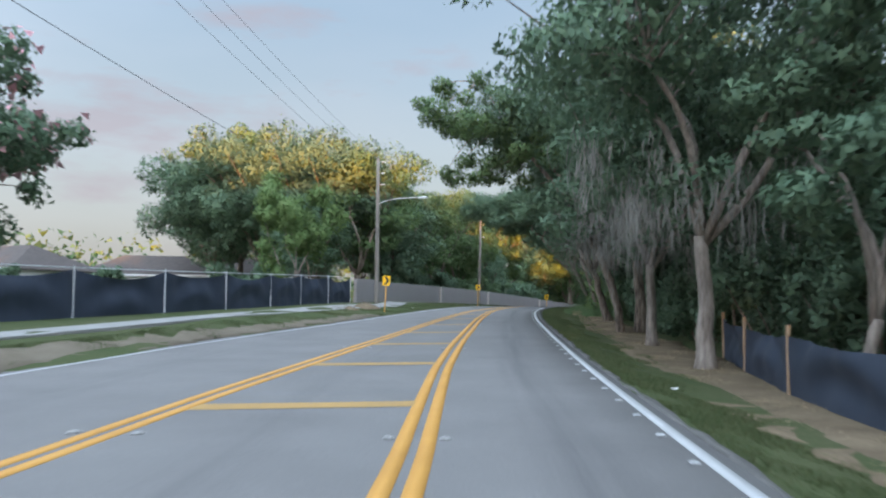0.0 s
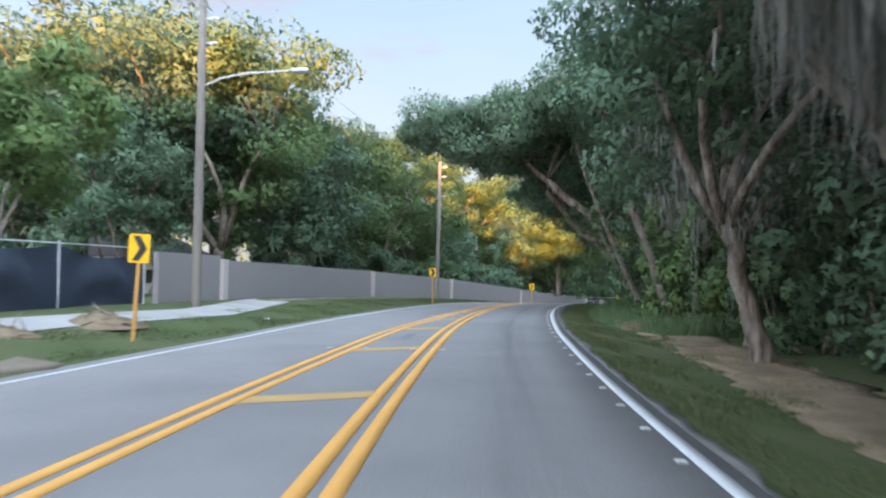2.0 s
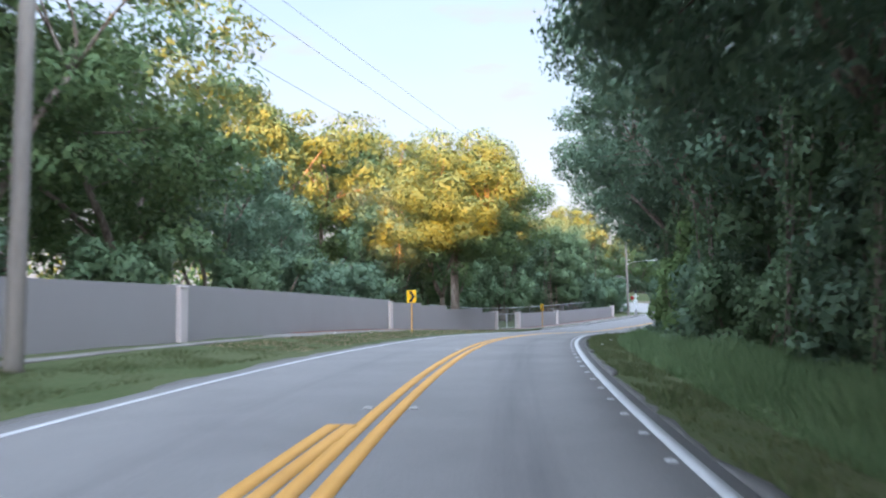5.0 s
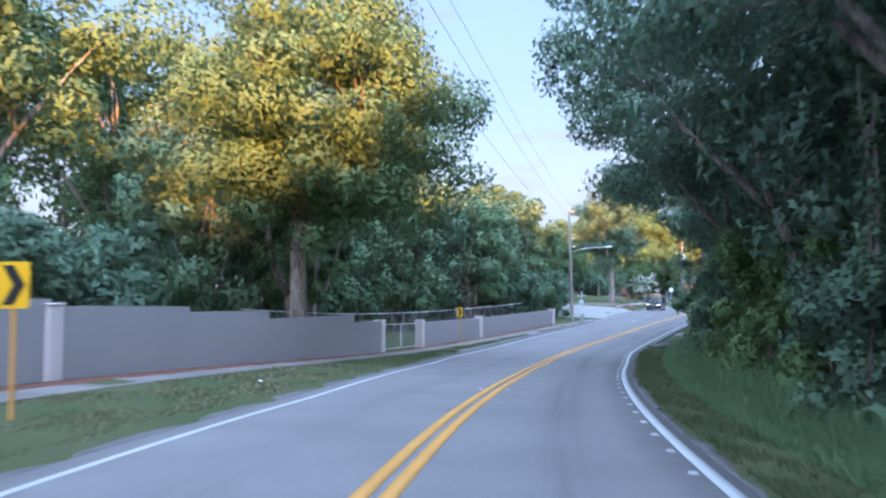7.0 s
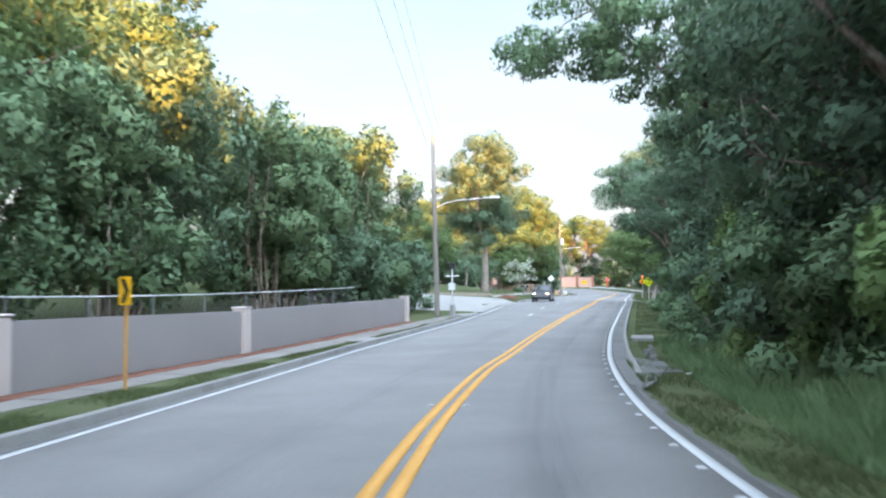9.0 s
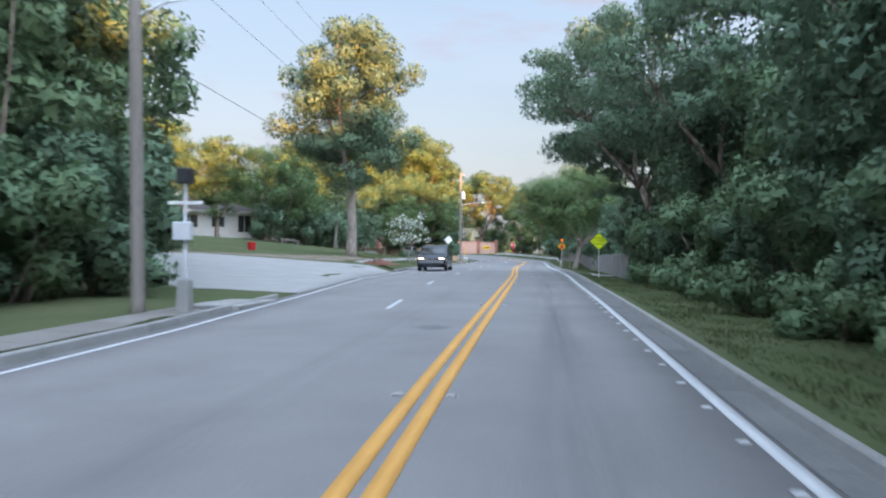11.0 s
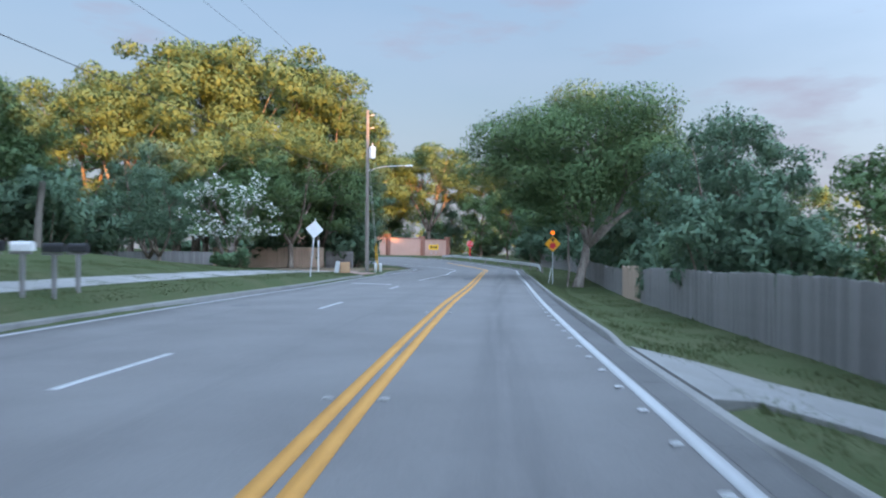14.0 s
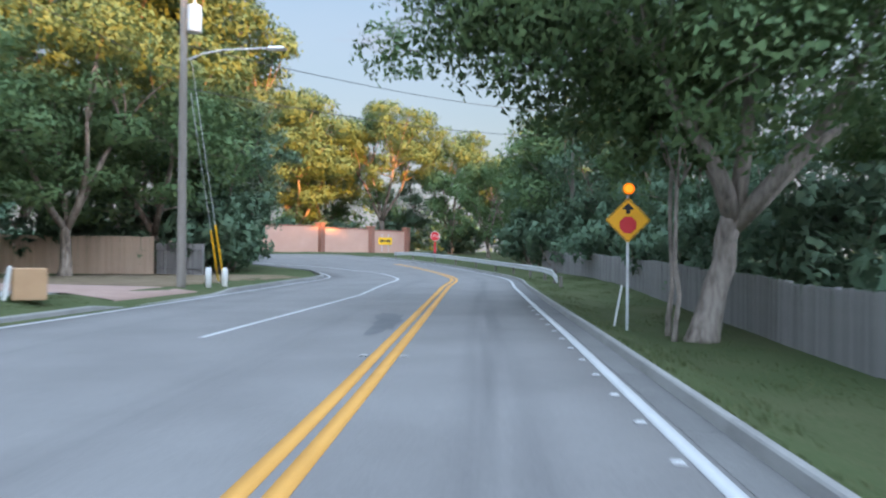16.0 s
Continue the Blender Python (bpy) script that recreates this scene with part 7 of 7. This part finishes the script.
for s, o, r in ((50.5, -6.6, 10), (101.5, -8.2, 50), (13.5, 3.2, 80), (105, 3.2, 30), (97, 2.7, 65), (146, 3.6, 20), (116, -6.2, 110), (104, -7.4, 20)):
    lit = thing("paper_scrap", "crumpled white paper scrap on the grass", "litter", "paper scraps on the verge", stand(s, o, r, 0.03))
    rng = np.random.default_rng(int(s * 10))
    v = [(x * 0.07, y * 0.06, 0.03 + rng.uniform(0, 0.05)) for x in (-1, 0, 1) for y in (-1, 0, 1)]
    part("scrap", Build().add(v, [(i * 3 + j, i * 3 + j + 3, i * 3 + j + 4, i * 3 + j + 1) for i in (0, 1) for j in (0, 1)]), M_PAINTWHITE, lit)

# ---------------------------------------------------------------- the van
SIDE = [(-2.50, 0.34), (-2.56, 0.62), (-2.52, 1.02), (-2.38, 1.50), (-2.22, 1.70), (-1.6, 1.77), (-0.4, 1.79), (0.35, 1.72), (0.75, 1.55), (1.45, 1.12), (2.05, 1.02), (2.38, 0.90), (2.52, 0.68), (2.55, 0.42), (2.42, 0.24), (1.0, 0.22), (-1.4, 0.22)]


def tumble(x, y, z):
    k = 1 - 0.17 * max(0.0, z - 1.02) / 0.75
    nose = 1 - 0.07 * max(0.0, x - 1.7) ** 2 - 0.05 * max(0.0, -1.9 - x) ** 2
    return Vector((x, y * k * nose, z))


van = thing("minivan", "dark blue-black minivan with lit headlights and roof rails", "car", m=stand(209.2, -6.8, -90))
vs, fs = [], []
mid_x, mid_z = 0.0, 0.95
for y, k in ((-0.985, 0.93), (-0.96, 0.975), (-0.88, 1.0), (0.88, 1.0), (0.96, 0.975), (0.985, 0.93)):
    vs += [tumble(mid_x + (x - mid_x) * (0.5 + 0.5 * k), y, mid_z + (z - mid_z) * k) for x, z in SIDE]
n = len(SIDE)
for r in range(5):
    fs += [(r * n + i, r * n + (i + 1) % n, (r + 1) * n + (i + 1) % n, (r + 1) * n + i) for i in range(n)]
for ring in (range(2, 11), (10, 15, 16, 2), range(10, 16), (16, 0, 1, 2)):
    fs += [tuple(reversed(ring)), tuple(5 * n + i for i in ring)]
shell = part("body", Build().add(vs, fs), M_CARPAINT, van, "glossy dark painted body", smooth=False)


def panel(name, pts, mat, parent, label=""):
    b = Build()
    b.add([tumble(*p) for p in pts], [tuple(range(len(pts)))])
    return part(name, b, mat, parent, label)


for sg in (-1, 1):
    w = 0.990
    for x0, x1, za in ((0.80, 0.08, 0), (0.02, -0.98, 0), (-1.04, -2.22, 0)):
        f0 = 1.14
        top0 = 1.60 if x0 < 0.5 else 1.50
        pts = [(x0 + (0.45 if x0 > 0.5 else 0), sg * w, f0), (x1, sg * w, f0), (x1 if x1 > -2 else -2.10, sg * w, 1.60), (x0 - (0.25 if x0 > 0.5 else 0), sg * w, 1.60)]
        panel("side_window", pts if sg < 0 else pts[::-1], M_GLASSDARK, van, "tinted side window")
    for z, L in ((0.68, 2.7), (0.44, 2.3)):
        part("trim_strip", Build().box((-0.15, sg * 0.985, z), (L, 0.02, 0.03), bevel=0.005), M_CHROME, van, "bright side moulding")
    for x in (0.05, -1.01):
        part("door_seam", Build().box((x, sg * 0.981, 0.68), (0.012, 0.016, 0.70)), M_BLACK, van, "dark gap at the edge of a door")
    part("roof_rail", Build().tube([(-1.9, sg * 0.66, 1.75), (-1.75, sg * 0.66, 1.80), (0.0, sg * 0.66, 1.82), (0.15, sg * 0.66, 1.77)], 0.017, 6), M_BLACK, van, "dark roof rail")
    mirror = part("mirror", Build().box((0.85, sg * 1.10, 1.18), (0.14, 0.22, 0.17), bevel=0.04), M_CARPAINT, van)
    part("headlight", Build().box((2.36, sg * 0.68, 0.79), (0.16, 0.42, 0.17), bevel=0.05), M_HEADLIGHT, van, "lit headlight")
    part("indicator", Build().box((2.26, sg * 0.90, 0.79), (0.2, 0.1, 0.14), bevel=0.03), M_AMBER, van, "amber indicator lens")
    part("tail_light", Build().box((-2.44, sg * 0.82, 1.0), (0.12, 0.16, 0.5), bevel=0.03), M_RED, van)
    for x in (1.55, -1.45):
        tyre = part("wheel", Build().tube([(x, sg * 0.78, 0.33), (x, sg * 0.80, 0.33), (x, sg * 0.98, 0.33), (x, sg * 1.0, 0.33)], [0.29, 0.33, 0.33, 0.30], 24), M_TYRE, van, "black tyre", smooth=False)
        part("rim", Build().tube([(x, sg * 0.99, 0.33), (x, sg * 1.012, 0.33)], [0.21, 0.19], 20), M_RIM, tyre, "alloy rim")
panel("windscreen", [(1.42, -0.86, 1.155), (1.42, 0.86, 1.155), (0.78, 0.84, 1.565), (0.78, -0.84, 1.565)], M_GLASSDARK, van, "tinted windscreen")
panel("rear_window", [(-2.52, 0.80, 1.10), (-2.52, -0.80, 1.10), (-2.40, -0.78, 1.52), (-2.40, 0.78, 1.52)], M_GLASSDARK, van)
part("grille", Build().box((2.45, 0, 0.76), (0.08, 0.78, 0.16), bevel=0.02), M_BLACK, van, "black grille")
for z in (0.71, 0.76, 0.81):
    part("grille_bar", Build().box((2.50, 0, z), (0.02, 0.74, 0.015)), M_CHROME, van, "bright grille bar")
part("bumper", Build().box((2.46, 0, 0.46), (0.22, 1.72, 0.26), bevel=0.07), M_CARPAINT, van)
part("air_intake", Build().box((2.57, 0, 0.40), (0.02, 1.1, 0.10), bevel=0.008), M_BLACK, van)

# ---------------------------------------------------------------- grass on the verges


def blades(name, label, s0, s1, lo, hi, count, height, mat, seed, broad=1.0):
    rng = np.random.default_rng(seed)
    s = rng.uniform(s0, s1, count)
    a, b = lo(s), hi(s)
    o = a + (b - a) * rng.random(count)
    x, y = xy(s, o)
    z = ground(s, o) - 0.02
    h = height * rng.uniform(0.45, 1.3, count) * (0.7 + 0.5 * np.sin(s * 1.7) * np.sin(o * 2.3 + s * 0.4))
    ang = rng.uniform(0, math.pi, count)
    w = (0.010 + 0.012 * rng.random(count)) * broad
    lean = rng.normal(0, 0.35, (count, 2)) * h[:, None]
    v = np.stack([np.stack([x - np.cos(ang) * w, y - np.sin(ang) * w, z], 1), np.stack([x + np.cos(ang) * w, y + np.sin(ang) * w, z], 1), np.stack([x + lean[:, 0], y + lean[:, 1], z + h], 1)], 1).reshape(-1, 3)
    ob = new(name, sheet(name, v, np.arange(count * 3).reshape(-1, 3), mat))
    return tagged(ob, label, "grass", kind="stuff")


blades("verge_grass", "short rough grass along the verge", -4, 62, lambda s: WHITE_R(s) + 0.42, lambda s: np.interp(s, [0, 62], [4.2, 5.2]), 75000, 0.10, M_BLADE, 1)
blades("verge_grass", "rough grass along the verge", 62, 150, lambda s: WHITE_R(s) + 0.42, lambda s: 4.2 + 0 * s, 45000, 0.13, M_BLADE, 2)
blades("tall_weeds", "knee-high dark green weeds in front of the thicket", 54, 158, lambda s: np.interp(s, [54, 62, 75, 158], [4.9, 3.7, 4.0, 4.3]), lambda s: np.interp(s, [54, 158], [7.6, 7.2]), 120000, 0.62, M_TALLGRASS, 7, 1.6)
blades("tall_weeds", "shin-high weeds fading into the mown verge", 56, 158, lambda s: np.interp(s, [56, 62, 75, 158], [4.2, 3.1, 3.4, 3.7]), lambda s: np.interp(s, [56, 158], [5.2, 4.6]), 60000, 0.30, M_TALLGRASS, 8, 1.3)
blades("verge_grass", "short rough grass between kerb and fence", 150, 285, lambda s: WHITE_R(s) + 1.0, lambda s: np.interp(s, [150, 200, 285], [5.4, 5.6, 7.0]), 60000, 0.10, M_BLADE, 3)
blades("verge_grass", "short rough grass along the verge", 5, 62, lambda s: np.interp(s, [0, 30, 60], [-10.0, -9.8, -8.2]), lambda s: WHITE_L(s) - 0.6, 40000, 0.07, M_BLADE, 4)
blades("verge_grass", "short rough grass between road and pavement", 62, 176, lambda s: np.interp(s, [62, 114, 168], [-8.3, -8.2, -7.5]), lambda s: WHITE_L(s) - 1.0, 70000, 0.09, M_BLADE, 5)
blades("verge_grass", "short lawn grass beside the kerb", 205, 257, lambda s: -17 + 0 * s, lambda s: WHITE_L(s) - 0.95, 60000, 0.07, M_BLADE, 6)

blades("dry_straw", "dry straw and dead grass lying under the trees", -4, 58, lambda s: np.interp(s, [-4, 20, 40, 58], [4.1, 4.2, 4.2, 4.4]), lambda s: np.interp(s, [-4, 58], [6.6, 6.4]), 42000, 0.09, M_STRAWBLADE, 9, 0.9)
blades("dry_straw", "tuft of dry dead grass at the edge of the weeds", 56, 60.5, lambda s: 4.0 + 0 * s, lambda s: 6.0 + 0 * s, 7000, 0.32, M_STRAWBLADE, 10, 0.9)
blades("dry_straw", "dry dead blades scattered in the verge", 90, 125, lambda s: -8.3 + 0 * s, lambda s: WHITE_L(s) - 1.0, 14000, 0.08, M_STRAWBLADE, 11, 0.9)

stake = thing("white_stake", "thin white leaning stake beside the warning sign", "stake", m=stand(257.4, 3.35, 0, lean_side=10))
part("stake", Build().box((0, 0, 0.45), (0.05, 0.03, 1.2), bevel=0.006), M_PAINTWHITE, stake)
tagged(new("litter_bed", strip("litter", 263.6, 276.5, lambda s: np.interp(s, [263.6, 276.5], [-19.0, -19.0]), lambda s: np.interp(s, [263.6, 276.5], [-10.9, -9.6]), 0.03, M_STRAW, 0.5, 0.1, on_road=False, columns=8, rng=rnd, rag=0.2)),
       "brown bare earth and leaf litter under the roadside trees", "leaf litter", kind="structure")


def palm(m, h):
    """A palm with a ringed trunk and arching fronds of many narrow leaflets."""
    top = thing("palm_tree", "slim palm with ringed grey trunk at the back of the lawn", "tree", m=m)
    rng = np.random.default_rng(171)
    zs = np.linspace(-0.2, h, 25)
    part("trunk", Build().tube([(0.25 * (z / h) ** 2, 0, z) for z in zs], [0.17 + 0.02 * (k % 2) - 0.03 * z / h for k, z in enumerate(zs)], 9), M_POLE, top, smooth=True)
    for k in range(22):
        a, rise, L = 2.4 * k, rng.uniform(-0.4, 1.1), rng.uniform(1.9, 2.6)
        d = Vector((math.cos(a), math.sin(a), 0))
        side = Vector((-d.y, d.x, 0))
        spine = [Vector((0.25, 0, h)) + d * (L * u) + Vector((0, 0, rise * u - 1.5 * u * u)) for u in np.linspace(0, 1, 9)]
        b = Build().tube(spine, 0.015, 3)
        for i in range(1, 9):
            for sg in (-1, 1):
                w = 0.5 * math.sin(math.pi * (0.15 + 0.8 * i / 9))
                p = spine[i]
                b.add([p, p + side * sg * w + d * 0.25 - Vector((0, 0, 0.22)), p + d * 0.09 - Vector((0, 0, 0.01))], [(0, 1, 2)])
        part("frond", b, M_LEAFDARK, top)
    return top


palm(stand(240.0, -22.0), 3.2)
